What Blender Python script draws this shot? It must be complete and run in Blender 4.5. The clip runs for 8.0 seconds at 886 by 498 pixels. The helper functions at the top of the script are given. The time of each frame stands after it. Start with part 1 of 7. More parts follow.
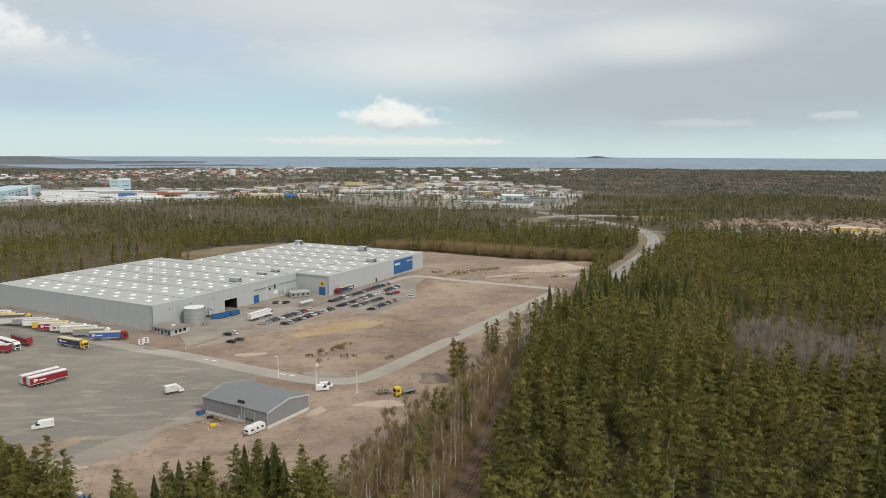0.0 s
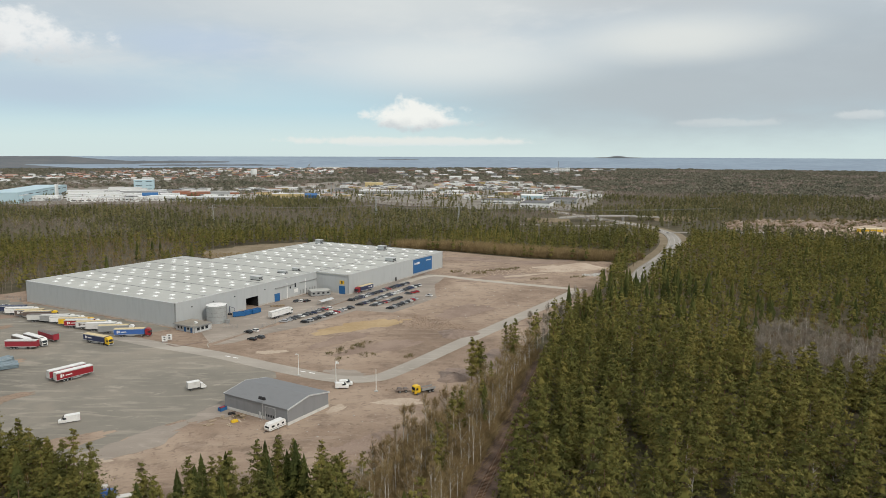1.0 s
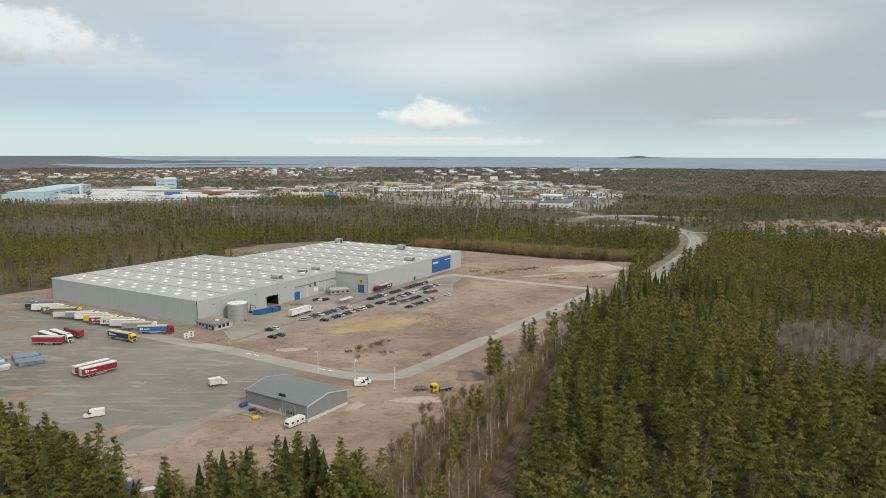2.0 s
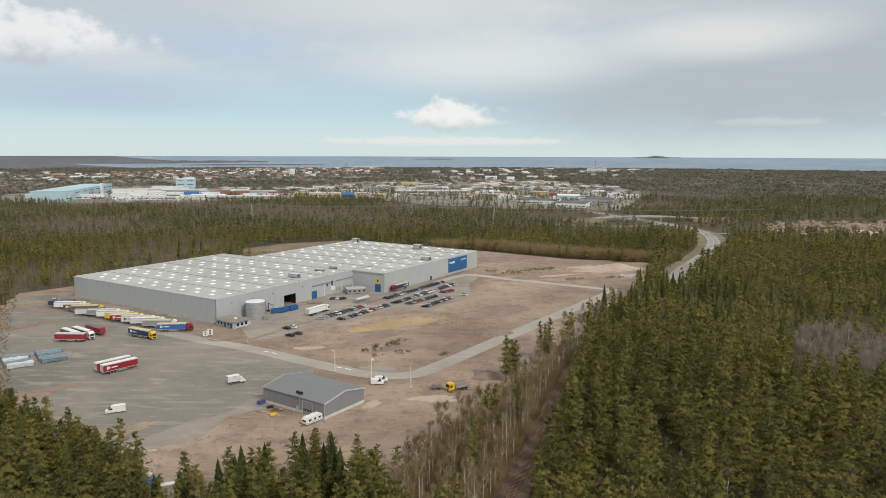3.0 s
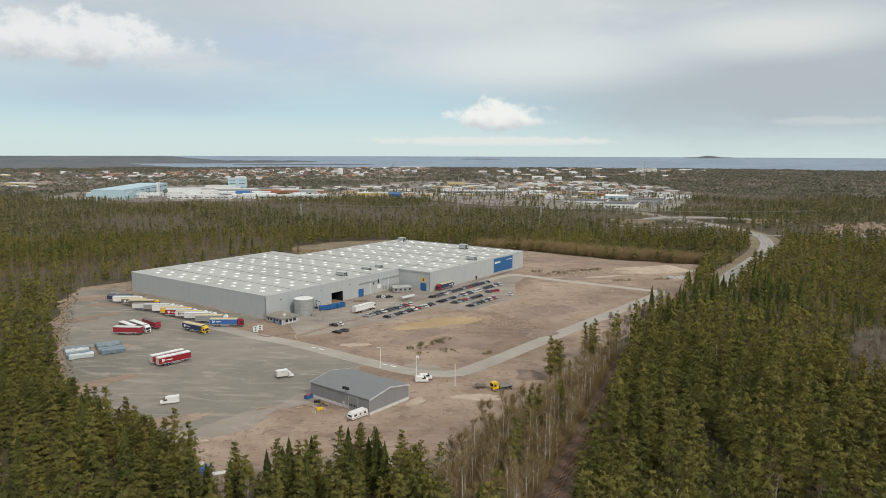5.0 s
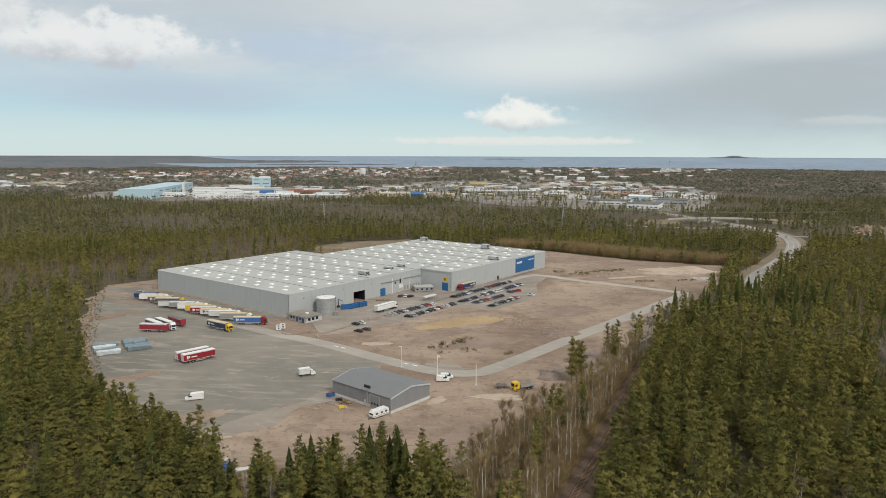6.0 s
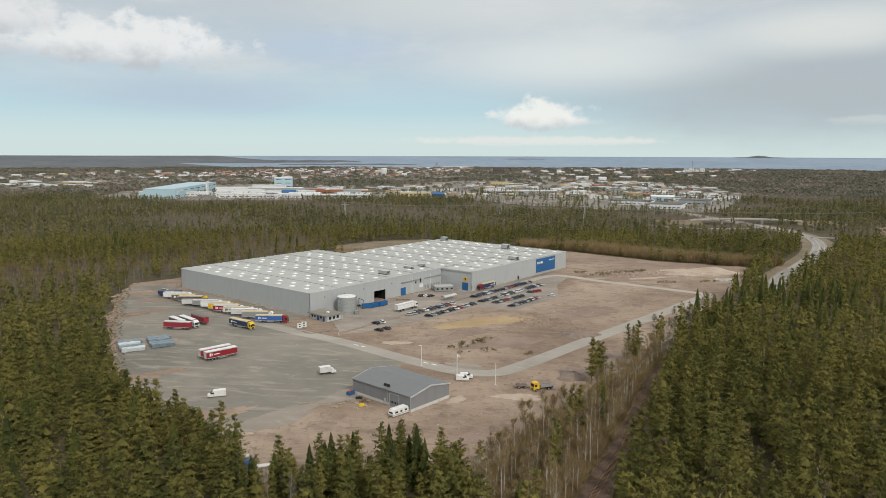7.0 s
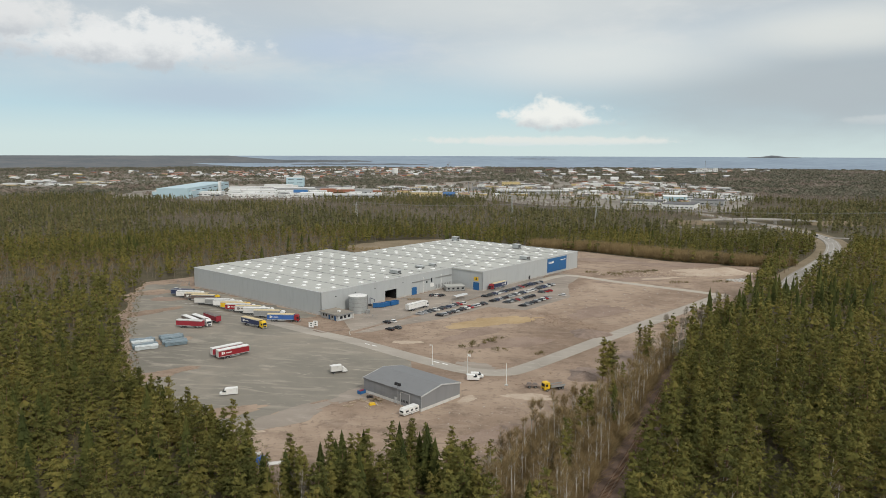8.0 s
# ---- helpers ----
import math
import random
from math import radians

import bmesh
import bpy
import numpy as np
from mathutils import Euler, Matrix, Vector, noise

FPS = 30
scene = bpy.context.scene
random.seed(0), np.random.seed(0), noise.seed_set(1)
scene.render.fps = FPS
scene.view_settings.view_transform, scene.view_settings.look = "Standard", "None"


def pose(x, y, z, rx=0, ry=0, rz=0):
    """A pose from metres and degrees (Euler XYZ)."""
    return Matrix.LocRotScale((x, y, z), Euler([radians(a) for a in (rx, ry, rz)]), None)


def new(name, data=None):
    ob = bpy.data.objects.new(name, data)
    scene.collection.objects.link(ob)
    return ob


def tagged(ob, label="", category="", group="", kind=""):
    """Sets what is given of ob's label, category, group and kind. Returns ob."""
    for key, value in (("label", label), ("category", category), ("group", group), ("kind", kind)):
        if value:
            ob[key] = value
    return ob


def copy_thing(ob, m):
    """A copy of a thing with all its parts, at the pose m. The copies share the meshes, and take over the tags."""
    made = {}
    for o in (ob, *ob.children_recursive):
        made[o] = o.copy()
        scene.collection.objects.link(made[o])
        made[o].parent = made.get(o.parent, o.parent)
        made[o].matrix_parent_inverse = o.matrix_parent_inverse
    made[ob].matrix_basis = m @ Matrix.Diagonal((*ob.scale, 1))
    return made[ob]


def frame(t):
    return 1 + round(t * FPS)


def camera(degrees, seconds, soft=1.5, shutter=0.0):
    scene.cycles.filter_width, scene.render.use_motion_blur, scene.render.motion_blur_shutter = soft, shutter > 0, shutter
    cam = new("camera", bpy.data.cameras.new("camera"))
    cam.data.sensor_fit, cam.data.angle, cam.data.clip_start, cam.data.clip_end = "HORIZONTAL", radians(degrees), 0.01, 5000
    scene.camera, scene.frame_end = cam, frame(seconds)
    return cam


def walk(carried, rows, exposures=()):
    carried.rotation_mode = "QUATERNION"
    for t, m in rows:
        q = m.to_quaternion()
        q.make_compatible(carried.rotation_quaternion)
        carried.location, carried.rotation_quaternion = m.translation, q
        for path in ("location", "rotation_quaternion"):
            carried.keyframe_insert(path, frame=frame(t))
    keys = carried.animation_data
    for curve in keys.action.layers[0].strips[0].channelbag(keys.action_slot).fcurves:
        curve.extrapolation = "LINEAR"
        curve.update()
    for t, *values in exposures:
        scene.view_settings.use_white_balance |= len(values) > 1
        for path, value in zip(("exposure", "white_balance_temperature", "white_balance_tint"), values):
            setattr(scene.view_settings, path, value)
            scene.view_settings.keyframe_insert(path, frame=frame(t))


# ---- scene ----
# ---- camera: a drone about 85 m up that pans to its left while drifting slowly back ----
cam = camera(64.8, 8.0, soft=0.5)
ROWS = [
    (0.0, 0.00, 0.00, 85.35, -1.01, -7.78, -0.17),
    (0.5, 0.07, -0.53, 85.28, -0.24, -7.79, -0.17),
    (1.0, 0.16, -1.09, 85.26, 0.61, -7.79, -0.17),
    (1.5, 0.18, -1.70, 85.23, 1.44, -7.80, -0.17),
    (3.0, 0.26, -3.25, 85.13, 3.52, -7.81, -0.17),
    (3.5, 0.34, -3.68, 85.12, 4.38, -7.81, -0.17),
    (4.0, 0.48, -4.11, 85.12, 5.46, -7.82, -0.16),
    (4.5, 0.60, -4.52, 85.10, 6.42, -7.82, -0.16),
    (6.0, 0.90, -5.42, 85.06, 9.15, -7.83, -0.16),
    (6.5, 1.04, -5.70, 85.04, 10.04, -7.83, -0.16),
    (7.0, 1.18, -5.92, 85.02, 10.86, -7.84, -0.16),
    (7.5, 1.27, -6.06, 84.98, 11.44, -7.84, -0.15),
    (8.0, 1.34, -6.14, 84.90, 11.79, -7.85, -0.15),
]
walk(cam, [(t, pose(x, y, z, 90 + pitch, roll, yaw)) for t, x, y, z, yaw, pitch, roll in ROWS],
     exposures=((0.0, 0.05), (8.0, 0.0)))

# ---- sun and sky ----
SUN_DIR = Vector((0.52, -0.60, 0.66)).normalized()
sun_data = bpy.data.lights.new("sun", "SUN")
sun_data.energy, sun_data.angle, sun_data.color = 1.9, radians(5.0), (1.0, 0.94, 0.85)
sun = new("sun", sun_data)
sun.rotation_euler = SUN_DIR.to_track_quat("Z", "Y").to_euler()


class Nodes:
    """Short hand for wiring shader nodes."""

    def __init__(self, tree):
        self.tree = tree
        tree.nodes.clear()

    def add(self, kind, inputs=None, operation="", use_clamp=False, interpolation_type="", data_type="", blend_type=""):
        n = self.tree.nodes.new(kind)
        if operation:
            n.operation = operation
        if use_clamp:
            n.use_clamp = True
        if interpolation_type:
            n.interpolation_type = interpolation_type
        if data_type:
            n.data_type = data_type
        if blend_type:
            n.blend_type = blend_type
        for k, val in (inputs or {}).items():
            self.put(n.inputs[k], val)
        return n

    def put(self, socket, val):
        if isinstance(val, bpy.types.NodeSocket):
            self.tree.links.new(val, socket)
        elif isinstance(val, bpy.types.Node):
            self.tree.links.new(val.outputs[0], socket)
        else:
            socket.default_value = val

    def math(self, op, a, b=0.0, c=0.0, clamp=False):
        return self.add("ShaderNodeMath", {0: a, 1: b, 2: c}, operation=op, use_clamp=clamp).outputs[0]

    def step(self, val, lo, hi):
        """A smooth step from 0 at lo to 1 at hi."""
        n = self.add("ShaderNodeMapRange", {"Value": val, "From Min": lo, "From Max": hi}, interpolation_type="SMOOTHSTEP")
        return n.outputs[0]

    def mix(self, fac, a, b, blend="MIX"):
        n = self.add("ShaderNodeMix", data_type="RGBA", blend_type=blend)
        self.put(n.inputs[0], fac), self.put(n.inputs[6], a), self.put(n.inputs[7], b)
        return n.outputs[2]

    def noise(self, vec, scale, detail=4.0, rough=0.55, distort=0.0):
        n = self.add("ShaderNodeTexNoise", {"Scale": scale, "Detail": detail, "Roughness": rough, "Distortion": distort})
        if vec is not None:
            self.put(n.inputs["Vector"], vec)
        return n.outputs[0]

    def ramp(self, fac, stops):
        n = self.add("ShaderNodeValToRGB", {"Fac": fac})
        e = n.color_ramp.elements
        e[0].position, e[0].color = stops[0][0], (*stops[0][1], 1)
        e[1].position, e[1].color = stops[-1][0], (*stops[-1][1], 1)
        for p, col in stops[1:-1]:
            e.new(p).color = (*col, 1)
        return n.outputs[0]


world = bpy.data.worlds.new("sky")
scene.world = world
world.use_nodes = True
W = Nodes(world.node_tree)
sky = W.add("ShaderNodeTexSky")
sky.sky_type, sky.sun_disc, sky.altitude, sky.dust_density, sky.air_density = "NISHITA", False, 80.0, 2.0, 1.0
sky.sun_elevation, sky.sun_rotation = math.asin(SUN_DIR.z), math.atan2(SUN_DIR.x, SUN_DIR.y)
direction = W.add("ShaderNodeTexCoord").outputs["Generated"]
sep = W.add("ShaderNodeSeparateXYZ", {0: direction})
dx, dy, dz = sep.outputs
az = W.math("MULTIPLY", W.math("ARCTAN2", dx, dy), 57.2958)
el = W.math("MULTIPLY", W.math("ARCSINE", dz), 57.2958)
flat = W.add("ShaderNodeCombineXYZ", {0: az, 1: W.math("MULTIPLY", el, 3.2), 2: 0.0})
band_noise = W.noise(flat, 0.045, 5.0, 0.55, 0.3)
fine_noise = W.noise(flat, 0.16, 6.0, 0.6, 0.2)
puff = W.noise(W.add("ShaderNodeCombineXYZ", {0: az, 1: W.math("MULTIPLY", el, 1.4), 2: 3.0}), 0.55, 6.0, 0.6)
# pale clear air along the horizon, thin grey-blue veil above it, overcast overhead
tone = W.ramp(W.math("MULTIPLY", el, 0.025), ((0.0, (0.615, 0.73, 0.72)), (0.03, (0.595, 0.725, 0.725)), (0.085, (0.462, 0.635, 0.71)), (0.18, (0.465, 0.555, 0.625)), (0.32, (0.52, 0.55, 0.56)), (0.6, (0.66, 0.67, 0.665)), (1.0, (0.82, 0.83, 0.83))))
nishita = W.add("ShaderNodeVectorMath", {0: sky.outputs[0], "Scale": 0.07}, operation="SCALE").outputs[0]
col = W.mix(0.12, tone, nishita)
mottle = W.math("ADD", W.math("MULTIPLY", band_noise, 0.6), W.math("MULTIPLY", fine_noise, 0.4))
col = W.mix(W.math("MULTIPLY", W.step(mottle, 0.42, 0.66), W.step(el, 3.0, 9.0)), col, (0.60, 0.63, 0.635, 1))


def veil(base, az0, el0, w, h, tint, strength):
    """A broad soft sheet of cloud."""
    a = W.math("DIVIDE", W.math("SUBTRACT", az, az0), w)
    e = W.math("DIVIDE", W.math("SUBTRACT", el, el0), h)
    r = W.math("SQRT", W.math("ADD", W.math("MULTIPLY", a, a), W.math("MULTIPLY", e, e)))
    r = W.math("ADD", r, W.math("MULTIPLY", W.math("SUBTRACT", mottle, 0.5), 1.1))
    return W.mix(W.math("MULTIPLY", W.step(r, 1.25, 0.15), strength), base, (*tint, 1))


col = veil(col, 17.0, 4.6, 22.0, 4.2, (0.395, 0.442, 0.468), 0.9)
col = veil(col, 36.0, 6.0, 22.0, 5.5, (0.385, 0.43, 0.46), 0.9)
col = veil(col, 0.0, 7.2, 13.0, 2.6, (0.655, 0.69, 0.68), 0.8)
col = veil(col, 17.5, 8.6, 9.0, 1.9, (0.665, 0.685, 0.66), 0.8)
col = veil(col, 20.0, 12.2, 22.0, 1.7, (0.475, 0.505, 0.52), 0.7)
col = veil(col, -6.0, 11.5, 16.0, 2.6, (0.60, 0.635, 0.635), 0.7)
col = veil(col, -30.0, 4.3, 12.0, 1.8, (0.42, 0.50, 0.59), 0.7)
col = veil(col, -19.0, 8.2, 7.0, 1.5, (0.44, 0.53, 0.64), 0.7)


def cumulus(base, az0, el0, w, h, tone, shade, firm=0.9):
    """One heaped cloud: bright above, a grey flat base, frayed edge."""
    a = W.math("DIVIDE", W.math("SUBTRACT", az, az0), w)
    e = W.math("DIVIDE", W.math("SUBTRACT", el, el0), h)
    below = W.math("MULTIPLY", W.math("MINIMUM", e, 0.0), 1.1)
    e2 = W.math("ADD", W.math("MULTIPLY", e, e), W.math("MULTIPLY", below, below))
    r = W.math("SQRT", W.math("ADD", W.math("MULTIPLY", a, a), e2))
    r = W.math("ADD", r, W.math("MULTIPLY", W.math("SUBTRACT", puff, 0.5), 1.9))
    body = W.math("MULTIPLY", W.step(r, 1.05, 0.5), firm)
    tint = W.mix(W.step(W.math("ADD", e, W.math("MULTIPLY", W.math("SUBTRACT", puff, 0.5), 1.5)), -0.75, 0.15), (*shade, 1), (*tone, 1))
    return W.mix(body, base, tint)


col = cumulus(col, -2.6, 2.7, 4.2, 1.5, (0.80, 0.80, 0.76), (0.50, 0.53, 0.55))
col = cumulus(col, -35.0, 7.6, 9.0, 2.5, (0.74, 0.75, 0.745), (0.47, 0.50, 0.53))
col = cumulus(col, -44.0, 9.2, 7.0, 2.2, (0.68, 0.69, 0.69), (0.48, 0.51, 0.54))
col = cumulus(col, -3.5, 0.9, 11.5, 0.50, (0.70, 0.71, 0.675), (0.62, 0.68, 0.68), 0.8)
col = cumulus(col, 21.5, 2.3, 4.0, 0.5, (0.63, 0.65, 0.645), (0.50, 0.54, 0.56), 0.35)
col = cumulus(col, 30.0, 2.7, 1.9, 0.5, (0.68, 0.70, 0.69), (0.50, 0.54, 0.56), 0.4)
background = W.add("ShaderNodeBackground", {"Color": col, "Strength": 1.12})
W.add("ShaderNodeOutputWorld", {"Surface": background.outputs[0]})


# ---- materials ----
def surface(name, rough=0.8, metal=0.0, spec=0.3):
    """A node material; returns it, its wiring helper, its shader and the place in the world."""
    m = bpy.data.materials.new(name)
    m.use_nodes = True
    n = Nodes(m.node_tree)
    sh = n.add("ShaderNodeBsdfPrincipled", {"Roughness": rough, "Metallic": metal, "Specular IOR Level": spec})
    n.add("ShaderNodeOutputMaterial", {"Surface": sh.outputs[0]})
    place = n.add("ShaderNodeNewGeometry").outputs["Position"]
    return m, n, sh, place


def bump(n, sh, height, strength=0.4, distance=0.05):
    n.put(sh.inputs["Normal"], n.add("ShaderNodeBump", {"Height": height, "Strength": strength, "Distance": distance}).outputs[0])


def mottled(name, a, b, scale, rough=0.85, fine=None, bumpy=0.0, metal=0.0, spec=0.3):
    """Two tones mixed by coarse and fine noise."""
    m, n, sh, p = surface(name, rough, metal, spec)
    big = n.noise(p, scale, 5.0, 0.6)
    small = n.noise(p, fine or scale * 9, 4.0, 0.6)
    f = n.step(n.math("ADD", n.math("MULTIPLY", big, 0.6), n.math("MULTIPLY", small, 0.4)), 0.36, 0.64)
    n.put(sh.inputs["Base Color"], n.mix(f, (*a, 1), (*b, 1)))
    if bumpy:
        bump(n, sh, small, bumpy)
    return m


def painted(name, col, rough=0.45, metal=0.0, dirt=0.16, scale=0.6):
    """Paint with faint grime."""
    m, n, sh, p = surface(name, rough, metal, 0.4)
    f = n.step(n.noise(p, scale, 5.0, 0.65), 0.45, 0.8)
    dark = tuple(c * (1 - 2.2 * dirt) + 0.02 for c in col)
    n.put(sh.inputs["Base Color"], n.mix(f, (*col, 1), (*dark, 1)))
    return m


def foliage(name, tones, scale=0.15):
    """Needles or leaves: the tone wanders from tree to tree and from clump to clump."""
    m, n, sh, p = surface(name, 0.85, 0.0, 0.05)
    tree = n.step(n.noise(n.add("ShaderNodeMapping", {"Vector": p, "Scale": (1, 1, 0.45)}).outputs[0], scale * 1.35, 1.0, 0.5), 0.28, 0.72)
    stand = n.noise(p, 0.012, 3.0, 0.5)
    clump = n.add("ShaderNodeNewGeometry").outputs["Random Per Island"]
    f = n.math("ADD", n.math("ADD", n.math("MULTIPLY", tree, 0.34), n.math("MULTIPLY", stand, 0.58)), n.math("MULTIPLY", n.math("SUBTRACT", clump, 0.5), 0.09))
    tone = n.ramp(f, tuple((p0, c) for p0, c in tones))
    n.put(sh.inputs["Base Color"], tone)
    through_leaf = n.add("ShaderNodeBsdfTranslucent", {"Color": tone})
    both = n.add("ShaderNodeMixShader", {0: 0.22, 1: sh.outputs[0], 2: through_leaf.outputs[0]})
    n.put(m.node_tree.nodes["Material Output"].inputs["Surface"], both.outputs[0])
    return m


M = {}
M["pine"] = foliage("pine_needles", ((0.24, (0.080, 0.086, 0.029)), (0.46, (0.148, 0.141, 0.042)), (0.68, (0.230, 0.196, 0.058))))
M["spruce"] = foliage("spruce_needles", ((0.25, (0.054, 0.066, 0.024)), (0.45, (0.085, 0.096, 0.030)), (0.66, (0.120, 0.122, 0.036))))
# distance haze is put into these three paler, greyer tones
M["far_pine"] = foliage("haze_toned_needles", ((0.25, (0.098, 0.102, 0.050)), (0.45, (0.150, 0.144, 0.066)), (0.66, (0.215, 0.186, 0.088))), 0.05)
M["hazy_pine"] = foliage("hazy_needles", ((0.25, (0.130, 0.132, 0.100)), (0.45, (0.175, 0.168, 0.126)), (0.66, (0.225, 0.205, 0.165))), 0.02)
M["far_bare"] = foliage("haze_toned_twigs", ((0.25, (0.20, 0.165, 0.135)), (0.45, (0.255, 0.215, 0.178)), (0.66, (0.31, 0.268, 0.228))), 0.03)
M["twig"] = foliage("bare_twigs", ((0.25, (0.150, 0.105, 0.062)), (0.45, (0.205, 0.155, 0.098)), (0.66, (0.270, 0.210, 0.140))))
M["pale_twig"] = foliage("pale_twigs", ((0.25, (0.22, 0.185, 0.145)), (0.45, (0.29, 0.25, 0.20)), (0.66, (0.37, 0.325, 0.27))))
M["catkin"] = foliage("budding_twigs", ((0.25, (0.155, 0.100, 0.040)), (0.45, (0.200, 0.145, 0.052)), (0.66, (0.235, 0.185, 0.062))))
M["willow"] = foliage("willow_brush", ((0.25, (0.225, 0.165, 0.085)), (0.45, (0.29, 0.215, 0.112)), (0.66, (0.35, 0.27, 0.145))))
M["scrub"] = foliage("green_brown_scrub", ((0.25, (0.10, 0.095, 0.040)), (0.45, (0.150, 0.130, 0.055)), (0.66, (0.20, 0.155, 0.075))))
M["bark"] = mottled("pine_bark", (0.12, 0.075, 0.048), (0.23, 0.14, 0.085), 0.9)
M["grey_bark"] = mottled("grey_bark", (0.17, 0.135, 0.105), (0.29, 0.245, 0.20), 0.9)
M["birch_bark"] = mottled("birch_bark", (0.36, 0.335, 0.30), (0.66, 0.63, 0.58), 1.4)
M["floor"] = mottled("forest_floor", (0.058, 0.052, 0.028), (0.112, 0.092, 0.055), 0.09, 0.95, 1.1, 0.3)


def dirt_material():
    m, n, sh, p = surface("gravel_ground", 0.95, 0.0, 0.1)
    a = n.noise(p, 0.018, 6.0, 0.6, 0.6)
    b = n.noise(p, 0.09, 6.0, 0.65)
    c = n.noise(p, 1.6, 4.0, 0.7)
    base = n.ramp(a, ((0.33, (0.208, 0.152, 0.113)), (0.5, (0.295, 0.221, 0.166)), (0.66, (0.395, 0.308, 0.235))))
    base = n.mix(n.math("MULTIPLY", n.step(b, 0.48, 0.66), 0.55), base, (0.165, 0.120, 0.092, 1))
    base = n.mix(n.math("MULTIPLY", n.step(c, 0.52, 0.70), 0.30), base, (0.40, 0.34, 0.29, 1))
    turned = n.add("ShaderNodeMapping", {"Vector": p, "Rotation": (0, 0, 0.9), "Scale": (0.05, 0.3, 1)}).outputs[0]
    tracks = n.noise(turned, 1.0, 7.0, 0.65, 1.2)
    base = n.mix(n.math("MULTIPLY", n.step(tracks, 0.50, 0.66), 0.26), base, (0.42, 0.345, 0.28, 1))
    base = n.mix(n.math("MULTIPLY", n.step(n.noise(p, 0.35, 6.0, 0.7, 0.8), 0.53, 0.64), 0.5), base, (0.145, 0.108, 0.084, 1))
    n.put(sh.inputs["Base Color"], base)
    bump(n, sh, c, 0.5, 0.12)
    return m


def yard_material(name, lo, mid, hi, streak):
    """Worn yard surfacing with pale tyre tracks and patches."""
    m, n, sh, p = surface(name, 0.9, 0.0, 0.2)
    a = n.noise(p, 0.022, 5.0, 0.6, 0.5)
    base = n.ramp(a, ((0.34, lo), (0.5, mid), (0.66, hi)))
    turned = n.add("ShaderNodeMapping", {"Vector": p, "Rotation": (0, 0, 0.5), "Scale": (0.035, 0.16, 1)}).outputs[0]
    s = n.noise(turned, 1.0, 7.0, 0.62, 1.6)
    base = n.mix(n.math("MULTIPLY", n.step(s, 0.50, 0.68), 0.55), base, (*streak, 1))
    d = n.noise(n.add("ShaderNodeMapping", {"Vector": p, "Rotation": (0, 0, 0.3), "Scale": (0.6, 1.5, 1)}).outputs[0], 0.16, 7.0, 0.75, 0.5)
    base = n.mix(n.math("MULTIPLY", n.step(d, 0.59, 0.66), 0.38), base, (*[c * 1.25 for c in streak], 1))
    g = n.noise(p, 2.2, 3.0, 0.7)
    base = n.mix(n.math("MULTIPLY", n.step(g, 0.5, 0.75), 0.22), base, (*[c * 0.6 for c in lo], 1))
    n.put(sh.inputs["Base Color"], base)
    bump(n, sh, g, 0.25, 0.03)
    return m


M["dirt"] = dirt_material()
M["yard"] = yard_material("yard_surface", (0.180, 0.168, 0.142), (0.222, 0.205, 0.173), (0.278, 0.247, 0.203), (0.375, 0.334, 0.278))
M["lot"] = yard_material("lot_surface", (0.226, 0.194, 0.165), (0.277, 0.240, 0.203), (0.333, 0.288, 0.243), (0.407, 0.356, 0.305))
M["road"] = yard_material("road_surface", (0.29, 0.262, 0.225), (0.335, 0.305, 0.265), (0.38, 0.345, 0.30), (0.43, 0.395, 0.345))
M["highway"] = yard_material("highway_surface", (0.24, 0.225, 0.20), (0.29, 0.27, 0.245), (0.33, 0.31, 0.28), (0.37, 0.35, 0.32))
M["track"] = yard_material("gravel_track", (0.36, 0.325, 0.275), (0.41, 0.37, 0.315), (0.46, 0.415, 0.355), (0.50, 0.455, 0.39))
M["dirt_dark"] = mottled("red_brown_gravel", (0.205, 0.148, 0.115), (0.295, 0.222, 0.175), 0.08, 0.95, 1.4, 0.3)
M["quarry"] = mottled("quarry_spoil", (0.17, 0.135, 0.105), (0.31, 0.265, 0.22), 0.035, 0.95, 0.5, 0.4)
M["town"] = mottled("town_streets", (0.15, 0.135, 0.11), (0.30, 0.275, 0.24), 0.02, 0.95, 0.12)
M["sand"] = mottled("ochre_sand", (0.33, 0.235, 0.125), (0.42, 0.31, 0.18), 0.07, 0.95)
M["pale_sand"] = mottled("pale_sand", (0.38, 0.30, 0.23), (0.47, 0.39, 0.31), 0.12, 0.95)
M["dark_gravel"] = mottled("dark_gravel", (0.185, 0.139, 0.114), (0.265, 0.204, 0.166), 0.4, 0.95, 3.0, 0.4)
M["grass"] = mottled("dry_grass", (0.17, 0.135, 0.085), (0.25, 0.20, 0.135), 0.05, 0.95, 0.7, 0.3)
M["ballast"] = mottled("track_ballast", (0.088, 0.058, 0.042), (0.15, 0.103, 0.077), 0.5, 0.95, 4.0, 0.4)
M["sea"] = mottled("sea_water", (0.185, 0.245, 0.315), (0.235, 0.305, 0.38), 0.0025, 0.6, 0.02)
# coast and island woods, tinted blue-grey to stand in for distance haze
M["hazed_land"] = mottled("far_woods", (0.098, 0.112, 0.126), (0.14, 0.146, 0.152), 0.006, 0.95, 0.05)


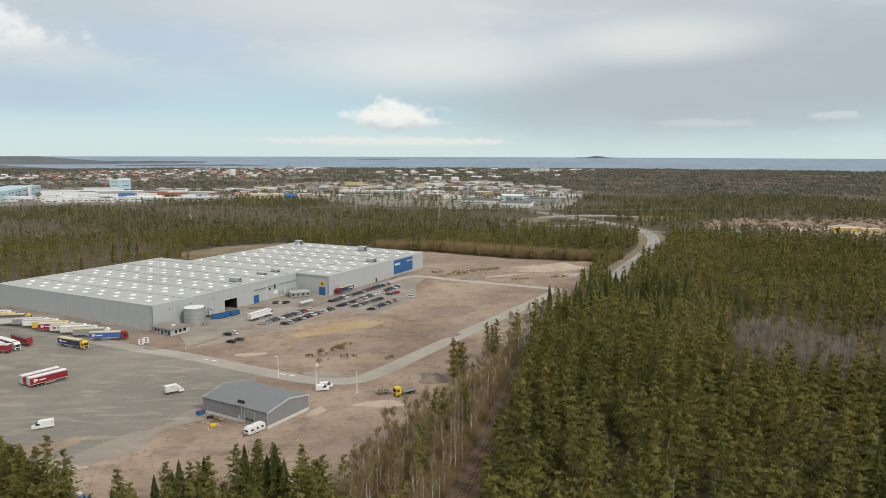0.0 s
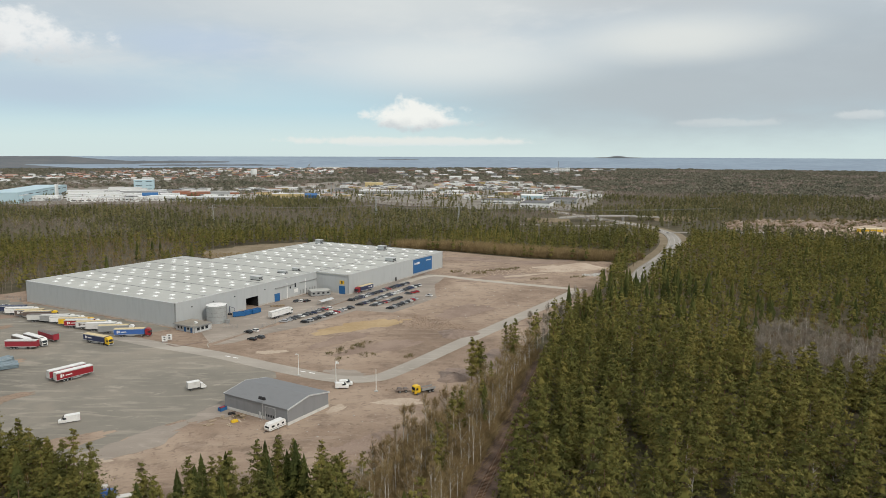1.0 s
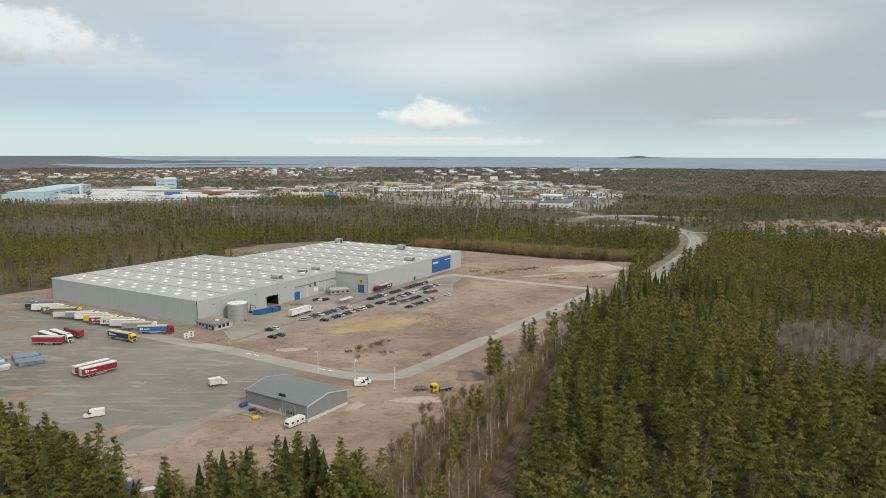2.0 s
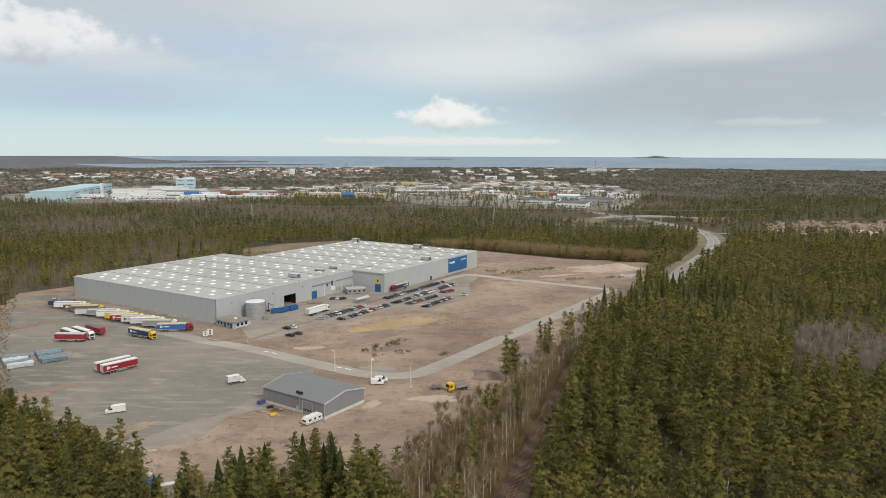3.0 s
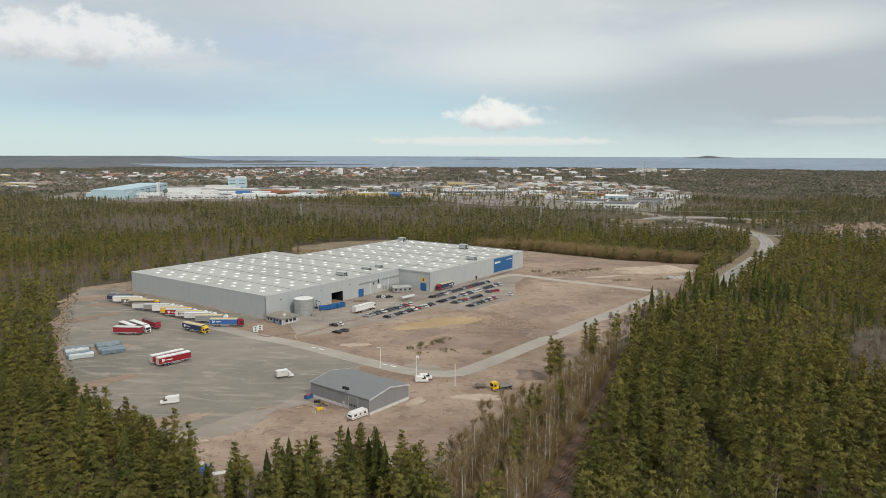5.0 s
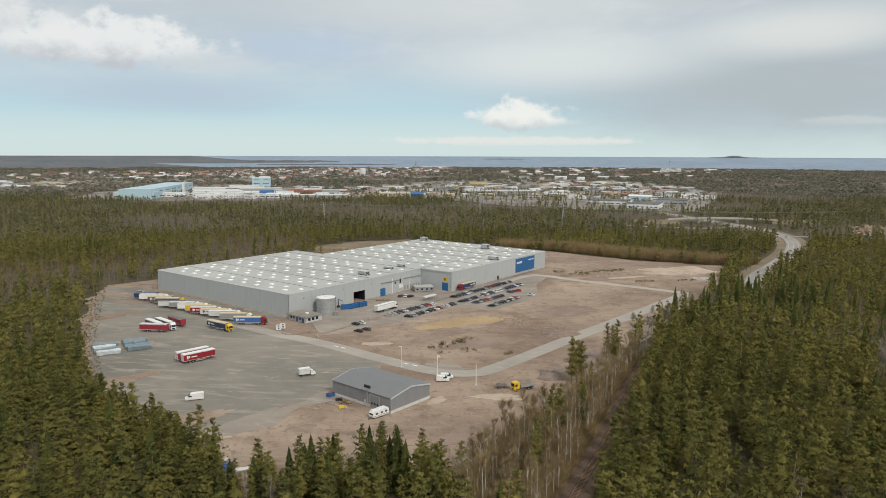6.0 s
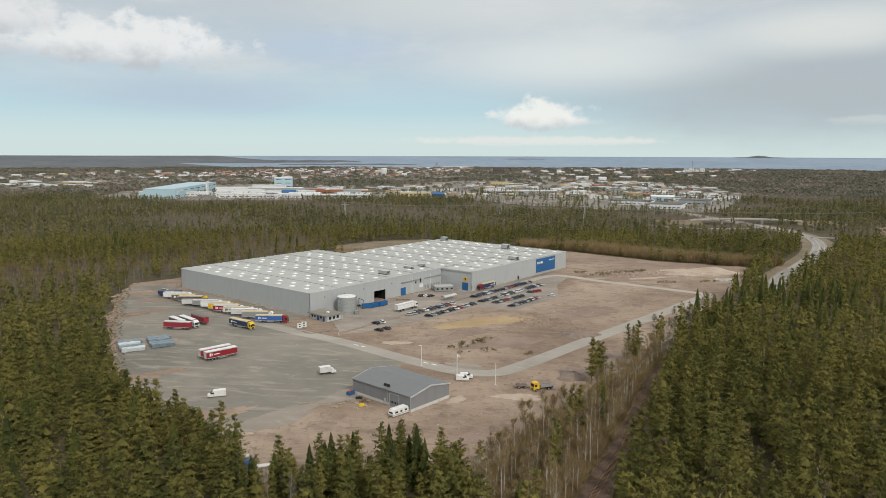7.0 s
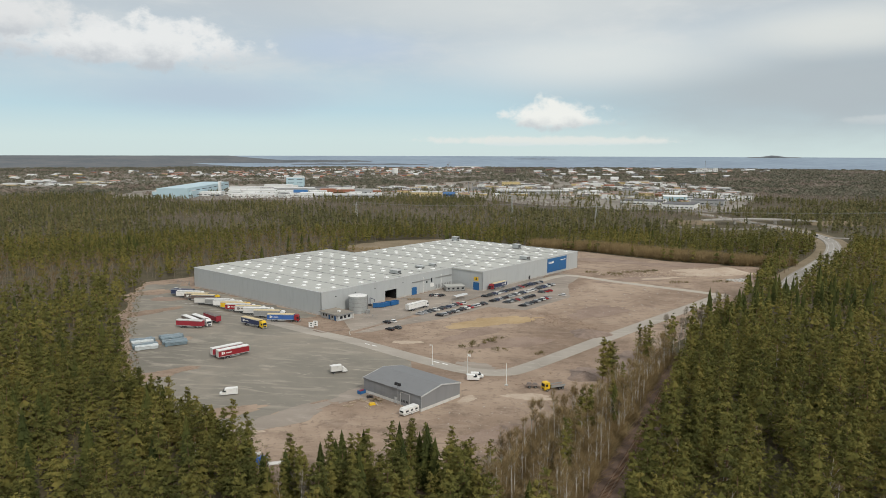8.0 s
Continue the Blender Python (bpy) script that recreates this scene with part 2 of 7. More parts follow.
def cladding(name, col, pitch, along, rough=0.5):
    """Ribbed sheet metal: ribs stand in a mesh-scale bump along one plan direction."""
    m, n, sh, p = surface(name, rough, 0.0, 0.4)
    turned = n.add("ShaderNodeVectorMath", {0: p, 1: (along[0] / pitch, along[1] / pitch, 0)}, operation="DOT_PRODUCT").outputs["Value"]
    rib = n.math("PINGPONG", turned, 0.5)
    dirt = n.noise(n.add("ShaderNodeMapping", {"Vector": p, "Scale": (0.5, 0.5, 0.09)}).outputs[0], 1.0, 5.0, 0.6)
    base = n.mix(n.math("MULTIPLY", n.step(dirt, 0.45, 0.75), 0.5), (*col, 1), (*[c * 0.82 for c in col], 1))
    base = n.mix(n.math("MULTIPLY", n.step(rib, 0.42, 0.5), 0.13), base, (*[c * 0.6 for c in col], 1))
    n.put(sh.inputs["Base Color"], base)
    bump(n, sh, rib, 0.3, 0.04)
    return m


U2 = Vector((0.474, 0.8805)).normalized()   # along the warehouse's front
V2 = Vector((-U2.y, U2.x))                  # across it, away from the front
M["wall"] = cladding("grey_sheet_wall", (0.420, 0.438, 0.440), 1.1, U2 + V2)
M["roof"] = yard_material("roof_felt", (0.37, 0.375, 0.35), (0.415, 0.42, 0.395), (0.455, 0.46, 0.43), (0.49, 0.49, 0.46))
M["shed_wall"] = cladding("blue_grey_sheet_wall", (0.235, 0.242, 0.25), 0.9, (1.0, 0.35))
M["shed_roof"] = cladding("blue_grey_sheet_roof", (0.18, 0.185, 0.19), 0.9, (0.86, -0.5), 0.6)
M["concrete"] = mottled("concrete", (0.36, 0.35, 0.325), (0.50, 0.485, 0.455), 0.35)
M["white"] = painted("white_paint", (0.74, 0.74, 0.72))
M["offwhite"] = painted("offwhite_paint", (0.60, 0.595, 0.57))
M["trim"] = painted("light_grey_trim", (0.50, 0.51, 0.51))
M["dark"] = painted("dark_rubber", (0.022, 0.022, 0.024), 0.7)
# near-black that paints in the darkness behind the open gate
M["black"] = painted("unlit_inside_black", (0.012, 0.012, 0.013), 0.9)
M["grey"] = painted("grey_paint", (0.28, 0.285, 0.28))
M["steel"] = painted("galvanised_steel", (0.47, 0.49, 0.49), 0.38, 0.5)
M["blue"] = painted("blue_paint", (0.020, 0.115, 0.29))
M["navy"] = painted("navy_tarpaulin", (0.030, 0.042, 0.095))
M["royal"] = painted("royal_blue_tarpaulin", (0.045, 0.125, 0.37))
M["red"] = painted("red_paint", (0.27, 0.016, 0.024))
M["darkred"] = painted("dark_red_tarpaulin", (0.30, 0.030, 0.045))
M["yellow"] = painted("yellow_paint", (0.72, 0.46, 0.02))
M["cream"] = painted("cream_roof_sheet", (0.62, 0.50, 0.28))
M["brown"] = painted("brown_grey_tarpaulin", (0.13, 0.10, 0.085))
M["wood"] = mottled("weathered_wood", (0.22, 0.165, 0.11), (0.34, 0.27, 0.19), 0.9)
M["rust"] = mottled("rusty_rail", (0.17, 0.125, 0.10), (0.28, 0.22, 0.18), 1.5)


def glazing(name, col):
    m, n, sh, p = surface(name, 0.12, 0.0, 0.5)
    n.put(sh.inputs["Base Color"], (*col, 1))
    return m


M["glass"] = glazing("dark_glass", (0.02, 0.025, 0.03))
M["dome"] = painted("skylight_dome", (0.84, 0.85, 0.84), 0.35, 0.0, 0.06)


# ---- mesh helpers ----
class Shape:
    """Collects boxes, prisms, tubes and loose faces into one mesh."""

    def __init__(self):
        self.v, self.f = [], []

    def add(self, verts, faces):
        k = len(self.v)
        self.v += [tuple(p) for p in verts]
        self.f += [tuple(k + i for i in fc) for fc in faces]
        return self

    def box(self, x0, x1, y0, y1, z0, z1, m=None, taper=0.0):
        t = taper
        pts = [(x0, y0, z0), (x1, y0, z0), (x1, y1, z0), (x0, y1, z0),
               (x0 + t, y0 + t, z1), (x1 - t, y0 + t, z1), (x1 - t, y1 - t, z1), (x0 + t, y1 - t, z1)]
        if m is not None:
            pts = [m @ Vector(p) for p in pts]
        return self.add(pts, [(3, 2, 1, 0), (4, 5, 6, 7), (0, 1, 5, 4), (1, 2, 6, 5), (2, 3, 7, 6), (3, 0, 4, 7)])

    def prism(self, poly, z0, z1):
        """Extrudes a plan outline (anticlockwise) from z0 to z1."""
        n = len(poly)
        pts = [(x, y, z0) for x, y in poly] + [(x, y, z1) for x, y in poly]
        return self.add(pts, [tuple(range(n - 1, -1, -1)), tuple(range(n, 2 * n))] + [(i, (i + 1) % n, n + (i + 1) % n, n + i) for i in range(n)])

    def profile(self, poly, y0, y1):
        """Extrudes an outline in x and z along y."""
        n = len(poly)
        pts = [(x, y0, z) for x, z in poly] + [(x, y1, z) for x, z in poly]
        return self.add(pts, [tuple(range(n)), tuple(range(2 * n - 1, n - 1, -1))] + [((i + 1) % n, i, n + i, n + (i + 1) % n) for i in range(n)])

    def tube(self, a, b, r0, r1=None, n=8):
        a, b = Vector(a), Vector(b)
        r1 = r0 if r1 is None else r1
        q = (b - a).to_track_quat("Z", "Y")
        ring = [Vector((math.cos(2 * math.pi * i / n), math.sin(2 * math.pi * i / n), 0)) for i in range(n)]
        pts = [a + q @ (p * r0) for p in ring] + [b + q @ (p * r1) for p in ring]
        return self.add(pts, [tuple(range(n - 1, -1, -1)), tuple(range(n, 2 * n))] + [(i, (i + 1) % n, n + (i + 1) % n, n + i) for i in range(n)])

    def mesh(self, name, material):
        me = bpy.data.meshes.new(name)
        me.from_pydata(self.v, [], self.f)
        me.materials.append(material)
        return me


def part(name, shape, material, parent, label="", m=None):
    """Links a shape, or a ready mesh, as one part under a thing or a part."""
    me = shape.mesh(name, material) if isinstance(shape, Shape) else shape
    ob = new(name, me)
    ob.parent = parent
    if m is not None:
        ob.matrix_basis = m
    return tagged(ob, label)


def thing(name, m, label, category, group="", kind=""):
    """An Empty at the base of a thing, to carry its parts."""
    ob = new(name)
    ob.empty_display_size = 0.5
    ob.matrix_basis = m
    return tagged(ob, label, category, group, kind)


def sheet(name, rows, material, label, category, kind="structure"):
    sh = Shape()
    sh.v, sh.f = rows
    ob = new(name, sh.mesh(name, material))
    return tagged(ob, label, category, kind=kind)


# ---- ground: one sheet out to the shore, then the sea up to the horizon ----
def ground_height(r):
    return 4.0 * min(1.0, max(0.0, (r - 1500.0) / 2400.0))


def ring_sheet(radii, heights, steps, wobble=None):
    pts, faces = [], []
    for k, (r, h) in enumerate(zip(radii, heights)):
        for i in range(steps):
            a = 2 * math.pi * i / steps
            rr = r if wobble is None else r + wobble(a, k)
            pts.append((rr * math.sin(a), rr * math.cos(a), h))
    for k in range(len(radii) - 1):
        for i in range(steps):
            j = (i + 1) % steps
            faces.append((k * steps + j, k * steps + i, (k + 1) * steps + i, (k + 1) * steps + j))
    return pts, faces


def shore(a):
    """Distance of the shore in a plan direction: the bay bites in, the land to its far side runs on to the horizon."""
    d = math.degrees((a + math.pi) % (2 * math.pi) - math.pi)
    base = 3900 + 90 * math.sin(d * 0.55) + 55 * math.sin(d * 1.7 + 1.0)
    bay = math.exp(-((d + 13.0) / 8.0) ** 2)
    return base - 120 * bay


R_LAND = (0.5, 60, 150, 300, 500, 800, 1200, 1500, 2200, 3000, 3600)
pts, faces = ring_sheet(R_LAND, [ground_height(r) for r in R_LAND], 180)
k = len(pts) - 180
pts += [(shore(2 * math.pi * i / 180) * math.sin(2 * math.pi * i / 180), shore(2 * math.pi * i / 180) * math.cos(2 * math.pi * i / 180), 3.0) for i in range(180)]
faces += [(k + (i + 1) % 180, k + i, k + 180 + i, k + 180 + (i + 1) % 180) for i in range(180)]
faces.append(tuple(range(180)))
sheet("ground", (pts, faces), M["floor"], "brown forest floor running out to the shore", "ground")
R_SEA = (3300, 3900, 4200, 4450, 4650, 4800)
H_SEA = (-2.0, 0.0, 19.0, 36.5, 51.0, 62.5)
sheet("water", ring_sheet(R_SEA, H_SEA, 180), M["sea"], "calm blue-grey sea reaching to the horizon", "sea")


# ---- plan outlines ----
def ragged(poly, step, amount, seed):
    """An outline with its edges broken up as bare ground meets scrub."""
    rng = random.Random(seed)
    out = []
    for i, (x, y) in enumerate(poly):
        x2, y2 = poly[(i + 1) % len(poly)]
        n = max(1, int(math.hypot(x2 - x, y2 - y) / step))
        for j in range(n):
            t = j / n
            out.append((x + (x2 - x) * t + rng.uniform(-amount, amount), y + (y2 - y) * t + rng.uniform(-amount, amount)))
    return out


def inside(px, py, poly):
    """Which points lie in an outline."""
    hit = np.zeros(px.shape, bool)
    n = len(poly)
    for i in range(n):
        x1, y1 = poly[i]
        x2, y2 = poly[(i + 1) % n]
        cross = (y1 > py) != (y2 > py)
        with np.errstate(divide="ignore", invalid="ignore"):
            xi = (x2 - x1) * (py - y1) / (y2 - y1) + x1
        hit ^= cross & (px < xi)
    return hit


def near_line(px, py, line, width):
    """Which points lie within a width of a plan line."""
    hit = np.zeros(px.shape, bool)
    for (x1, y1), (x2, y2) in zip(line, line[1:]):
        ex, ey = x2 - x1, y2 - y1
        t = np.clip(((px - x1) * ex + (py - y1) * ey) / (ex * ex + ey * ey), 0, 1)
        hit |= np.hypot(px - x1 - t * ex, py - y1 - t * ey) < width
    return hit


SITE = [(-51, 148), (-22, 164), (-2, 190), (10, 222), (24, 262), (40, 312), (59, 358), (88, 412), (99, 448), (118, 498), (138, 546),
        (118, 550), (64, 567), (0, 606), (-60, 620), (-100, 610), (-150, 640), (-178, 600), (-205, 520), (-262, 425), (-282, 396), (-261, 347), (-212, 275),
        (-172, 224), (-143, 191), (-118, 174), (-87, 158), (-73, 142)]
YARD = [(-120, 178), (-98, 194), (-78, 226), (-66, 262), (-100, 287), (-128, 297), (-152, 318), (-134, 331), (-244, 387), (-262, 396), (-277, 388),
        (-250, 338), (-203, 268), (-165, 220), (-142, 194)]
COURT = [(-134, 330), (-118, 322), (-108, 304), (-98.5, 321), (-73, 373), (-59, 401), (-29, 463), (-27, 480), (-60, 420), (-81, 428)]
CARPARK = [(-106, 301), (-98, 305), (-86, 322), (-70, 340), (-51, 372), (-31, 368), (-19, 386), (-8, 408), (-10, 450), (-2, 482), (-16, 490), (-28, 461), (-58, 399), (-84, 341), (-97, 320)]


def flat_patch(name, poly, z, material, label, category, step=0, amount=0.0, seed=1, kind="structure"):
    p = ragged(poly, step, amount, seed) if step else poly
    if sum(x1 * y2 - x2 * y1 for (x1, y1), (x2, y2) in zip(p, p[1:] + p[:1])) < 0:
        p = p[::-1]
    ob = new(name, Shape().prism(p, z - 0.5, z).mesh(name, material))
    return tagged(ob, label, category, kind=kind)


flat_patch("site_ground", SITE, 0.03, M["dirt"], "bare reddish gravel building ground with tracks", "ground", 7, 2.2, 3)
flat_patch("yard_pavement", YARD, 0.06, M["yard"], "worn grey lorry yard with pale tyre marks", "yard", 4, 2.2, 4)
flat_patch("court_pavement", COURT, 0.07, M["lot"], "grey loading court before the warehouse", "yard")
flat_patch("car_park_pavement", CARPARK, 0.065, M["lot"], "grey gravelled car park", "car park", 9, 0.5, 5)


def smooth_line(pts, per=8):
    """A smooth run of plan points through the given ones."""
    out = []
    n = len(pts)
    for i in range(n - 1):
        p0, p1, p2, p3 = (Vector(pts[max(0, min(n - 1, i + d))]) for d in (-1, 0, 1, 2))
        for j in range(per):
            t = j / per
            out.append(0.5 * ((2 * p1) + (p2 - p0) * t + (2 * p0 - 5 * p1 + 4 * p2 - p3) * t * t + (3 * p1 - p0 - 3 * p2 + p3) * t ** 3))
    return out + [Vector(pts[-1])]


def ribbon(name, line, width, z, material, label, category, parent=None, thick=0.4, kind="structure"):
    """A strip of road of even width along a plan line, with a real edge."""
    sh = Shape()
    n = len(line)
    for i, p in enumerate(line):
        d = (Vector(line[min(n - 1, i + 1)]) - Vector(line[max(0, i - 1)]))
        d = Vector((d[0], d[1])).normalized()
        s = Vector((-d.y, d.x)) * width / 2
        zz = z(i / (n - 1)) if callable(z) else z
        for q, h in ((Vector(p[:2]) + s, zz), (Vector(p[:2]) - s, zz), (Vector(p[:2]) - s, zz - thick), (Vector(p[:2]) + s, zz - thick)):
            sh.v.append((q.x, q.y, h))
    for i in range(n - 1):
        a, b = 4 * i, 4 * i + 4
        sh.f += [(a, a + 1, b + 1, b), (a + 1, a + 2, b + 2, b + 1), (a + 3, a, b, b + 3), (a + 2, a + 3, b + 3, b + 2)]
    sh.f += [(0, 3, 2, 1), (4 * n - 4, 4 * n - 3, 4 * n - 2, 4 * n - 1)]
    ob = new(name, sh.mesh(name, material))
    if parent is not None:
        ob.parent = parent
        return tagged(ob, label)
    return tagged(ob, label, category, kind=kind)


ROAD_FRONT = smooth_line([(-158, 316), (-128, 300), (-100, 287), (-66, 267), (-44, 256), (-30, 256), (-20, 266), (8, 312), (40, 364), (74, 420), (84, 437)])
ROAD_BACK = smooth_line([(84, 433), (60, 446), (20, 466), (-6, 482), (-18, 478), (-32, 452)])
HIGHWAY = smooth_line([(118, 440), (142, 505), (172, 565), (203, 632), (226, 700), (236, 760), (231, 820), (214, 880), (196, 925), (172, 990), (140, 1075)])
RAIL = smooth_line([(-6, 112), (3, 145), (8.2, 165), (16, 192), (23, 218), (31, 252), (46, 300), (70, 362), (95, 420)])
ribbon("front_road", ROAD_FRONT, 8.0, 0.10, M["road"], "pale grey gravelled site road", "road")
ribbon("back_road", ROAD_BACK, 6.5, 0.105, M["track"], "pale grey gravelled site road", "road")
ribbon("highway_verge", HIGHWAY, 28.0, 0.05, M["grass"], "dry grass verge beside the highway", "verge")
ribbon("highway", HIGHWAY, 12.5, 0.5, M["highway"], "pale grey two-lane highway curving to a junction", "road", thick=0.6)

# ---- warehouse ----
ORIGIN = Vector((-134.2, 331.6))
WH = Matrix.Translation((ORIGIN.x, ORIGIN.y, 0)) @ Matrix.Rotation(math.atan2(U2.y, U2.x), 4, "Z")
# in its own plan x runs along the front, y back across the hall
HALL = [(0, 0), (108, 0), (108, -24.5), (226, -24.5), (226, 95), (112, 95), (112, 123.5), (0, 123.5)]
WALL_H = 12.0


def warehouse():
    wh = thing("warehouse", WH, "long grey sheet-metal warehouse with a flat skylit roof", "warehouse")
    n = len(HALL)
    gate = (47.5, 57.0)
    for i, (x, y) in enumerate(HALL):
        x2, y2 = HALL[(i + 1) % n]
        d = Vector((x2 - x, y2 - y))
        length = d.length
        m = Matrix.Translation((x, y, 0)) @ Matrix.Rotation(math.atan2(d.y, d.x), 4, "Z")
        w = Shape()
        if i == 0:
            w.box(0.0, gate[0], 0, 0.4, 0, WALL_H, m).box(gate[1], length, 0, 0.4, 0, WALL_H, m).box(gate[0], gate[1], 0, 0.4, 6.0, WALL_H, m)
        else:
            w.box(0.0, length, 0, 0.4, 0, WALL_H, m)
        part("wall", w, M["wall"], wh)
        plinth = Shape()
        if i == 0:
            plinth.box(0, gate[0], -0.06, -0.003, 0, 0.9, m).box(gate[1], length, -0.06, -0.003, 0, 0.9, m)
        else:
            plinth.box(0, length, -0.06, -0.003, 0, 0.9, m)
        part("plinth", plinth, M["concrete"], wh, "pale concrete plinth")
        part("roof_trim", Shape().box(-0.15, length + 0.15, -0.14, 0.55, WALL_H + 0.003, WALL_H + 0.42, m), M["trim"], wh, "light grey metal roof edge")
    roof = Shape().prism([(x + (0.42 if x < 50 else -0.42), y + (0.42 if y < 50 else -0.42)) for x, y in HALL], WALL_H - 0.5, WALL_H + 0.1)
    roof = part("roof", roof, M["roof"], wh, "pale grey felted flat roof")
    # raised seams that part the roof into bays
    for k in range(11):
        x = 0.6 + 20.6 * k
        if 3 < x < 223:
            lo = 1 if x < 108 else -23.5
            hi = 122 if x < 110 else 93
            part("seam", Shape().box(x - 0.22, x + 0.22, lo, hi, WALL_H + 0.1, WALL_H + 0.28), M["grey"], roof)
    part("seam", Shape().box(108, 225, 0.0, 0.5, WALL_H + 0.1, WALL_H + 0.34), M["grey"], roof)
    # dome rooflights: two staggered rows in each bay
    dome = Shape()
    rings = [(1.1, 1.1, 0.0), (1.1, 1.1, 0.25), (0.9, 0.9, 0.45), (0.4, 0.4, 0.55)]
    for a, b, z in rings:
        dome.v += [(-a, -b, z), (a, -b, z), (a, b, z), (-a, b, z)]
    for k in range(3):
        dome.f += [(4 * k + i, 4 * k + (i + 1) % 4, 4 * k + 4 + (i + 1) % 4, 4 * k + 4 + i) for i in range(4)]
    dome.f.append((12, 13, 14, 15))
    dome = dome.mesh("skylight", M["dome"])
    for bay in range(11):
        for row in range(13):
            for x, y in ((7.6 + bay * 20.6, -24.6 + row * 12.0), (14.0 + bay * 20.6, -17.7 + row * 12.0)):
                if not (4 < x < 222) or x < 111 and not (5 < y < 119) or x >= 111 and not (-21 < y < 91) or abs(x - 111) < 3:
                    continue
                part("skylight", dome, None, roof, m=pose(x, y, WALL_H + 0.1, 0, 0, 0))
    # gate and floor of the hall behind it; its unlit inside is painted black
    part("gate_recess", Shape().box(gate[0], gate[1], 9.0, 9.3, 0, 6.0).box(gate[0] - 0.3, gate[0] - 0.02, 0.42, 9, 0, 6).box(gate[1] + 0.02, gate[1] + 0.3, 0.42, 9, 0, 6).box(gate[0], gate[1], 0.42, 9, 6.0, 6.2), M["black"], wh, "open gateway, its dark inside painted black")
    return wh, roof


wh, wh_roof = warehouse()

# ---- shed ----
SHED = Matrix.Translation((-63.0, 216.4, 0)) @ Matrix.Rotation(math.radians(-30.7), 4, "Z")


def shed():
    """Low gabled shed; its length runs along x, the near long wall at negative y."""
    ob = thing("storage_shed", SHED, "low blue-grey sheet-metal storage shed with gabled roof", "shed")
    lx, ly, hw, hr = 28.6, 19.3, 5.2, 6.9
    x0, x1, y0, y1 = -lx / 2, lx / 2, 0.0, ly
    mid = (y0 + y1) / 2
    for name, sh in (("wall", Shape().box(x0, x1, y0, y0 + 0.3, 0.0, hw)), ("wall", Shape().box(x0, x1, y1 - 0.3, y1, 0.0, hw))):
        part(name, sh, M["shed_wall"], ob)
    for x in (x0, x1 - 0.3):
        pts = [(x + d, y, z) for d in (0, 0.3) for y, z in ((y0 + 0.3, 0), (y1 - 0.3, 0), (y1 - 0.3, hw), (mid, hr), (y0 + 0.3, hw))]
        part("gable_wall", Shape().add(pts, [(4, 3, 2, 1, 0), (5, 6, 7, 8, 9)] + [(i, (i + 1) % 5, 5 + (i + 1) % 5, 5 + i) for i in range(5)]), M["shed_wall"], ob)
    for y, s in ((y0, 1), (y1, -1)):
        a, b = (y - 0.35 * s, hw + 0.04), (mid, hr + 0.1)
        pts = [(x, yy, zz + dz) for x in (x0 - 0.3, x1 + 0.3) for dz in (0.0, 0.18) for yy, zz in (a, b)]
        part("roof_slope", Shape().add(pts, [(0, 1, 3, 2), (4, 6, 7, 5), (2, 3, 7, 6), (0, 4, 5, 1), (0, 2, 6, 4), (1, 5, 7, 3)]), M["shed_roof"], ob, "blue-grey ribbed metal roof")
    for x in (x0 - 0.34, x1 + 0.18):
        for y, s in ((y0, 1), (y1, -1)):
            pts = [(x + d, yy, zz + dz) for d in (0, 0.16) for dz in (-0.25, 0.22) for yy, zz in ((y - 0.37 * s, hw + 0.04), (mid, hr + 0.1))]
            part("verge_trim", Shape().add(pts, [(0, 1, 3, 2), (4, 6, 7, 5), (2, 3, 7, 6), (0, 4, 5, 1), (0, 2, 6, 4), (1, 5, 7, 3)]), M["trim"], ob)
    part("plinth", Shape().box(x0 - 0.05, x1 + 0.05, y0 - 0.05, y0 - 0.003, 0, 1.0).box(x0 - 0.05, x1 + 0.05, y1 + 0.003, y1 + 0.05, 0, 0.75)
         .box(x1 + 0.003, x1 + 0.06, y0, y1, 0, 1.05).box(x0 - 0.06, x0 - 0.003, y0, y1, 0, 0.9), M["offwhite"], ob, "pale concrete plinth")
    return ob


shed()


# ---- fittings of the warehouse ----
def wall_item(name, x0, x1, z0, z1, material, label="", out=0.08, back=0.003, parent=None, y=0.0):
    """Something flat fixed to the front wall, in the warehouse's own plan."""
    return part(name, Shape().box(x0, x1, y - out, y - back, z0, z1), material, parent or wh, label)


# loading front
door = wall_item("roller_door", 70.0, 74.5, 0.0, 4.6, M["blue"], "blue roller door")
wall_item("canopy", 70.5, 87.0, 7.5, 8.0, M["grey"], "dark grey canopy strip", 0.5)
wall_item("canopy", 92.0, 107.6, 7.6, 8.1, M["grey"], "dark grey canopy strip", 0.5)
for x in (80.5, 97.0):
    wall_item("down_pipe", x, x + 0.35, 0.0, 9.5, M["white"], "white rain pipe", 0.3)
for x in (83.0, 87.5):
    wall_item("window", x, x + 1.3, 5.6, 8.2 if x > 85 else 6.8, M["glass"], "dark window")
for x in (92.0, 94.6, 97.8, 100.6, 103.2, 105.4):
    wall_item("dock_door", x, x + 1.2, 0.9, 3.4, M["grey"], "small dark dock door")
wall_item("white_panel", 87.0, 90.5, 2.5, 4.8, M["white"], "white wall panel")
for x in (10.0, 24.0, 39.0, 62.0):
    wall_item("wall_lamp", x, x + 0.5, 8.6, 8.9, M["dark"], "small dark wall lamp", 0.4)
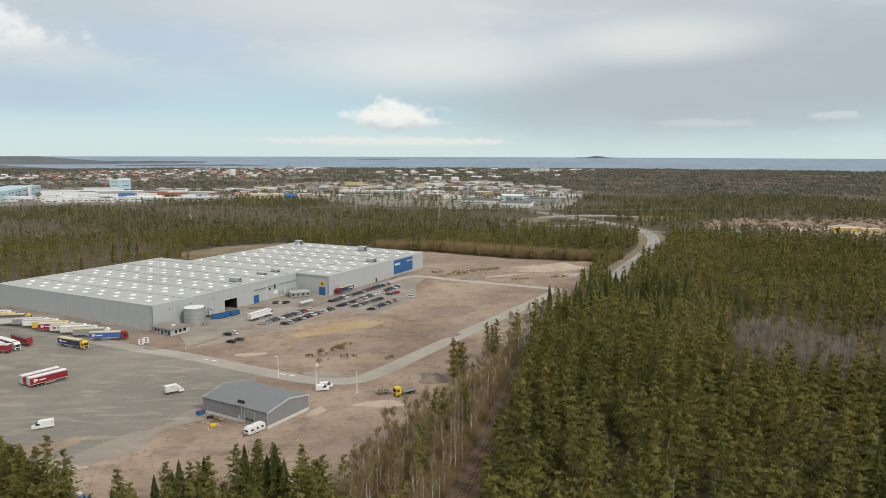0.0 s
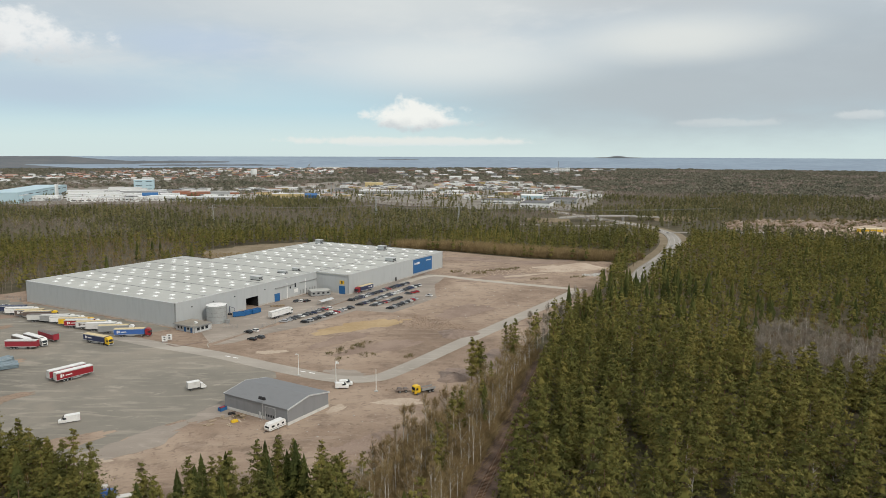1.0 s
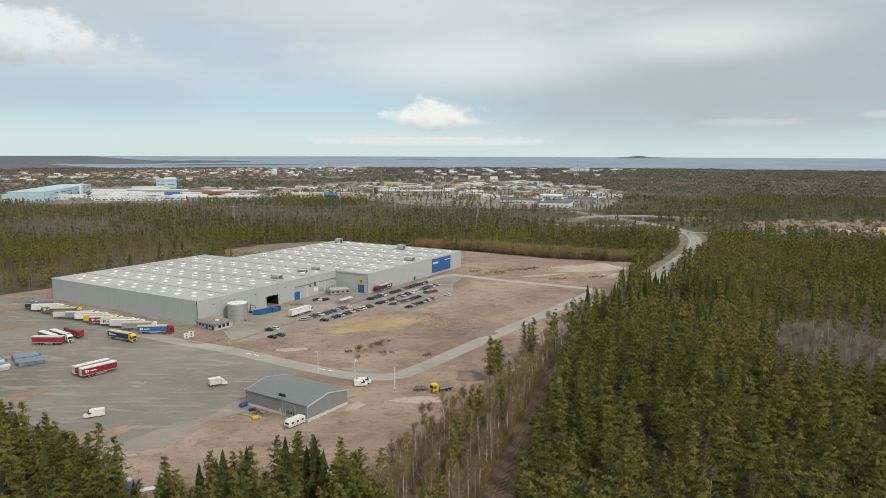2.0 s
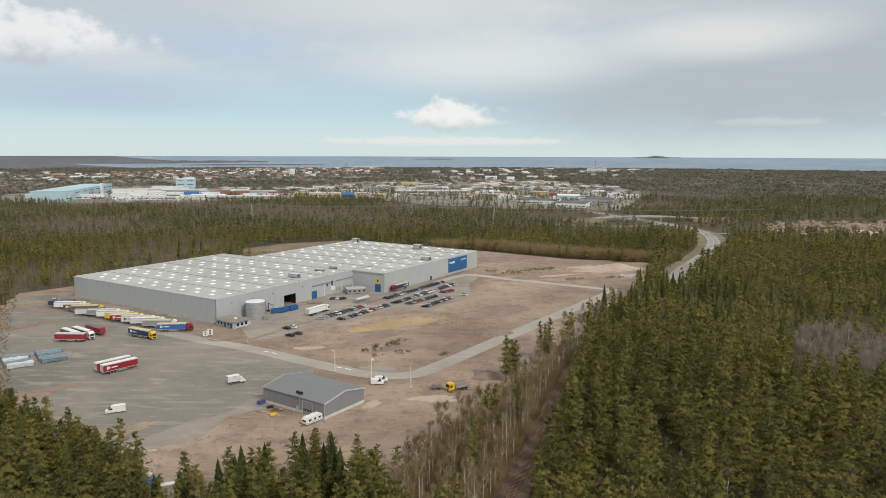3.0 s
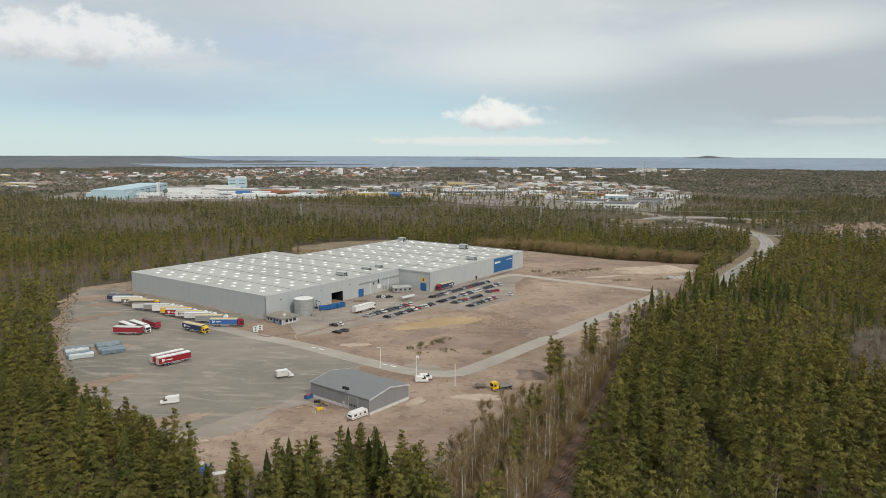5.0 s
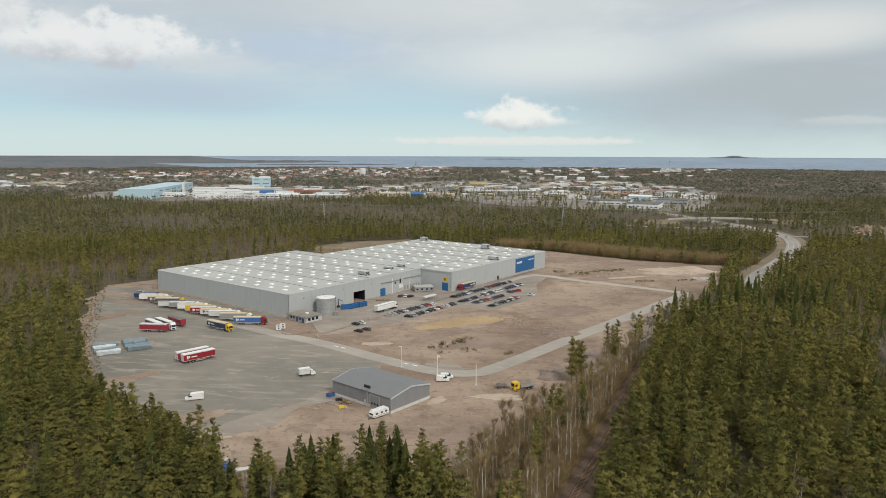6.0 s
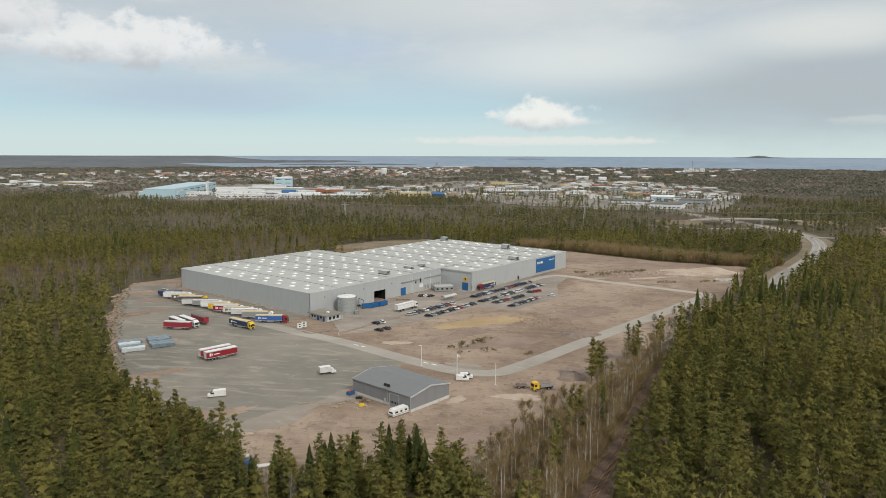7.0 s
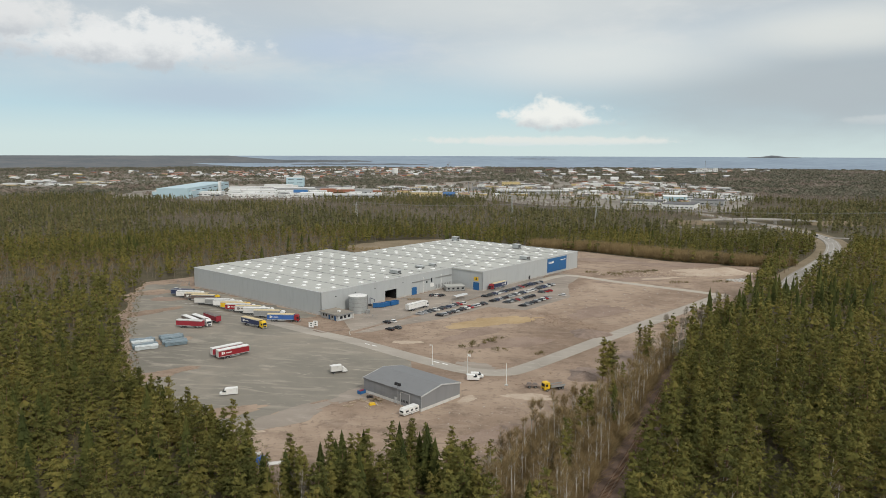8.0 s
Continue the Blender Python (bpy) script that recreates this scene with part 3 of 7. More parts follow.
# short return wall with a blue gate under a yellow square sign
m_ret = Matrix.Translation((108, 0, 0)) @ Matrix.Rotation(math.radians(-90), 4, "Z")
part("roller_door", Shape().box(17.4, 22.0, -0.09, -0.065, 0.0, 5.0, m_ret), M["blue"], wh, "blue roller door")
part("gate_sign", Shape().box(18.0, 21.4, -0.1, -0.003, 6.0, 8.3, m_ret), M["yellow"], wh, "yellow square gate sign")
part("gate_sign_mark", Shape().box(19.2, 20.2, -0.12, -0.103, 6.4, 7.9, m_ret), M["dark"], wh, "dark mark on the yellow sign")
# big blue company board
board = wall_item("company_board", 183.5, 209.5, 1.6, 11.2, M["blue"], "large blue company board", 0.2, parent=wh, y=-24.5)
for i, w in enumerate((1.0, 1.1, 1.0, 1.2, 0.9)):
    x = 185.0 + i * 1.5
    part("board_mark", Shape().box(x, x + w, -24.75, -24.703, 7.6, 9.0), M["white"], board, "white block lettering drawn as a bar")
for i in range(7):
    part("board_mark", Shape().box(201.0 + i * 1.05, 201.8 + i * 1.05, -24.75, -24.703, 8.6, 9.2), M["white"], board, "small pale lettering drawn as a bar")
for x in (160.0,):
    wall_item("dark_door", x, x + 1.6, 0.0, 2.6, M["dark"], "dark steel door", 0.3, y=-24.5)


def roof_unit(x, y, sx, sy, h, label):
    """A ventilation unit: casing on a skid with louvres and a duct."""
    ob = thing("roof_ventilation_unit", WH @ pose(x, y, WALL_H + 0.1), label, "ventilation unit", "ventilation units on the roof")
    part("casing", Shape().box(-sx / 2, sx / 2, -sy / 2, sy / 2, 0.4, h), M["steel"], ob)
    part("cap", Shape().box(-sx / 2 - 0.2, sx / 2 + 0.2, -sy / 2 - 0.2, sy / 2 + 0.2, h + 0.003, h + 0.2), M["trim"], ob)
    for s in (-1, 1):
        part("skid", Shape().box(s * sx * 0.35 - 0.15, s * sx * 0.35 + 0.15, -sy / 2 - 0.5, sy / 2 + 0.5, 0, 0.4), M["dark"], ob)
    for k in range(4):
        part("louvre", Shape().box(-sx * 0.4 + k * sx * 0.2, -sx * 0.4 + k * sx * 0.2 + sx * 0.12, -sy / 2 - 0.05, -sy / 2 - 0.003, 0.7, h - 0.3), M["dark"], ob)
    return ob


roof_unit(68.5, 12.0, 3.4, 6.5, 2.2, "grey ventilation unit on the roof near the front edge")
roof_unit(94.0, 15.0, 2.4, 6.0, 1.3, "low grey ventilation duct unit on the roof")
roof_unit(105.0, 13.8, 2.4, 4.6, 1.6, "grey ventilation box on the roof")
roof_unit(217.0, 85.5, 4.0, 5.0, 3.2, "tall pale ventilation unit at the roof's far corner")
roof_unit(211.0, 20.0, 4.0, 5.5, 3.2, "pale ventilation unit on the roof's far end")
roof_unit(168.0, -16.0, 4.2, 6.0, 2.2, "pale ventilation unit behind the roof edge")

# tank beside the gable
def tank():
    ob = thing("water_tank", pose(-118.2, 344.5, 0), "round grey steel sprinkler tank with white lid", "tank")
    part("shell", Shape().tube((0, 0, 0), (0, 0, 9.0), 5.0, 5.0, 40), M["steel"], ob, "galvanised tank shell")
    for k in range(4):
        part("hoop", Shape().tube((0, 0, k * 2.25 + 1.1), (0, 0, k * 2.25 + 1.22), 5.06, 5.06, 40), M["grey"], ob)
    part("lid", Shape().tube((0, 0, 9.003), (0, 0, 9.7), 5.15, 0.4, 40), M["white"], ob, "white shallow conical lid")
    part("ladder", Shape().box(4.9, 5.3, -0.3, -0.2, 0, 9.4).box(4.9, 5.3, 0.2, 0.3, 0, 9.4), M["grey"], ob)
    part("pump_box", Shape().box(5.5, 7.0, -3.5, -1.5, 0, 2.0), M["grey"], ob)


tank()


def gatehouse():
    ob = thing("gatehouse", pose(-121.1, 321.4, 0, 0, 0, 60), "small flat-roofed grey gatehouse with blue doors", "gatehouse")
    part("wall", Shape().box(0.2, 9.8, 0.2, 13.6, 0, 3.1), M["trim"], ob, "pale grey rendered walls")
    part("roof", Shape().box(-1.2, 10.2, -0.6, 14.2, 3.1, 3.5), M["yard"], ob, "flat felted roof")
    part("fascia", Shape().box(-1.25, -1.203, -0.6, 14.2, 3.05, 3.55).box(-1.2, 10.2, -0.65, -0.603, 3.05, 3.55), M["grey"], ob)
    for y in (2.0, 6.5):
        part("door", Shape().box(0.1, 0.197, y, y + 1.3, 0, 2.3), M["blue"], ob, "blue door")
    for y in (4.2, 9.0, 11.2):
        w = part("window", Shape().box(0.1, 0.197, y, y + 1.2, 1.1, 2.3), M["glass"], ob)
        part("frame", Shape().box(0.06, 0.097, y - 0.1, y, 1.0, 2.4).box(0.06, 0.097, y + 1.2, y + 1.3, 1.0, 2.4), M["white"], w)
    for x in (1.5, 4.0, 6.5):
        part("window", Shape().box(x, x + 1.5, 0.1, 0.197, 1.0, 2.4), M["glass"], ob)
    for x in (-0.9, 9.9):
        part("post", Shape().tube((x, -0.3, 0), (x, -0.3, 3.1), 0.09), M["white"], ob)
    part("roof_box", Shape().box(4, 5.2, 4, 5.4, 3.503, 4.2), M["white"], ob)


gatehouse()


def bin_container(m, mat, label):
    """An open-topped roll-off skip with ribs."""
    ob = thing("skip_container", m, label, "container", "skips at the gate")
    part("tub", Shape().box(0, 6, 0, 2.4, 0.25, 0.35).box(0, 6, 0, 0.08, 0.353, 2.4).box(0, 6, 2.32, 2.4, 0.353, 2.4).box(0, 0.08, 0.083, 2.317, 0.353, 2.4).box(5.92, 6, 0.083, 2.317, 0.353, 2.4), mat, ob)
    for k in range(7):
        part("rib", Shape().box(0.3 + k * 0.88, 0.42 + k * 0.88, -0.08, -0.003, 0.35, 2.35), mat, ob)
    for y in (0.4, 1.8):
        part("runner", Shape().box(0, 6, y, y + 0.2, 0, 0.247), M["dark"], ob)
    part("load", Shape().box(0.15, 5.85, 0.15, 2.25, 1.2, 2.0, None, 0.35), M["royal"], ob, "heaped load under blue sheet")
    return ob


for i, (x, y, a) in enumerate(((-113.0, 354.6, 25), (-107.6, 357.6, 62), (-104.6, 361.4, 62))):
    bin_container(pose(x, y, 0.07, 0, 0, a), M["blue"], "blue steel skip standing before the open gate")


def loader():
    ob = thing("loading_crane", pose(-116.5, 360.0, 0.07, 0, 0, 40), "dark blue loading crane beside the skips", "crane")
    part("base", Shape().box(-0.8, 0.8, -0.8, 0.8, 0, 0.9), M["dark"], ob)
    part("mast", Shape().tube((0, 0, 0.9), (0, 0, 4.6), 0.22), M["navy"], ob)
    part("boom", Shape().tube((0, 0, 4.5), (2.8, 0, 3.2), 0.16).tube((2.8, 0, 3.2), (2.6, 0, 1.6), 0.1), M["navy"], ob)


loader()


def site_office(m, n, label):
    """A row of portable cabins under one flat roof."""
    ob = thing("portable_cabin", m, label, "cabin")
    for k in range(n):
        c = part("cabin_unit", Shape().box(k * 3.0 + 0.03, k * 3.0 + 2.97, 0, 8.0, 0.2, 2.9), M["grey"], ob)
        part("window", Shape().box(k * 3 + 0.8, k * 3 + 2.1, -0.05, -0.003, 1.2, 2.2), M["glass"], c)
        part("roof", Shape().box(k * 3.0, k * 3.0 + 3.0, -0.1, 8.1, 2.903, 3.05), M["roof"], c)
        part("foot", Shape().box(k * 3 + 0.2, k * 3 + 2.8, 0.3, 7.7, 0.0, 0.197), M["dark"], c)
    return ob


site_office(pose(-82.9, 408.6, 0.07, 0, 0, 25), 4, "row of pale grey portable cabins on the court")
for x, y in ((-98.2, 380.5), (-94.5, 381.5)):
    ob = thing("pallet_stack", pose(x, y, 0.07, 0, 0, 30), "stack of weathered wooden pallets", "pallets", "pallet stacks on the court")
    for k in range(6):
        part("pallet", Shape().box(-1.9, 1.9, -0.8, 0.8, k * 0.16, k * 0.16 + 0.13), M["wood"], ob)


def shelter():
    ob = thing("bicycle_shelter", pose(-73.4, 384.0, 0.07, 0, 0, 61.5), "long low shelter with curved grey roof", "shelter")
    prof = [(-1.6 * math.cos(a), 2.0 + 0.7 * math.sin(a)) for a in np.linspace(0, math.pi, 9)]
    sh = Shape()
    pts = [(x, y, z) for x in (0, 11) for y, z in prof]
    sh.add(pts, [(i, i + 1, 9 + i + 1, 9 + i) for i in range(8)])
    roof = part("roof", sh, M["trim"], ob, "curved translucent grey roof")
    solid = roof.modifiers.new("thick", "SOLIDIFY")
    solid.thickness = 0.06
    for x in (0.3, 5.5, 10.7):
        for y in (-1.5, 1.5):
            part("post", Shape().tube((x, y, 0), (x, y, 2.0), 0.06), M["grey"], ob)


shelter()


# ---- vehicles ----
def wheel_mesh(r, w, name="tyre"):
    return Shape().tube((0, -w / 2, 0), (0, w / 2, 0), r, r, 10).mesh(name, M["dark"])


def rim_mesh(r, w):
    return Shape().tube((0, -w / 2 - 0.03, 0), (0, w / 2 + 0.03, 0), r, r, 7).mesh("rim", M["steel"])


TRUCK_TYRE, TRUCK_RIM = wheel_mesh(0.5, 0.55), rim_mesh(0.27, 0.56)
CAR_TYRE, CAR_RIM = wheel_mesh(0.32, 0.2), rim_mesh(0.2, 0.21)


def axle(parent, x, half, truck=True):
    for s in (-1, 1):
        w = part("wheel", TRUCK_TYRE if truck else CAR_TYRE, None, parent, m=pose(x, s * half, 0.5 if truck else 0.32))
        part("rim", TRUCK_RIM if truck else CAR_RIM, None, w)


def trailer_parts(ob, side, roof, x0=0.0, length=13.6, mark=None, plain=True):
    x1 = x0 + length
    body = part("trailer_body", Shape().box(x0, x1, -1.27, 1.27, 1.15, 3.88), M[side], ob)
    part("trailer_roof", Shape().box(x0 - 0.03, x1 + 0.03, -1.3, 1.3, 3.883, 4.0), M[roof], body, "pale trailer roof sheet")
    part("rear_door", Shape().box(x0 - 0.05, x0 - 0.003, -1.25, 1.25, 1.1, 3.85), M["offwhite"], body)
    part("chassis", Shape().box(x0 + 0.2, x1 - 0.4, -0.5, 0.5, 0.75, 1.147), M["dark"], ob)
    for s in (-1, 1):
        part("side_guard", Shape().box(x0 + 5.2, x1 - 4.2, s * 1.2 - 0.03, s * 1.2 + 0.03, 0.45, 0.95), M["grey"], ob)
        part("top_rail", Shape().box(x0, x1, s * 1.285 - 0.015, s * 1.285 + 0.013, 3.6, 3.86), M["trim"], body)
        part("bottom_rail", Shape().box(x0, x1, s * 1.285 - 0.015, s * 1.285 + 0.013, 1.15, 1.32), M["trim"], body)
        part("landing_leg", Shape().box(x1 - 3.2, x1 - 3.0, s * 0.8 - 0.08, s * 0.8 + 0.08, 0, 0.75), M["grey"], ob)
        if mark:
            for a, b, z0, z1 in ((0.10, 0.15, 1.9, 3.2), (0.16, 0.20, 2.2, 3.0), (0.24, 0.42, 2.3, 2.7)):
                part("lettering_bar", Shape().box(x0 + length * a, x0 + length * b, s * 1.29 - 0.02, s * 1.29 + 0.02, z0, z1), M[mark], body, "lettering drawn as a plain bar")
    for x in (2.6, 3.9, 5.2):
        axle(ob, x0 + x, 1.0)


def cab_parts(ob, paint, x0=13.0, high=3.75):
    """A flat-nosed lorry cab on its two axles."""
    part("cab_chassis", Shape().box(x0 - 1.2, x0 + 3.2, -0.5, 0.5, 0.6, 1.05), M["dark"], ob)
    prof = [(x0 + 0.9, 1.05), (x0 + 3.3, 0.45), (x0 + 3.4, 1.5), (x0 + 3.15, 2.9), (x0 + 2.5, high), (x0 + 1.5, high + 0.1), (x0 + 0.9, high - 0.2)]
    cab = part("cab", Shape().profile(prof, -1.22, 1.22), M[paint], ob)
    part("windscreen", Shape().add([(x0 + 3.41, -1.05, 1.75), (x0 + 3.41, 1.05, 1.75), (x0 + 3.2, 1.05, 2.8), (x0 + 3.2, -1.05, 2.8),
                                    (x0 + 3.3, -1.05, 1.75), (x0 + 3.3, 1.05, 1.75), (x0 + 3.1, 1.05, 2.8), (x0 + 3.1, -1.05, 2.8)],
                                   [(0, 1, 2, 3), (7, 6, 5, 4), (0, 4, 5, 1), (1, 5, 6, 2), (2, 6, 7, 3), (3, 7, 4, 0)]), M["glass"], cab)
    part("grille", Shape().box(x0 + 3.36, x0 + 3.44, -0.8, 0.8, 0.7, 1.4), M["dark"], cab)
    part("bumper", Shape().box(x0 + 3.0, x0 + 3.5, -1.24, 1.24, 0.32, 0.62), M["grey"], cab)
    for s in (-1, 1):
        part("side_window", Shape().box(x0 + 2.05, x0 + 2.95, s * 1.23 - 0.015, s * 1.23 + 0.015, 1.8, 2.6), M["glass"], cab)
        part("headlight", Shape().box(x0 + 3.45, x0 + 3.53, s * 1.0 - 0.18, s * 1.0 + 0.18, 0.66, 0.86), M["white"], cab)
        part("mirror", Shape().box(x0 + 2.95, x0 + 3.15, s * 1.42 - 0.1, s * 1.42 + 0.1, 1.9, 2.6), M["dark"], cab)
    axle(ob, x0 + 2.1, 1.02)
    axle(ob, x0 - 0.6, 1.0)


def lorry(x, y, heading, side, roof, cab, label, mark=None, z=0.06):
    """An articulated lorry, its rear at the given place."""
    ob = thing("articulated_lorry" if cab else "semi_trailer", pose(x, y, z, 0, 0, heading), label, "lorry" if cab else "trailer", "lorries in the yard")
    trailer_parts(ob, side, roof, mark=mark)
    if cab:
        cab_parts(ob, cab)
    return ob


ROW = 8.5
lorry(-240.6, 361.5, ROW, "navy", "navy", None, "dark blue tarpaulin trailer parked beside the warehouse wall")
lorry(-234.4, 357.2, ROW, "white", "white", "white", "white articulated lorry parked by the warehouse")
lorry(-226.2, 352.6, ROW, "brown", "cream", None, "dark brown trailer with yellowish roof", "white")
lorry(-220.0, 349.6, ROW, "brown", "cream", "yellow", "dark articulated lorry with yellow cab and roof")
lorry(-213.6, 342.4, ROW, "offwhite", "brown", None, "pale grey trailer with brown roof")
lorry(-206.4, 341.2, ROW, "grey", "offwhite", "white", "grey articulated lorry with white cab")
lorry(-199.8, 338.2, ROW, "white", "offwhite", "white", "white articulated lorry with tarpaulin side")
lorry(-193.2, 334.6, ROW, "yellow", "cream", "yellow", "yellow articulated lorry with cream roof")
lorry(-188.4, 331.0, ROW, "red", "offwhite", "white", "red tarpaulin lorry with white cab", "white")
lorry(-181.2, 328.2, ROW, "offwhite", "cream", "white", "pale articulated lorry with diamond mark", "brown")
lorry(-174.8, 325.0, ROW, "offwhite", "white", "white", "pale grey box lorry with white roof")
lorry(-166.6, 320.6, ROW, "grey", "cream", "white", "grey tarpaulin lorry with cream roof")
lorry(-156.0, 314.2, ROW, "royal", "cream", "red", "royal blue tarpaulin lorry with red cab", "white")
lorry(-165.4, 306.4, -25, "navy", "cream", "yellow", "navy tarpaulin lorry with bright yellow cab", "white")
lorry(-193.6, 293.6, 2, "darkred", "offwhite", None, "dark red tarpaulin trailer parked in the yard")
lorry(-196.0, 303.0, -33, "brown", "white", "white", "brown-sided lorry with white roof and cab")
lorry(-192.4, 306.0, -33, "brown", "white", "white", "brown-sided lorry with white roof and cab")
lorry(-189.0, 311.6, -33, "darkred", "brown", None, "dark red and brown trailer beside two lorries")
lorry(-146.6, 248.2, 54, "red", "white", None, "red and grey tarpaulin trailer with white roof", "white")
lorry(-150.6, 250.6, 54, "darkred", "white", None, "red tarpaulin trailer with white roof, second of a pair")
lorry(-92.4, 350.0, 63.0, "white", "white", "white", "white box lorry standing on the loading court", z=0.07)
lorry(-49.2, 432.4, -119, "navy", "cream", "red", "navy tarpaulin lorry with red cab by the gate", "white", z=0.07)


def wagon_body(length, width, height, hood, paint, ob, van=False):
    """A car or van body: rounded lower part, raised glass house and details."""
    h = height
    if van:
        prof = [(-length / 2, 0.35), (length / 2, 0.35), (length / 2 + 0.02, 0.95), (length / 2 - hood, 1.25), (length / 2 - hood - 0.9, h - 0.16), (length / 2 - hood - 1.5, h), (-length / 2 + 0.12, h), (-length / 2, h - 0.2)]
        body = part("body", Shape().profile(prof, -width / 2, width / 2), paint, ob)
        for s in (-1, 1):
            part("side_window", Shape().box(length / 2 - hood - 1.35, length / 2 - hood - 0.35, s * width / 2 - 0.01, s * width / 2 + 0.012, 1.3, 1.85), M["glass"], body)
        x = length / 2 - hood
        part("windscreen", Shape().add([(x + 0.03, -width * 0.43, 1.3), (x + 0.03, width * 0.43, 1.3), (x - 0.68, width * 0.42, h - 0.18), (x - 0.68, -width * 0.42, h - 0.18),
                                        (x - 0.1, -width * 0.43, 1.25), (x - 0.1, width * 0.43, 1.25), (x - 0.8, width * 0.42, h - 0.2), (x - 0.8, -width * 0.42, h - 0.2)],
                                       [(0, 1, 2, 3), (7, 6, 5, 4), (0, 4, 5, 1), (1, 5, 6, 2), (2, 6, 7, 3), (3, 7, 4, 0)]), M["glass"], body)
    else:
        prof = [(-length / 2, 0.3), (length / 2, 0.3), (length / 2 + 0.05, 0.6), (length / 2 - 0.15, 0.82), (length / 2 - hood, 0.95), (-length / 2 + 0.3, 0.98), (-length / 2 - 0.03, 0.8)]
        body = part("body", Shape().profile(prof, -width / 2, width / 2), paint, ob)
        x0, x1 = -length / 2 + 0.25, length / 2 - hood + 0.1
        pts = [(x0, -width / 2 + 0.05, 0.95), (x1, -width / 2 + 0.05, 0.95), (x1, width / 2 - 0.05, 0.95), (x0, width / 2 - 0.05, 0.95),
               (x0 + 0.45, -width / 2 + 0.24, h - 0.06), (x1 - 0.75, -width / 2 + 0.24, h - 0.06), (x1 - 0.75, width / 2 - 0.24, h - 0.06), (x0 + 0.45, width / 2 - 0.24, h - 0.06)]
        part("glazing", Shape().add(pts, [(3, 2, 1, 0), (4, 5, 6, 7), (0, 1, 5, 4), (1, 2, 6, 5), (2, 3, 7, 6), (3, 0, 4, 7)]), M["glass"], body)
        part("roof", Shape().box(x0 + 0.4, x1 - 0.7, -width / 2 + 0.2, width / 2 - 0.2, h - 0.057, h, None, 0.05), paint, body)
    for s in (-1, 1):
        part("headlight", Shape().box(length / 2 - 0.05, length / 2 + 0.06, s * width * 0.36 - 0.16, s * width * 0.36 + 0.16, 0.62, 0.76), M["white"], body)
        part("tail_light", Shape().box(-length / 2 - 0.05, -length / 2 + 0.03, s * width * 0.4 - 0.1, s * width * 0.4 + 0.1, 0.6, 0.85), M["red"], body)
    axle(ob, length * 0.3, width / 2 - 0.12, False)
    axle(ob, -length * 0.3, width / 2 - 0.12, False)
    return body


CAR_PAINT = {"black": ((0.014, 0.014, 0.016), 24), "dark grey": ((0.060, 0.064, 0.070), 24), "silver": ((0.40, 0.41, 0.42), 20), "white": ((0.72, 0.72, 0.70), 18), "red": ((0.33, 0.015, 0.02), 15), "dark blue": ((0.02, 0.035, 0.09), 8)}
CARS = {}
for k, (name, (col, share)) in enumerate(CAR_PAINT.items()):
    ob = thing("car", pose(0, 0, -60), name + " parked car on the gravelled car park", "car", "cars in the car park")
    wagon_body(4.5 + 0.1 * (k % 3), 1.82, 1.45 + 0.05 * (k % 2), 1.15, painted(name.replace(" ", "_") + "_car_paint", col, 0.25, 0.0, 0.05), ob)
    CARS[name] = [ob, 0]


def park(x, y, heading, name):
    ob, used = CARS[name]
    CARS[name][1] += 1
    m = pose(x, y, 0.065, 0, 0, heading)
    if used:
        return copy_thing(ob, m)
    ob.matrix_basis = m
    return ob


rng_cars = random.Random(21)
ACROSS = math.degrees(math.atan2(V2.y, V2.x))
names, shares = list(CAR_PAINT), [s for _, s in CAR_PAINT.values()]
for (x0, y0), (x1, y1), fill in (((-84.3, 344.8), (-66.8, 375.2), 0.92), ((-57.1, 397.1), (-28.6, 450.6), 0.95), ((-73.2, 343.7), (-54.8, 377.4), 0.92), ((-51.0, 385.4), (-20.3, 443.7), 0.95),
                                 ((-42.7, 383.6), (-29.9, 404.8), 0.97), ((-25.2, 417.4), (-20.9, 422.6), 1.0), ((-32.9, 376.7), (-20.8, 401.3), 0.95)):
    n = max(2, round(math.hypot(x1 - x0, y1 - y0) / 3.2))
    for i in range(n + 1):
        if rng_cars.random() > fill:
            continue
        t = i / n
        park(x0 + (x1 - x0) * t, y0 + (y1 - y0) * t, ACROSS + 24 + 180 * (rng_cars.random() < 0.5) + rng_cars.uniform(-3, 3), rng_cars.choices(names, shares)[0])
for x, y, a, name in ((-96.0, 323.2, 150, "black"), (-93.6, 325.6, 150, "white"), (-90.6, 310.0, 155, "black"), (-87.8, 313.6, 155, "dark grey"), (-12.3, 411.2, 150, "white"),
                      (-88.3, 393.4, 60, "dark grey"), (-85.3, 393.9, 62, "white"), (-82.6, 394.0, 58, "black"), (-247.0, 377.0, 20, "white")):
    park(x, y, a, name)
for name in [n for n in CARS if not CARS[n][1]]:
    for o in (*CARS[name][0].children_recursive, CARS[name][0]):
        bpy.data.objects.remove(o)


def van(x, y, heading, label, length=6.2, height=2.45, z=0.06):
    ob = thing("delivery_van", pose(x, y, z, 0, 0, heading), label, "van")
    wagon_body(length, 2.0, height, 0.9, M["white"], ob, True)
    return ob


van(-121.0, 210.8, 209, "white high-roofed delivery van on the lorry yard")
van(-39.2, 244.8, 8, "white van parked beside a lamp post", 4.8, 2.1, 0.1)
van(-38.2, 248.0, 10, "white van parked behind another", 4.8, 2.0, 0.1)


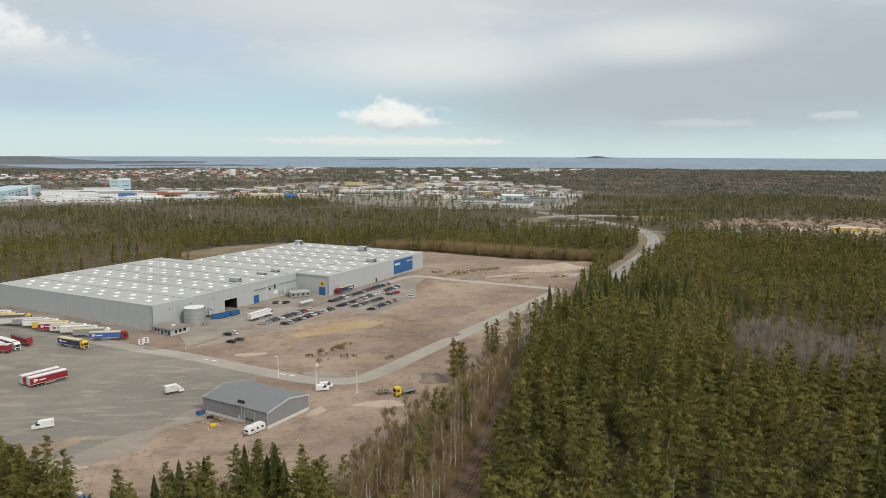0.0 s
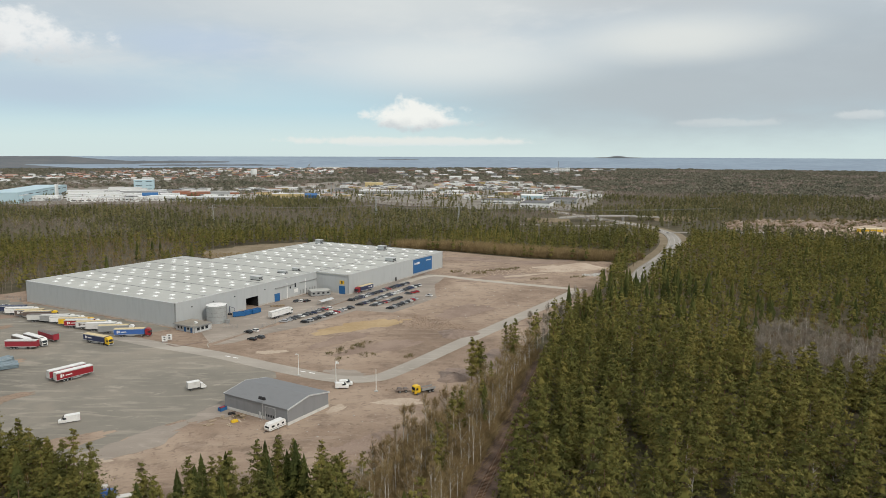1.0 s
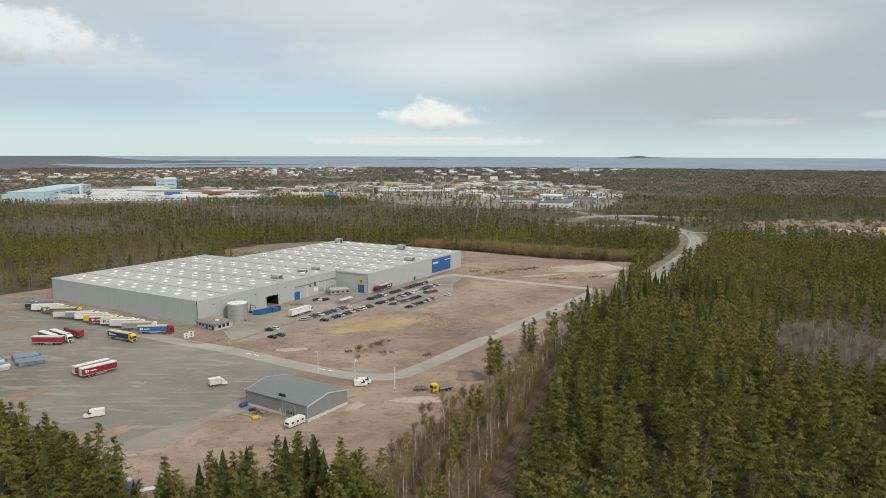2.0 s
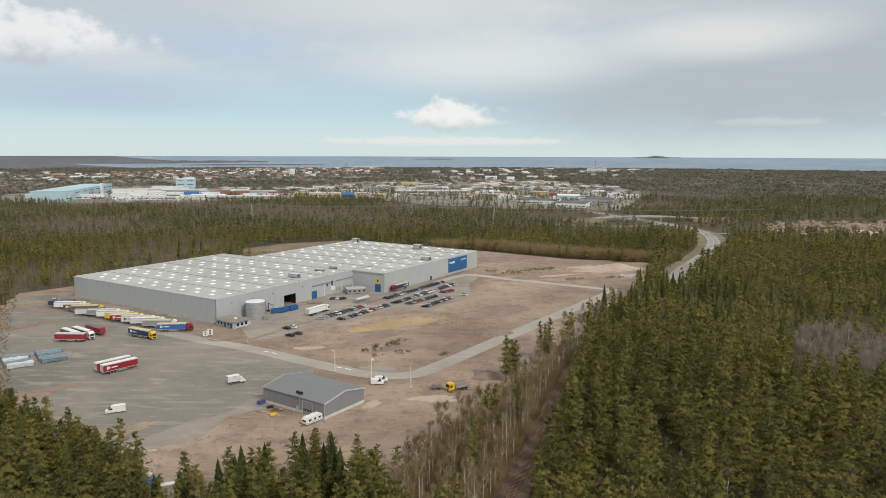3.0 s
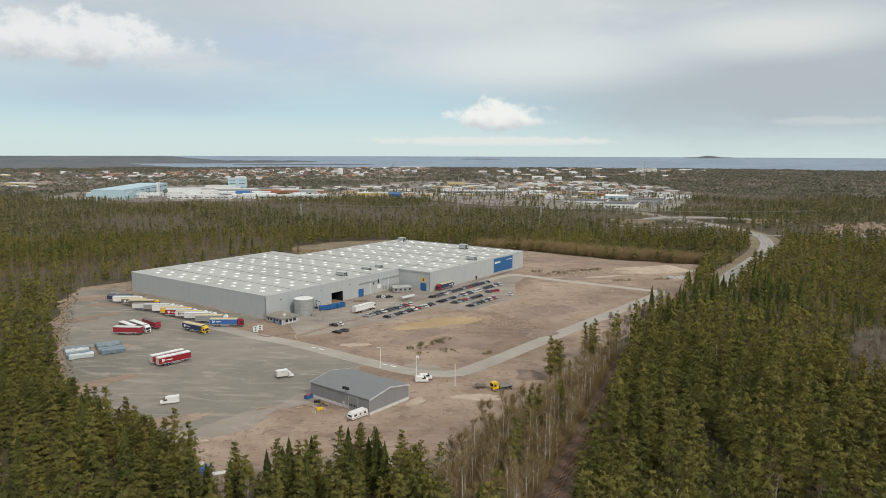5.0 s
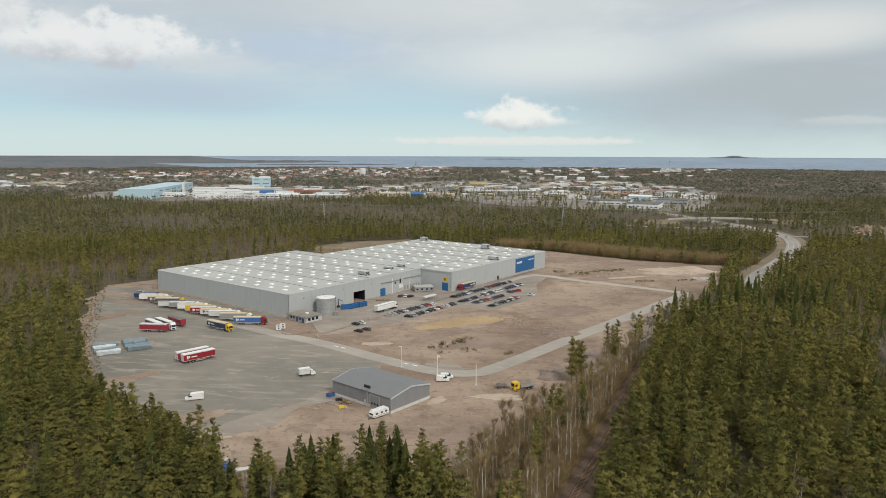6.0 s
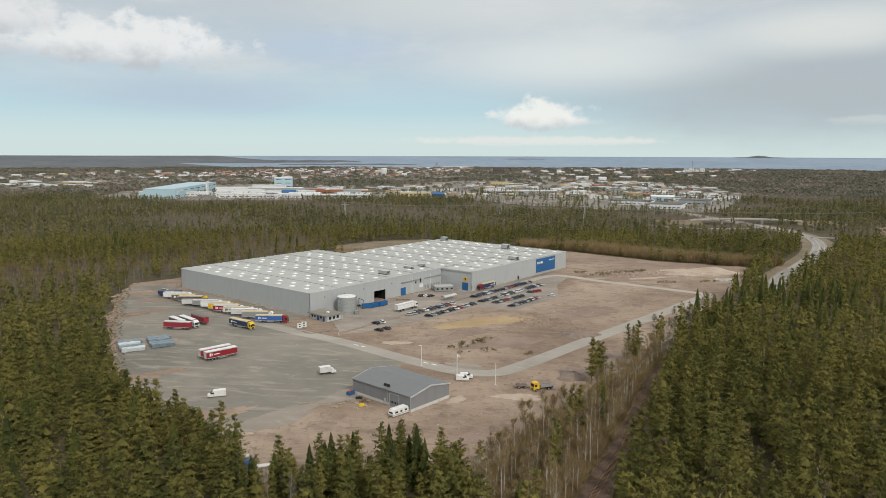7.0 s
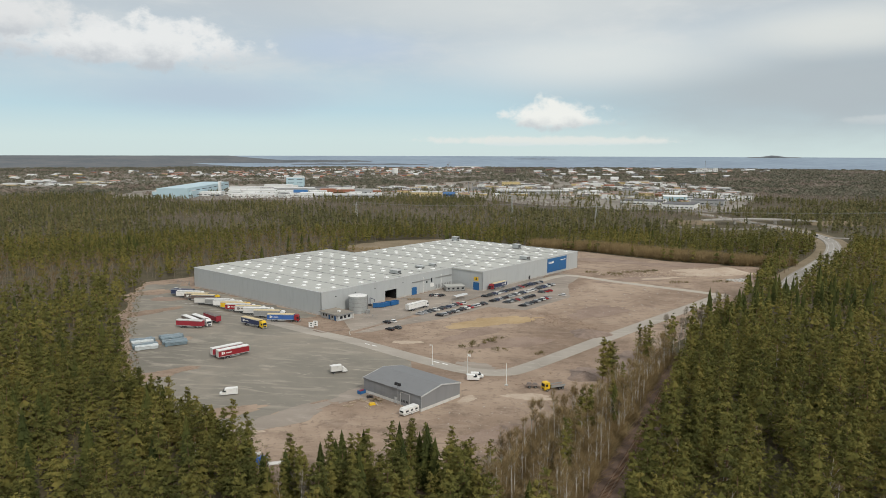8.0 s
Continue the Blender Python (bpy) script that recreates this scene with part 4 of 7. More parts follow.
def box_truck():
    ob = thing("box_truck", pose(-94.4, 240.6, 0.06, 0, 0, 36), "small white box truck with grey box", "truck")
    body = part("box_body", Shape().box(0, 4.3, -1.1, 1.1, 0.95, 3.1), M["offwhite"], ob)
    part("roof", Shape().box(-0.03, 4.33, -1.13, 1.13, 3.103, 3.2), M["white"], body)
    part("chassis", Shape().box(0.1, 5.6, -0.4, 0.4, 0.5, 0.947), M["dark"], ob)
    prof = [(4.5, 0.5), (6.5, 0.45), (6.5, 1.1), (5.9, 1.35), (5.45, 2.2), (4.5, 2.3)]
    cab = part("cab", Shape().profile(prof, -1.0, 1.0), M["white"], ob)
    part("windscreen", Shape().add([(5.93, -0.9, 1.38), (5.93, 0.9, 1.38), (5.5, 0.9, 2.15), (5.5, -0.9, 2.15), (5.83, -0.9, 1.3), (5.83, 0.9, 1.3), (5.4, 0.9, 2.1), (5.4, -0.9, 2.1)],
                                   [(0, 1, 2, 3), (7, 6, 5, 4), (0, 4, 5, 1), (1, 5, 6, 2), (2, 6, 7, 3), (3, 7, 4, 0)]), M["glass"], cab)
    axle(ob, 1.2, 0.9, False)
    axle(ob, 5.5, 0.9, False)


box_truck()


def caravan():
    ob = thing("caravan", pose(-54.1, 206.4, 0.03, 0, 0, 236), "white touring caravan standing beside the shed", "caravan")
    prof = [(-3.3, 0.5), (3.2, 0.5), (3.45, 1.1), (3.3, 1.9), (2.7, 2.65), (-3.0, 2.65), (-3.35, 2.2)]
    body = part("body", Shape().profile(prof, -1.15, 1.15), M["white"], ob)
    for s in (-1, 1):
        for a, b in ((-2.6, -1.7), (-0.6, 0.2), (1.3, 2.4)):
            part("window", Shape().box(a, b, s * 1.16 - 0.012, s * 1.16 + 0.015, 1.35, 1.95), M["glass"], body)
        part("stripe", Shape().box(-3.2, 3.2, s * 1.16 - 0.012, s * 1.16 + 0.012, 0.85, 1.0), M["grey"], body)
    part("front_window", Shape().add([(3.41, -0.9, 1.4), (3.41, 0.9, 1.4), (3.33, 0.9, 1.9), (3.33, -0.9, 1.9), (3.3, -0.9, 1.4), (3.3, 0.9, 1.4), (3.2, 0.9, 1.9), (3.2, -0.9, 1.9)],
                                     [(0, 1, 2, 3), (7, 6, 5, 4), (0, 4, 5, 1), (1, 5, 6, 2), (2, 6, 7, 3), (3, 7, 4, 0)]), M["glass"], body)
    part("tow_bar", Shape().box(3.3, 4.6, -0.08, 0.08, 0.4, 0.5).tube((4.4, 0, 0.0), (4.4, 0, 0.5), 0.06), M["dark"], ob)
    axle(ob, -0.4, 1.0, False)


caravan()


def dump_truck():
    ob = thing("tipper_truck", pose(-5.6, 243.0, 0.03, 0, 0, 214), "yellow-cabbed tipper truck with grey bed", "truck")
    part("chassis", Shape().box(0, 8.6, -0.45, 0.45, 0.6, 1.1), M["dark"], ob)
    tub = part("tipper_bed", Shape().box(0, 5.8, -1.25, 1.25, 1.15, 1.25).box(0, 5.8, -1.25, -1.17, 1.253, 2.0).box(0, 5.8, 1.17, 1.25, 1.253, 2.0).box(5.7, 5.8, -1.17, 1.17, 1.253, 2.2), M["grey"], ob)
    part("load", Shape().box(0.3, 5.5, -1.1, 1.1, 1.253, 1.75, None, 0.3), M["dark_gravel"], tub)
    prof = [(6.2, 1.0), (8.5, 0.5), (8.55, 1.6), (8.3, 3.0), (7.7, 3.3), (6.3, 3.2)]
    cab = part("cab", Shape().profile(prof, -1.2, 1.2), M["yellow"], ob, "bright yellow cab")
    part("windscreen", Shape().box(8.35, 8.6, -1.0, 1.0, 1.8, 2.7), M["glass"], cab)
    for s in (-1, 1):
        part("side_window", Shape().box(7.2, 8.1, s * 1.21 - 0.012, s * 1.21 + 0.015, 1.8, 2.6), M["glass"], cab)
    for x in (1.0, 2.4, 7.4):
        axle(ob, x, 1.0)
    bed = thing("flat_trailer", pose(-19.0, 240.6, 0.03, 0, 0, 14), "rusty brown flat trailer with scrap load", "trailer")
    part("deck", Shape().box(0, 4.6, -1.1, 1.1, 0.9, 1.05), M["rust"], bed)
    part("scrap", Shape().box(0.3, 2.2, -0.9, 0.8, 1.053, 1.8, None, 0.3).box(2.5, 4.2, -0.6, 0.9, 1.053, 1.6, None, 0.25), M["brown"], bed)
    axle(bed, 1.2, 0.9)
    axle(bed, 3.4, 0.9)


dump_truck()


# ---- yard furniture ----
def lamp_post(x, y, h, label, head, flag=False):
    ob = thing("lamp_post", pose(x, y, 0.03), label, "lamp post", "posts along the site road")
    part("base", Shape().box(-0.6, 0.6, -0.6, 0.6, 0, 0.35), M["concrete"], ob)
    part("pole", Shape().tube((0, 0, 0.35), (0, 0, h), 0.16, 0.09), M["white"], ob)
    if head:
        part("head", Shape().box(-1.2, 0.1, -0.18, 0.18, h, h + 0.16), M["white"], ob)
    if flag:
        sh = Shape()
        for k in range(6):
            x, y = 0.1 + k * 0.2, 0.12 * math.sin(k * 1.1)
            sh.v += [(x, y, h - 1.0 - 0.04 * k), (x, y, h - 0.1 - 0.04 * k), (x, y + 0.02, h - 1.0 - 0.04 * k), (x, y + 0.02, h - 0.1 - 0.04 * k)]
        for k in range(5):
            a, b = 4 * k, 4 * k + 4
            sh.f += [(a, b, b + 1, a + 1), (a + 2, a + 3, b + 3, b + 2), (a + 1, b + 1, b + 3, a + 3), (a, a + 2, b + 2, b)]
        part("flag", sh, M["white"], ob, "small white flag")


lamp_post(-58.2, 259.2, 8.4, "slim white lamp post with a flat head", True)
lamp_post(-42.4, 251.2, 8.3, "slim white flag pole with small flag", False, True)
lamp_post(-26.3, 241.4, 8.4, "slim white pole on a concrete foot", False)


def flood_lamp():
    ob = thing("floodlight_mast", SHED @ pose(4.2, -1.0, 0), "twin black floodlights on a short mast at the shed", "floodlight")
    part("pole", Shape().tube((0, 0, 0), (0, 0, 7.4), 0.12, 0.1), M["grey"], ob)
    for s in (-1, 1):
        part("lamp", Shape().box(s * 0.75 - 0.6, s * 0.75 + 0.6, -0.35, 0.35, 7.0, 7.9, None, 0.12), M["dark"], ob)
    part("bracket", Shape().box(-0.9, 0.9, -0.06, 0.06, 6.9, 7.0), M["dark"], ob)


flood_lamp()
# shed front door with its four small lights
shed_ob = bpy.data.objects["storage_shed"]
sd = part("door", Shape().box(4.6, 8.8, -0.09, -0.055, 0.0, 4.4), M["shed_wall"], shed_ob, "tall grey folding door")
for k in range(5):
    part("door_window", Shape().box(5.0 + k * 0.72, 5.4 + k * 0.72, -0.12, -0.093, 1.2, 2.0), M["glass"], sd)
part("door_frame", Shape().box(4.4, 4.58, -0.11, -0.055, 0.0, 4.6).box(8.82, 9.0, -0.11, -0.055, 0.0, 4.6).box(4.58, 8.82, -0.11, -0.055, 4.42, 4.6), M["trim"], sd)
part("side_door", Shape().box(1.6, 2.6, -0.09, -0.055, 0, 2.2), M["trim"], shed_ob, "pale steel side door")
part("corner_trim", Shape().box(14.18, 14.33, -0.04, 0.02, 0.76, 5.1), M["trim"], shed_ob)


def board_sign(x, y, heading):
    ob = thing("notice_board", pose(x, y, 0.06, 0, 0, heading), "white free-standing notice board on two posts", "sign", "notice boards at the yard entrance")
    part("board", Shape().box(-1.2, 1.2, -0.06, 0.06, 1.0, 3.6), M["white"], ob)
    for s in (-1, 1):
        part("post", Shape().tube((s * 1.0, 0.1, 0), (s * 1.0, 0.1, 3.6), 0.06), M["grey"], ob)
    for z in (1.5, 2.6):
        part("lettering_bar", Shape().box(-0.4, 0.4, -0.08, -0.063, z, z + 0.6), M["dark"], ob, "lettering drawn as a dark bar")


board_sign(-128.2, 303.4, 8)
board_sign(-127.2, 306.4, 8)
ribbon("kerb_island", smooth_line([(-126.5, 302), (-121, 299), (-116, 303), (-112, 306)]), 1.0, 0.22, M["dark_gravel"], "low dark kerb strip at the yard entrance", "kerb")
ribbon("kerb_strip", smooth_line([(-106, 297), (-108.6, 303), (-107.6, 309), (-102, 319), (-99, 324)]), 0.4, 0.2, M["road"], "pale kerb round a gravel island", "kerb")


def fence(line, h, label):
    """A mesh fence: posts, rails and wires."""
    ob = thing("fence", pose(line[0][0], line[0][1], 0.06), label, "fence")
    o = Vector(line[0])
    for (ax, ay), (bx, by) in zip(line, line[1:]):
        a, b = Vector((ax, ay)) - o, Vector((bx, by)) - o
        n = max(1, round((b - a).length / 3.0))
        for i in range(n + 1):
            p = a.lerp(b, i / n)
            part("post", Shape().tube((p.x, p.y, 0), (p.x, p.y, h), 0.06, 0.06, 5), M["grey"], ob)
        mesh = Shape()
        for k in range(6):
            z = 0.15 + (h - 0.2) * k / 5
            mesh.tube((a.x, a.y, z), (b.x, b.y, z), 0.018, 0.018, 3)
        m = int((b - a).length / 0.35)
        for i in range(m):
            p = a.lerp(b, i / m)
            mesh.tube((p.x, p.y, 0.1), (p.x, p.y, h - 0.05), 0.010, 0.010, 3)
        part("wire_panel", mesh, M["grey"], ob)


fence([(-97.5, 321.0), (-86.0, 343.6), (-72.2, 373.5), (-62.5, 393.0), (-58.6, 400.4), (-28.6, 462.4), (-15.5, 494.3)], 2.4, "grey wire fence between court and car park")
fence([(-111.0, 332.0), (-103.5, 331.0)], 2.4, "grey gate of wire mesh beside the gatehouse")
fence([(-260.0, 397.5), (-249.0, 394.5), (-246.5, 389.0)], 2.2, "grey wire fence at the warehouse corner")


def sheet_bundle(m, n, mat, label):
    """Long bundles of wrapped building sheets lying side by side."""
    ob = thing("sheet_stack", m, label, "bundles", "wrapped bundles in the yard")
    rng = random.Random(n)
    for k in range(n):
        h = rng.uniform(1.3, 2.2)
        y = k * 2.9
        prof = [(0, 0.15), (2.3, 0.15), (2.3, h - 0.4), (1.7, h), (0.5, h), (0, h - 0.35)]
        lo, hi = rng.uniform(-0.8, 0), 9 + rng.uniform(-0.8, 1.2)
        pts = [(lo + (hi - lo) * q / 6 + rng.uniform(-0.2, 0.2), y + a + rng.uniform(-0.22, 0.22), max(0.15, z + rng.uniform(-0.3, 0.25))) for q in range(7) for a, z in prof]
        sides = [(6 * q + i, 6 * q + (i + 1) % 6, 6 * q + 6 + (i + 1) % 6, 6 * q + 6 + i) for q in range(6) for i in range(6)]
        part("wrapped_pack", Shape().add(pts, [tuple(range(5, -1, -1)), tuple(range(36, 42))] + sides), M["bundle" if k % 3 else mat], ob)
        part("bearer", Shape().box(1, 1.3, y, y + 2.3, 0, 0.147).box(7, 7.3, y, y + 2.3, 0, 0.147), M["wood"], ob)


M["bundle"] = painted("grey_blue_wrapping", (0.17, 0.225, 0.255), 0.35, 0.0, 0.25, 1.2)
M["pale_bundle"] = painted("pale_wrapping", (0.52, 0.56, 0.57), 0.4, 0.0, 0.2, 1.2)
sheet_bundle(pose(-187.0, 251.6, 0.06, 0, 0, 42), 6, "pale_bundle", "long bundles in grey-blue plastic wrapping")
sheet_bundle(pose(-178.4, 260.4, 0.06, 0, 0, 42), 6, "bundle", "long bundles in grey-blue plastic wrapping, second stack")


def clutter():
    rng = random.Random(5)
    ob = thing("waste_skip", pose(-75.6, 220.4, 0.03, 0, 0, 60), "small blue-grey skip filled with junk", "skip")
    part("tub", Shape().box(0, 2.6, 0, 1.6, 0, 0.1).box(0, 2.6, 0, 0.06, 0.103, 1.2).box(0, 2.6, 1.54, 1.6, 0.103, 1.2).box(0, 0.06, 0.063, 1.537, 0.103, 1.2).box(2.54, 2.6, 0.063, 1.537, 0.103, 1.2), M["blue"], ob)
    part("junk", Shape().box(0.1, 2.4, 0.1, 1.5, 0.4, 1.3, None, 0.3), M["red"], ob)
    for i in range(9):
        x, y = -72.5 + rng.uniform(-4, 6), 211.5 + rng.uniform(-3.0, 5.0)
        t = thing("timber_pile", pose(x, y, 0.03, 0, 0, rng.uniform(0, 180)), "loose weathered planks dropped beside the shed", "planks", "planks beside the shed")
        for k in range(4):
            part("plank", Shape().box(-1.3, 1.3, k * 0.3, k * 0.3 + 0.24, 0.0, 0.1 + 0.12 * rng.random()), M["wood" if rng.random() < 0.75 else "pale_sand"], t)
    t = thing("yellow_pallet_load", pose(-68.4, 211.6, 0.03, 0, 0, 40), "yellow wrapped load on a wooden pallet", "pallet")
    part("pallet", Shape().box(-1.2, 1.2, -0.8, 0.8, 0, 0.15), M["wood"], t)
    part("wrapped_load", Shape().box(-1.1, 1.0, -0.7, 0.7, 0.153, 0.8, None, 0.12), M["yellow"], t)
    scrap = thing("scrap_pile", pose(-70.6, 218.4, 0.03, 0, 0, 20), "dark heap of rusty scrap against the shed", "scrap")
    for k in range(8):
        x, y, a, z = rng.uniform(-1.6, 1.6), rng.uniform(-0.9, 0.9), rng.uniform(0, 180), rng.uniform(0.3, 1.0)
        part("scrap_piece", Shape().box(-0.6, 0.6, -0.25, 0.25, 0.0, z, None, 0.08), M[rng.choice(("rust", "dark", "brown"))], scrap, m=pose(x, y, 0, 0, 0, a))
    drum = thing("cable_drum", pose(-66.8, 215.2, 0.03, 0, 0, 50), "weathered wooden cable drum lying by the shed", "drum")
    part("hub", Shape().tube((0, 0, 0.1), (0, 0, 0.8), 0.45, 0.45, 12), M["wood"], drum)
    for z in (0.0, 0.8):
        part("flange", Shape().tube((0, 0, z), (0, 0, z + 0.1), 0.85, 0.85, 16), M["wood"], drum)
    for x, y, a, ln in ((-92.0, 166.0, 12, 9), (-78.0, 163.5, 28, 11)):
        b = thing("pipe_bundle", pose(x, y, 0.05, 0, 0, a), "pale timber and pipes lying behind the trees", "pipes")
        for k in range(4):
            part("pipe", Shape().tube((-ln / 2, k * 0.45, 0.2), (ln / 2, k * 0.45, 0.2), 0.2), M["offwhite"], b)
    c = thing("sheeted_machine", pose(-85.0, 161.0, 0.05, 0, 0, 15), "machine under a bright blue tarpaulin", "machine")
    part("sheet", Shape().box(-2.6, 2.6, -1.3, 1.3, 0.0, 2.4, None, 0.4), M["royal"], c)


clutter()


# ---- heaps, rubble and scrub on the bare ground ----
def heap(x, y, r, h, mat, label, seed):
    rng = random.Random(seed)
    sh = Shape()
    n, rings = 22, 6
    for k in range(rings):
        f = k / (rings - 1)
        for i in range(n):
            a = 2 * math.pi * i / n
            rr = r * (1 - f) * (1 + 0.22 * math.sin(3 * a + seed) + rng.uniform(-0.08, 0.08)) + 0.05
            sh.v.append((rr * math.cos(a) * 1.3, rr * math.sin(a), h * f ** 0.85 * (1 + rng.uniform(-0.08, 0.08)) - 0.1 * (k == 0)))
    for k in range(rings - 1):
        sh.f += [(k * n + i, k * n + (i + 1) % n, (k + 1) * n + (i + 1) % n, (k + 1) * n + i) for i in range(n)]
    sh.f.append(tuple((rings - 1) * n + i for i in range(n)))
    ob = new("spoil_mound", sh.mesh("spoil_mound", M[mat]))
    ob.matrix_basis = pose(x, y, 0.03)
    return tagged(ob, label, "heap", "heaps on the bare ground")


heap(3.5, 322.5, 7.5, 2.6, "dark_gravel", "low dark gravel heap beside the road", 1)
heap(2.0, 257.0, 5.5, 2.4, "dark_gravel", "reddish gravel heap near the trees", 2)
heap(8.5, 262.0, 6.0, 2.0, "dark_gravel", "flat dark gravel heap near the trees", 3)
heap(100.0, 526.0, 13.0, 3.0, "pale_sand", "long pale heap of sandy spoil", 4)
heap(76.0, 520.0, 9.0, 1.8, "pale_sand", "low pale heap of spoil", 5)
heap(118.0, 536.0, 11.0, 2.6, "dirt", "brown spoil heap by the scrub", 6)
def blob(cx, cy, rx, ry, turn, seed):
    """A rounded, uneven plan outline."""
    rng = random.Random(seed)
    ph = [rng.uniform(0, 6.3) for _ in range(4)]
    out = []
    for i in range(64):
        a = 2 * math.pi * i / 64
        r = 1 + 0.16 * math.sin(2 * a + ph[0]) + 0.13 * math.sin(3 * a + ph[1]) + 0.08 * math.sin(7 * a + ph[2]) + 0.06 * math.sin(13 * a + ph[3]) + rng.uniform(-0.05, 0.05)
        x, y = rx * r * math.cos(a), ry * r * math.sin(a)
        t = math.radians(turn)
        out.append((cx + x * math.cos(t) - y * math.sin(t), cy + x * math.sin(t) + y * math.cos(t)))
    return out


for i, (name, x, y, rx, ry, turn, mat, lab) in enumerate((
        ("sand_patch", -44, 338, 22, 9, 35, "sand", "ochre sand spread on the ground"), ("pale_patch", -77, 291, 6, 3, 10, "pale_sand", "pale sandy patch"),
        ("pale_patch", -17, 231, 9, 3.2, 8, "pale_sand", "pale sandy patch"), ("pale_patch", -38, 224, 5, 2, 60, "pale_sand", "pale sandy wheel track"),
        ("pale_patch", 92, 512, 26, 9, 20, "pale_sand", "pale sandy spoil strip"), ("dark_patch", 22, 284, 7, 20, -25, "dark_gravel", "dark gravel spread beside the road"),
        ("dark_patch", 5, 262, 9, 7, 0, "dark_gravel", "dark gravel spread near the trees"), ("pale_patch", -238, 338, 6, 3, 30, "pale_sand", "pale sandy patch in the yard"),
        ("pale_patch", -100, 183, 5, 3, 20, "pale_sand", "pale sandy patch by the trees"),         ("dark_patch", -40, 262, 9, 4.5, -20, "lot", "grey apron beside the road bend"), ("dark_patch", -60, 240, 12, 7, -30, "lot", "grey apron behind the shed"),
        ("brown_patch", 34, 478, 26, 9, 30, "dirt_dark", "red-brown disturbed gravel"), ("brown_patch", 70, 548, 30, 10, 12, "dirt_dark", "red-brown disturbed gravel"),
        ("brown_patch", 20, 560, 26, 12, -10, "dirt_dark", "red-brown disturbed gravel"), ("brown_patch", -30, 300, 20, 7, 40, "dirt_dark", "red-brown disturbed gravel"),
        ("brown_patch", -50, 312, 16, 6, 50, "dirt_dark", "red-brown disturbed gravel"), ("brown_patch", 8, 372, 24, 9, 58, "dirt_dark", "red-brown disturbed gravel"),
        ("brown_patch", -22, 196, 13, 6, 20, "dirt_dark", "red-brown disturbed gravel"), ("brown_patch", 118, 505, 18, 7, 40, "dirt_dark", "red-brown disturbed gravel"),
        ("pale_patch", 52, 486, 18, 3, 25, "pale_sand", "pale sandy strip"),
        ("grey_patch", -92, 196, 16, 6, 52, "lot", "grey worn surface fading into gravel"), ("grey_patch", -76, 222, 13, 5, 62, "lot", "grey worn surface fading into gravel"),
        ("grey_patch", -108, 182, 13, 5, 30, "lot", "grey worn surface fading into gravel"), ("brown_patch", -112, 196, 12, 4, 40, "dirt", "gravel washed over the yard"),
        ("brown_patch", -258, 366, 16, 7, 50, "dirt", "gravel washed over the yard"), ("brown_patch", -228, 318, 17, 6, 52, "dirt", "gravel washed over the yard"),
        ("brown_patch", -236, 352, 12, 5, 20, "dirt_dark", "reddish gravel on the yard"), ("brown_patch", -190, 262, 20, 5, 52, "dirt", "gravel washed over the yard"),
        ("brown_patch", -160, 224, 16, 5, 48, "dirt", "gravel washed over the yard"))):
    flat_patch(name, blob(x, y, rx, ry, turn, i + 3), 0.04 + 0.002 * i, M[mat], lab, "ground")
# crossroads marks
for k, (x, y, a) in enumerate(((-93.6, 284.0, -28), (-89.6, 282.0, -28), (-57.6, 264.0, -28), (-53.6, 262.2, -28))):
    ob = new("road_marking", Shape().box(-1.4, 1.4, -0.35, 0.35, 0.0, 0.012).mesh("road_marking", M["white"]))
    ob.matrix_basis = pose(x, y, 0.101, 0, 0, a)
    tagged(ob, "worn white road marking", "road marking", kind="structure")

# worn bay lines behind the lorries
for k in range(14):
    x, y = -243.0 + k * 6.9, 356.0 - k * 3.55
    ob = new("bay_line", Shape().box(-4.5, 0.0, -0.09, 0.09, 0.0, 0.012).mesh("bay_line", M["trim"]))
    ob.matrix_basis = pose(x - 1.0, y + 1.4, 0.061, 0, 0, 8.5)
    tagged(ob, "worn white bay line on the yard", "road marking", kind="structure")


# ---- railway through the woods ----
ribbon("rail_bed", RAIL, 8.4, 0.35, M["ballast"], "dark brown railway ballast between the trees", "track bed", thick=0.6)
rail_line = [p for p in RAIL]
track = thing("railway_track", pose(0, 0, 0.35), "single railway track with rusty rails and sleepers", "railway track")
for s in (-0.72, 0.72):
    sh = Shape()
    for a, b in zip(rail_line, rail_line[1:]):
        d = (b - a).normalized()
        o = Vector((-d.y, d.x)) * s
        sh.tube((a.x + o.x, a.y + o.y, 0.26), (b.x + o.x, b.y + o.y, 0.26), 0.08, 0.08, 4)
    part("rail", sh, M["rust"], track)
sleeper = Shape().box(-1.25, 1.25, -0.12, 0.12, 0.0, 0.18).mesh("sleeper", M["bark"])
run, k = 0.0, 0
for a, b in zip(rail_line, rail_line[1:]):
    d = b - a
    while run < d.length:
        p = a + d.normalized() * run
        if 130 < p.y < 290 and k < 230:
            part("sleeper", sleeper, None, track, m=pose(p.x, p.y, 0.0, 0, 0, math.degrees(math.atan2(d.y, d.x)) - 90))
            k += 1
        run += 0.75
    run -= d.length

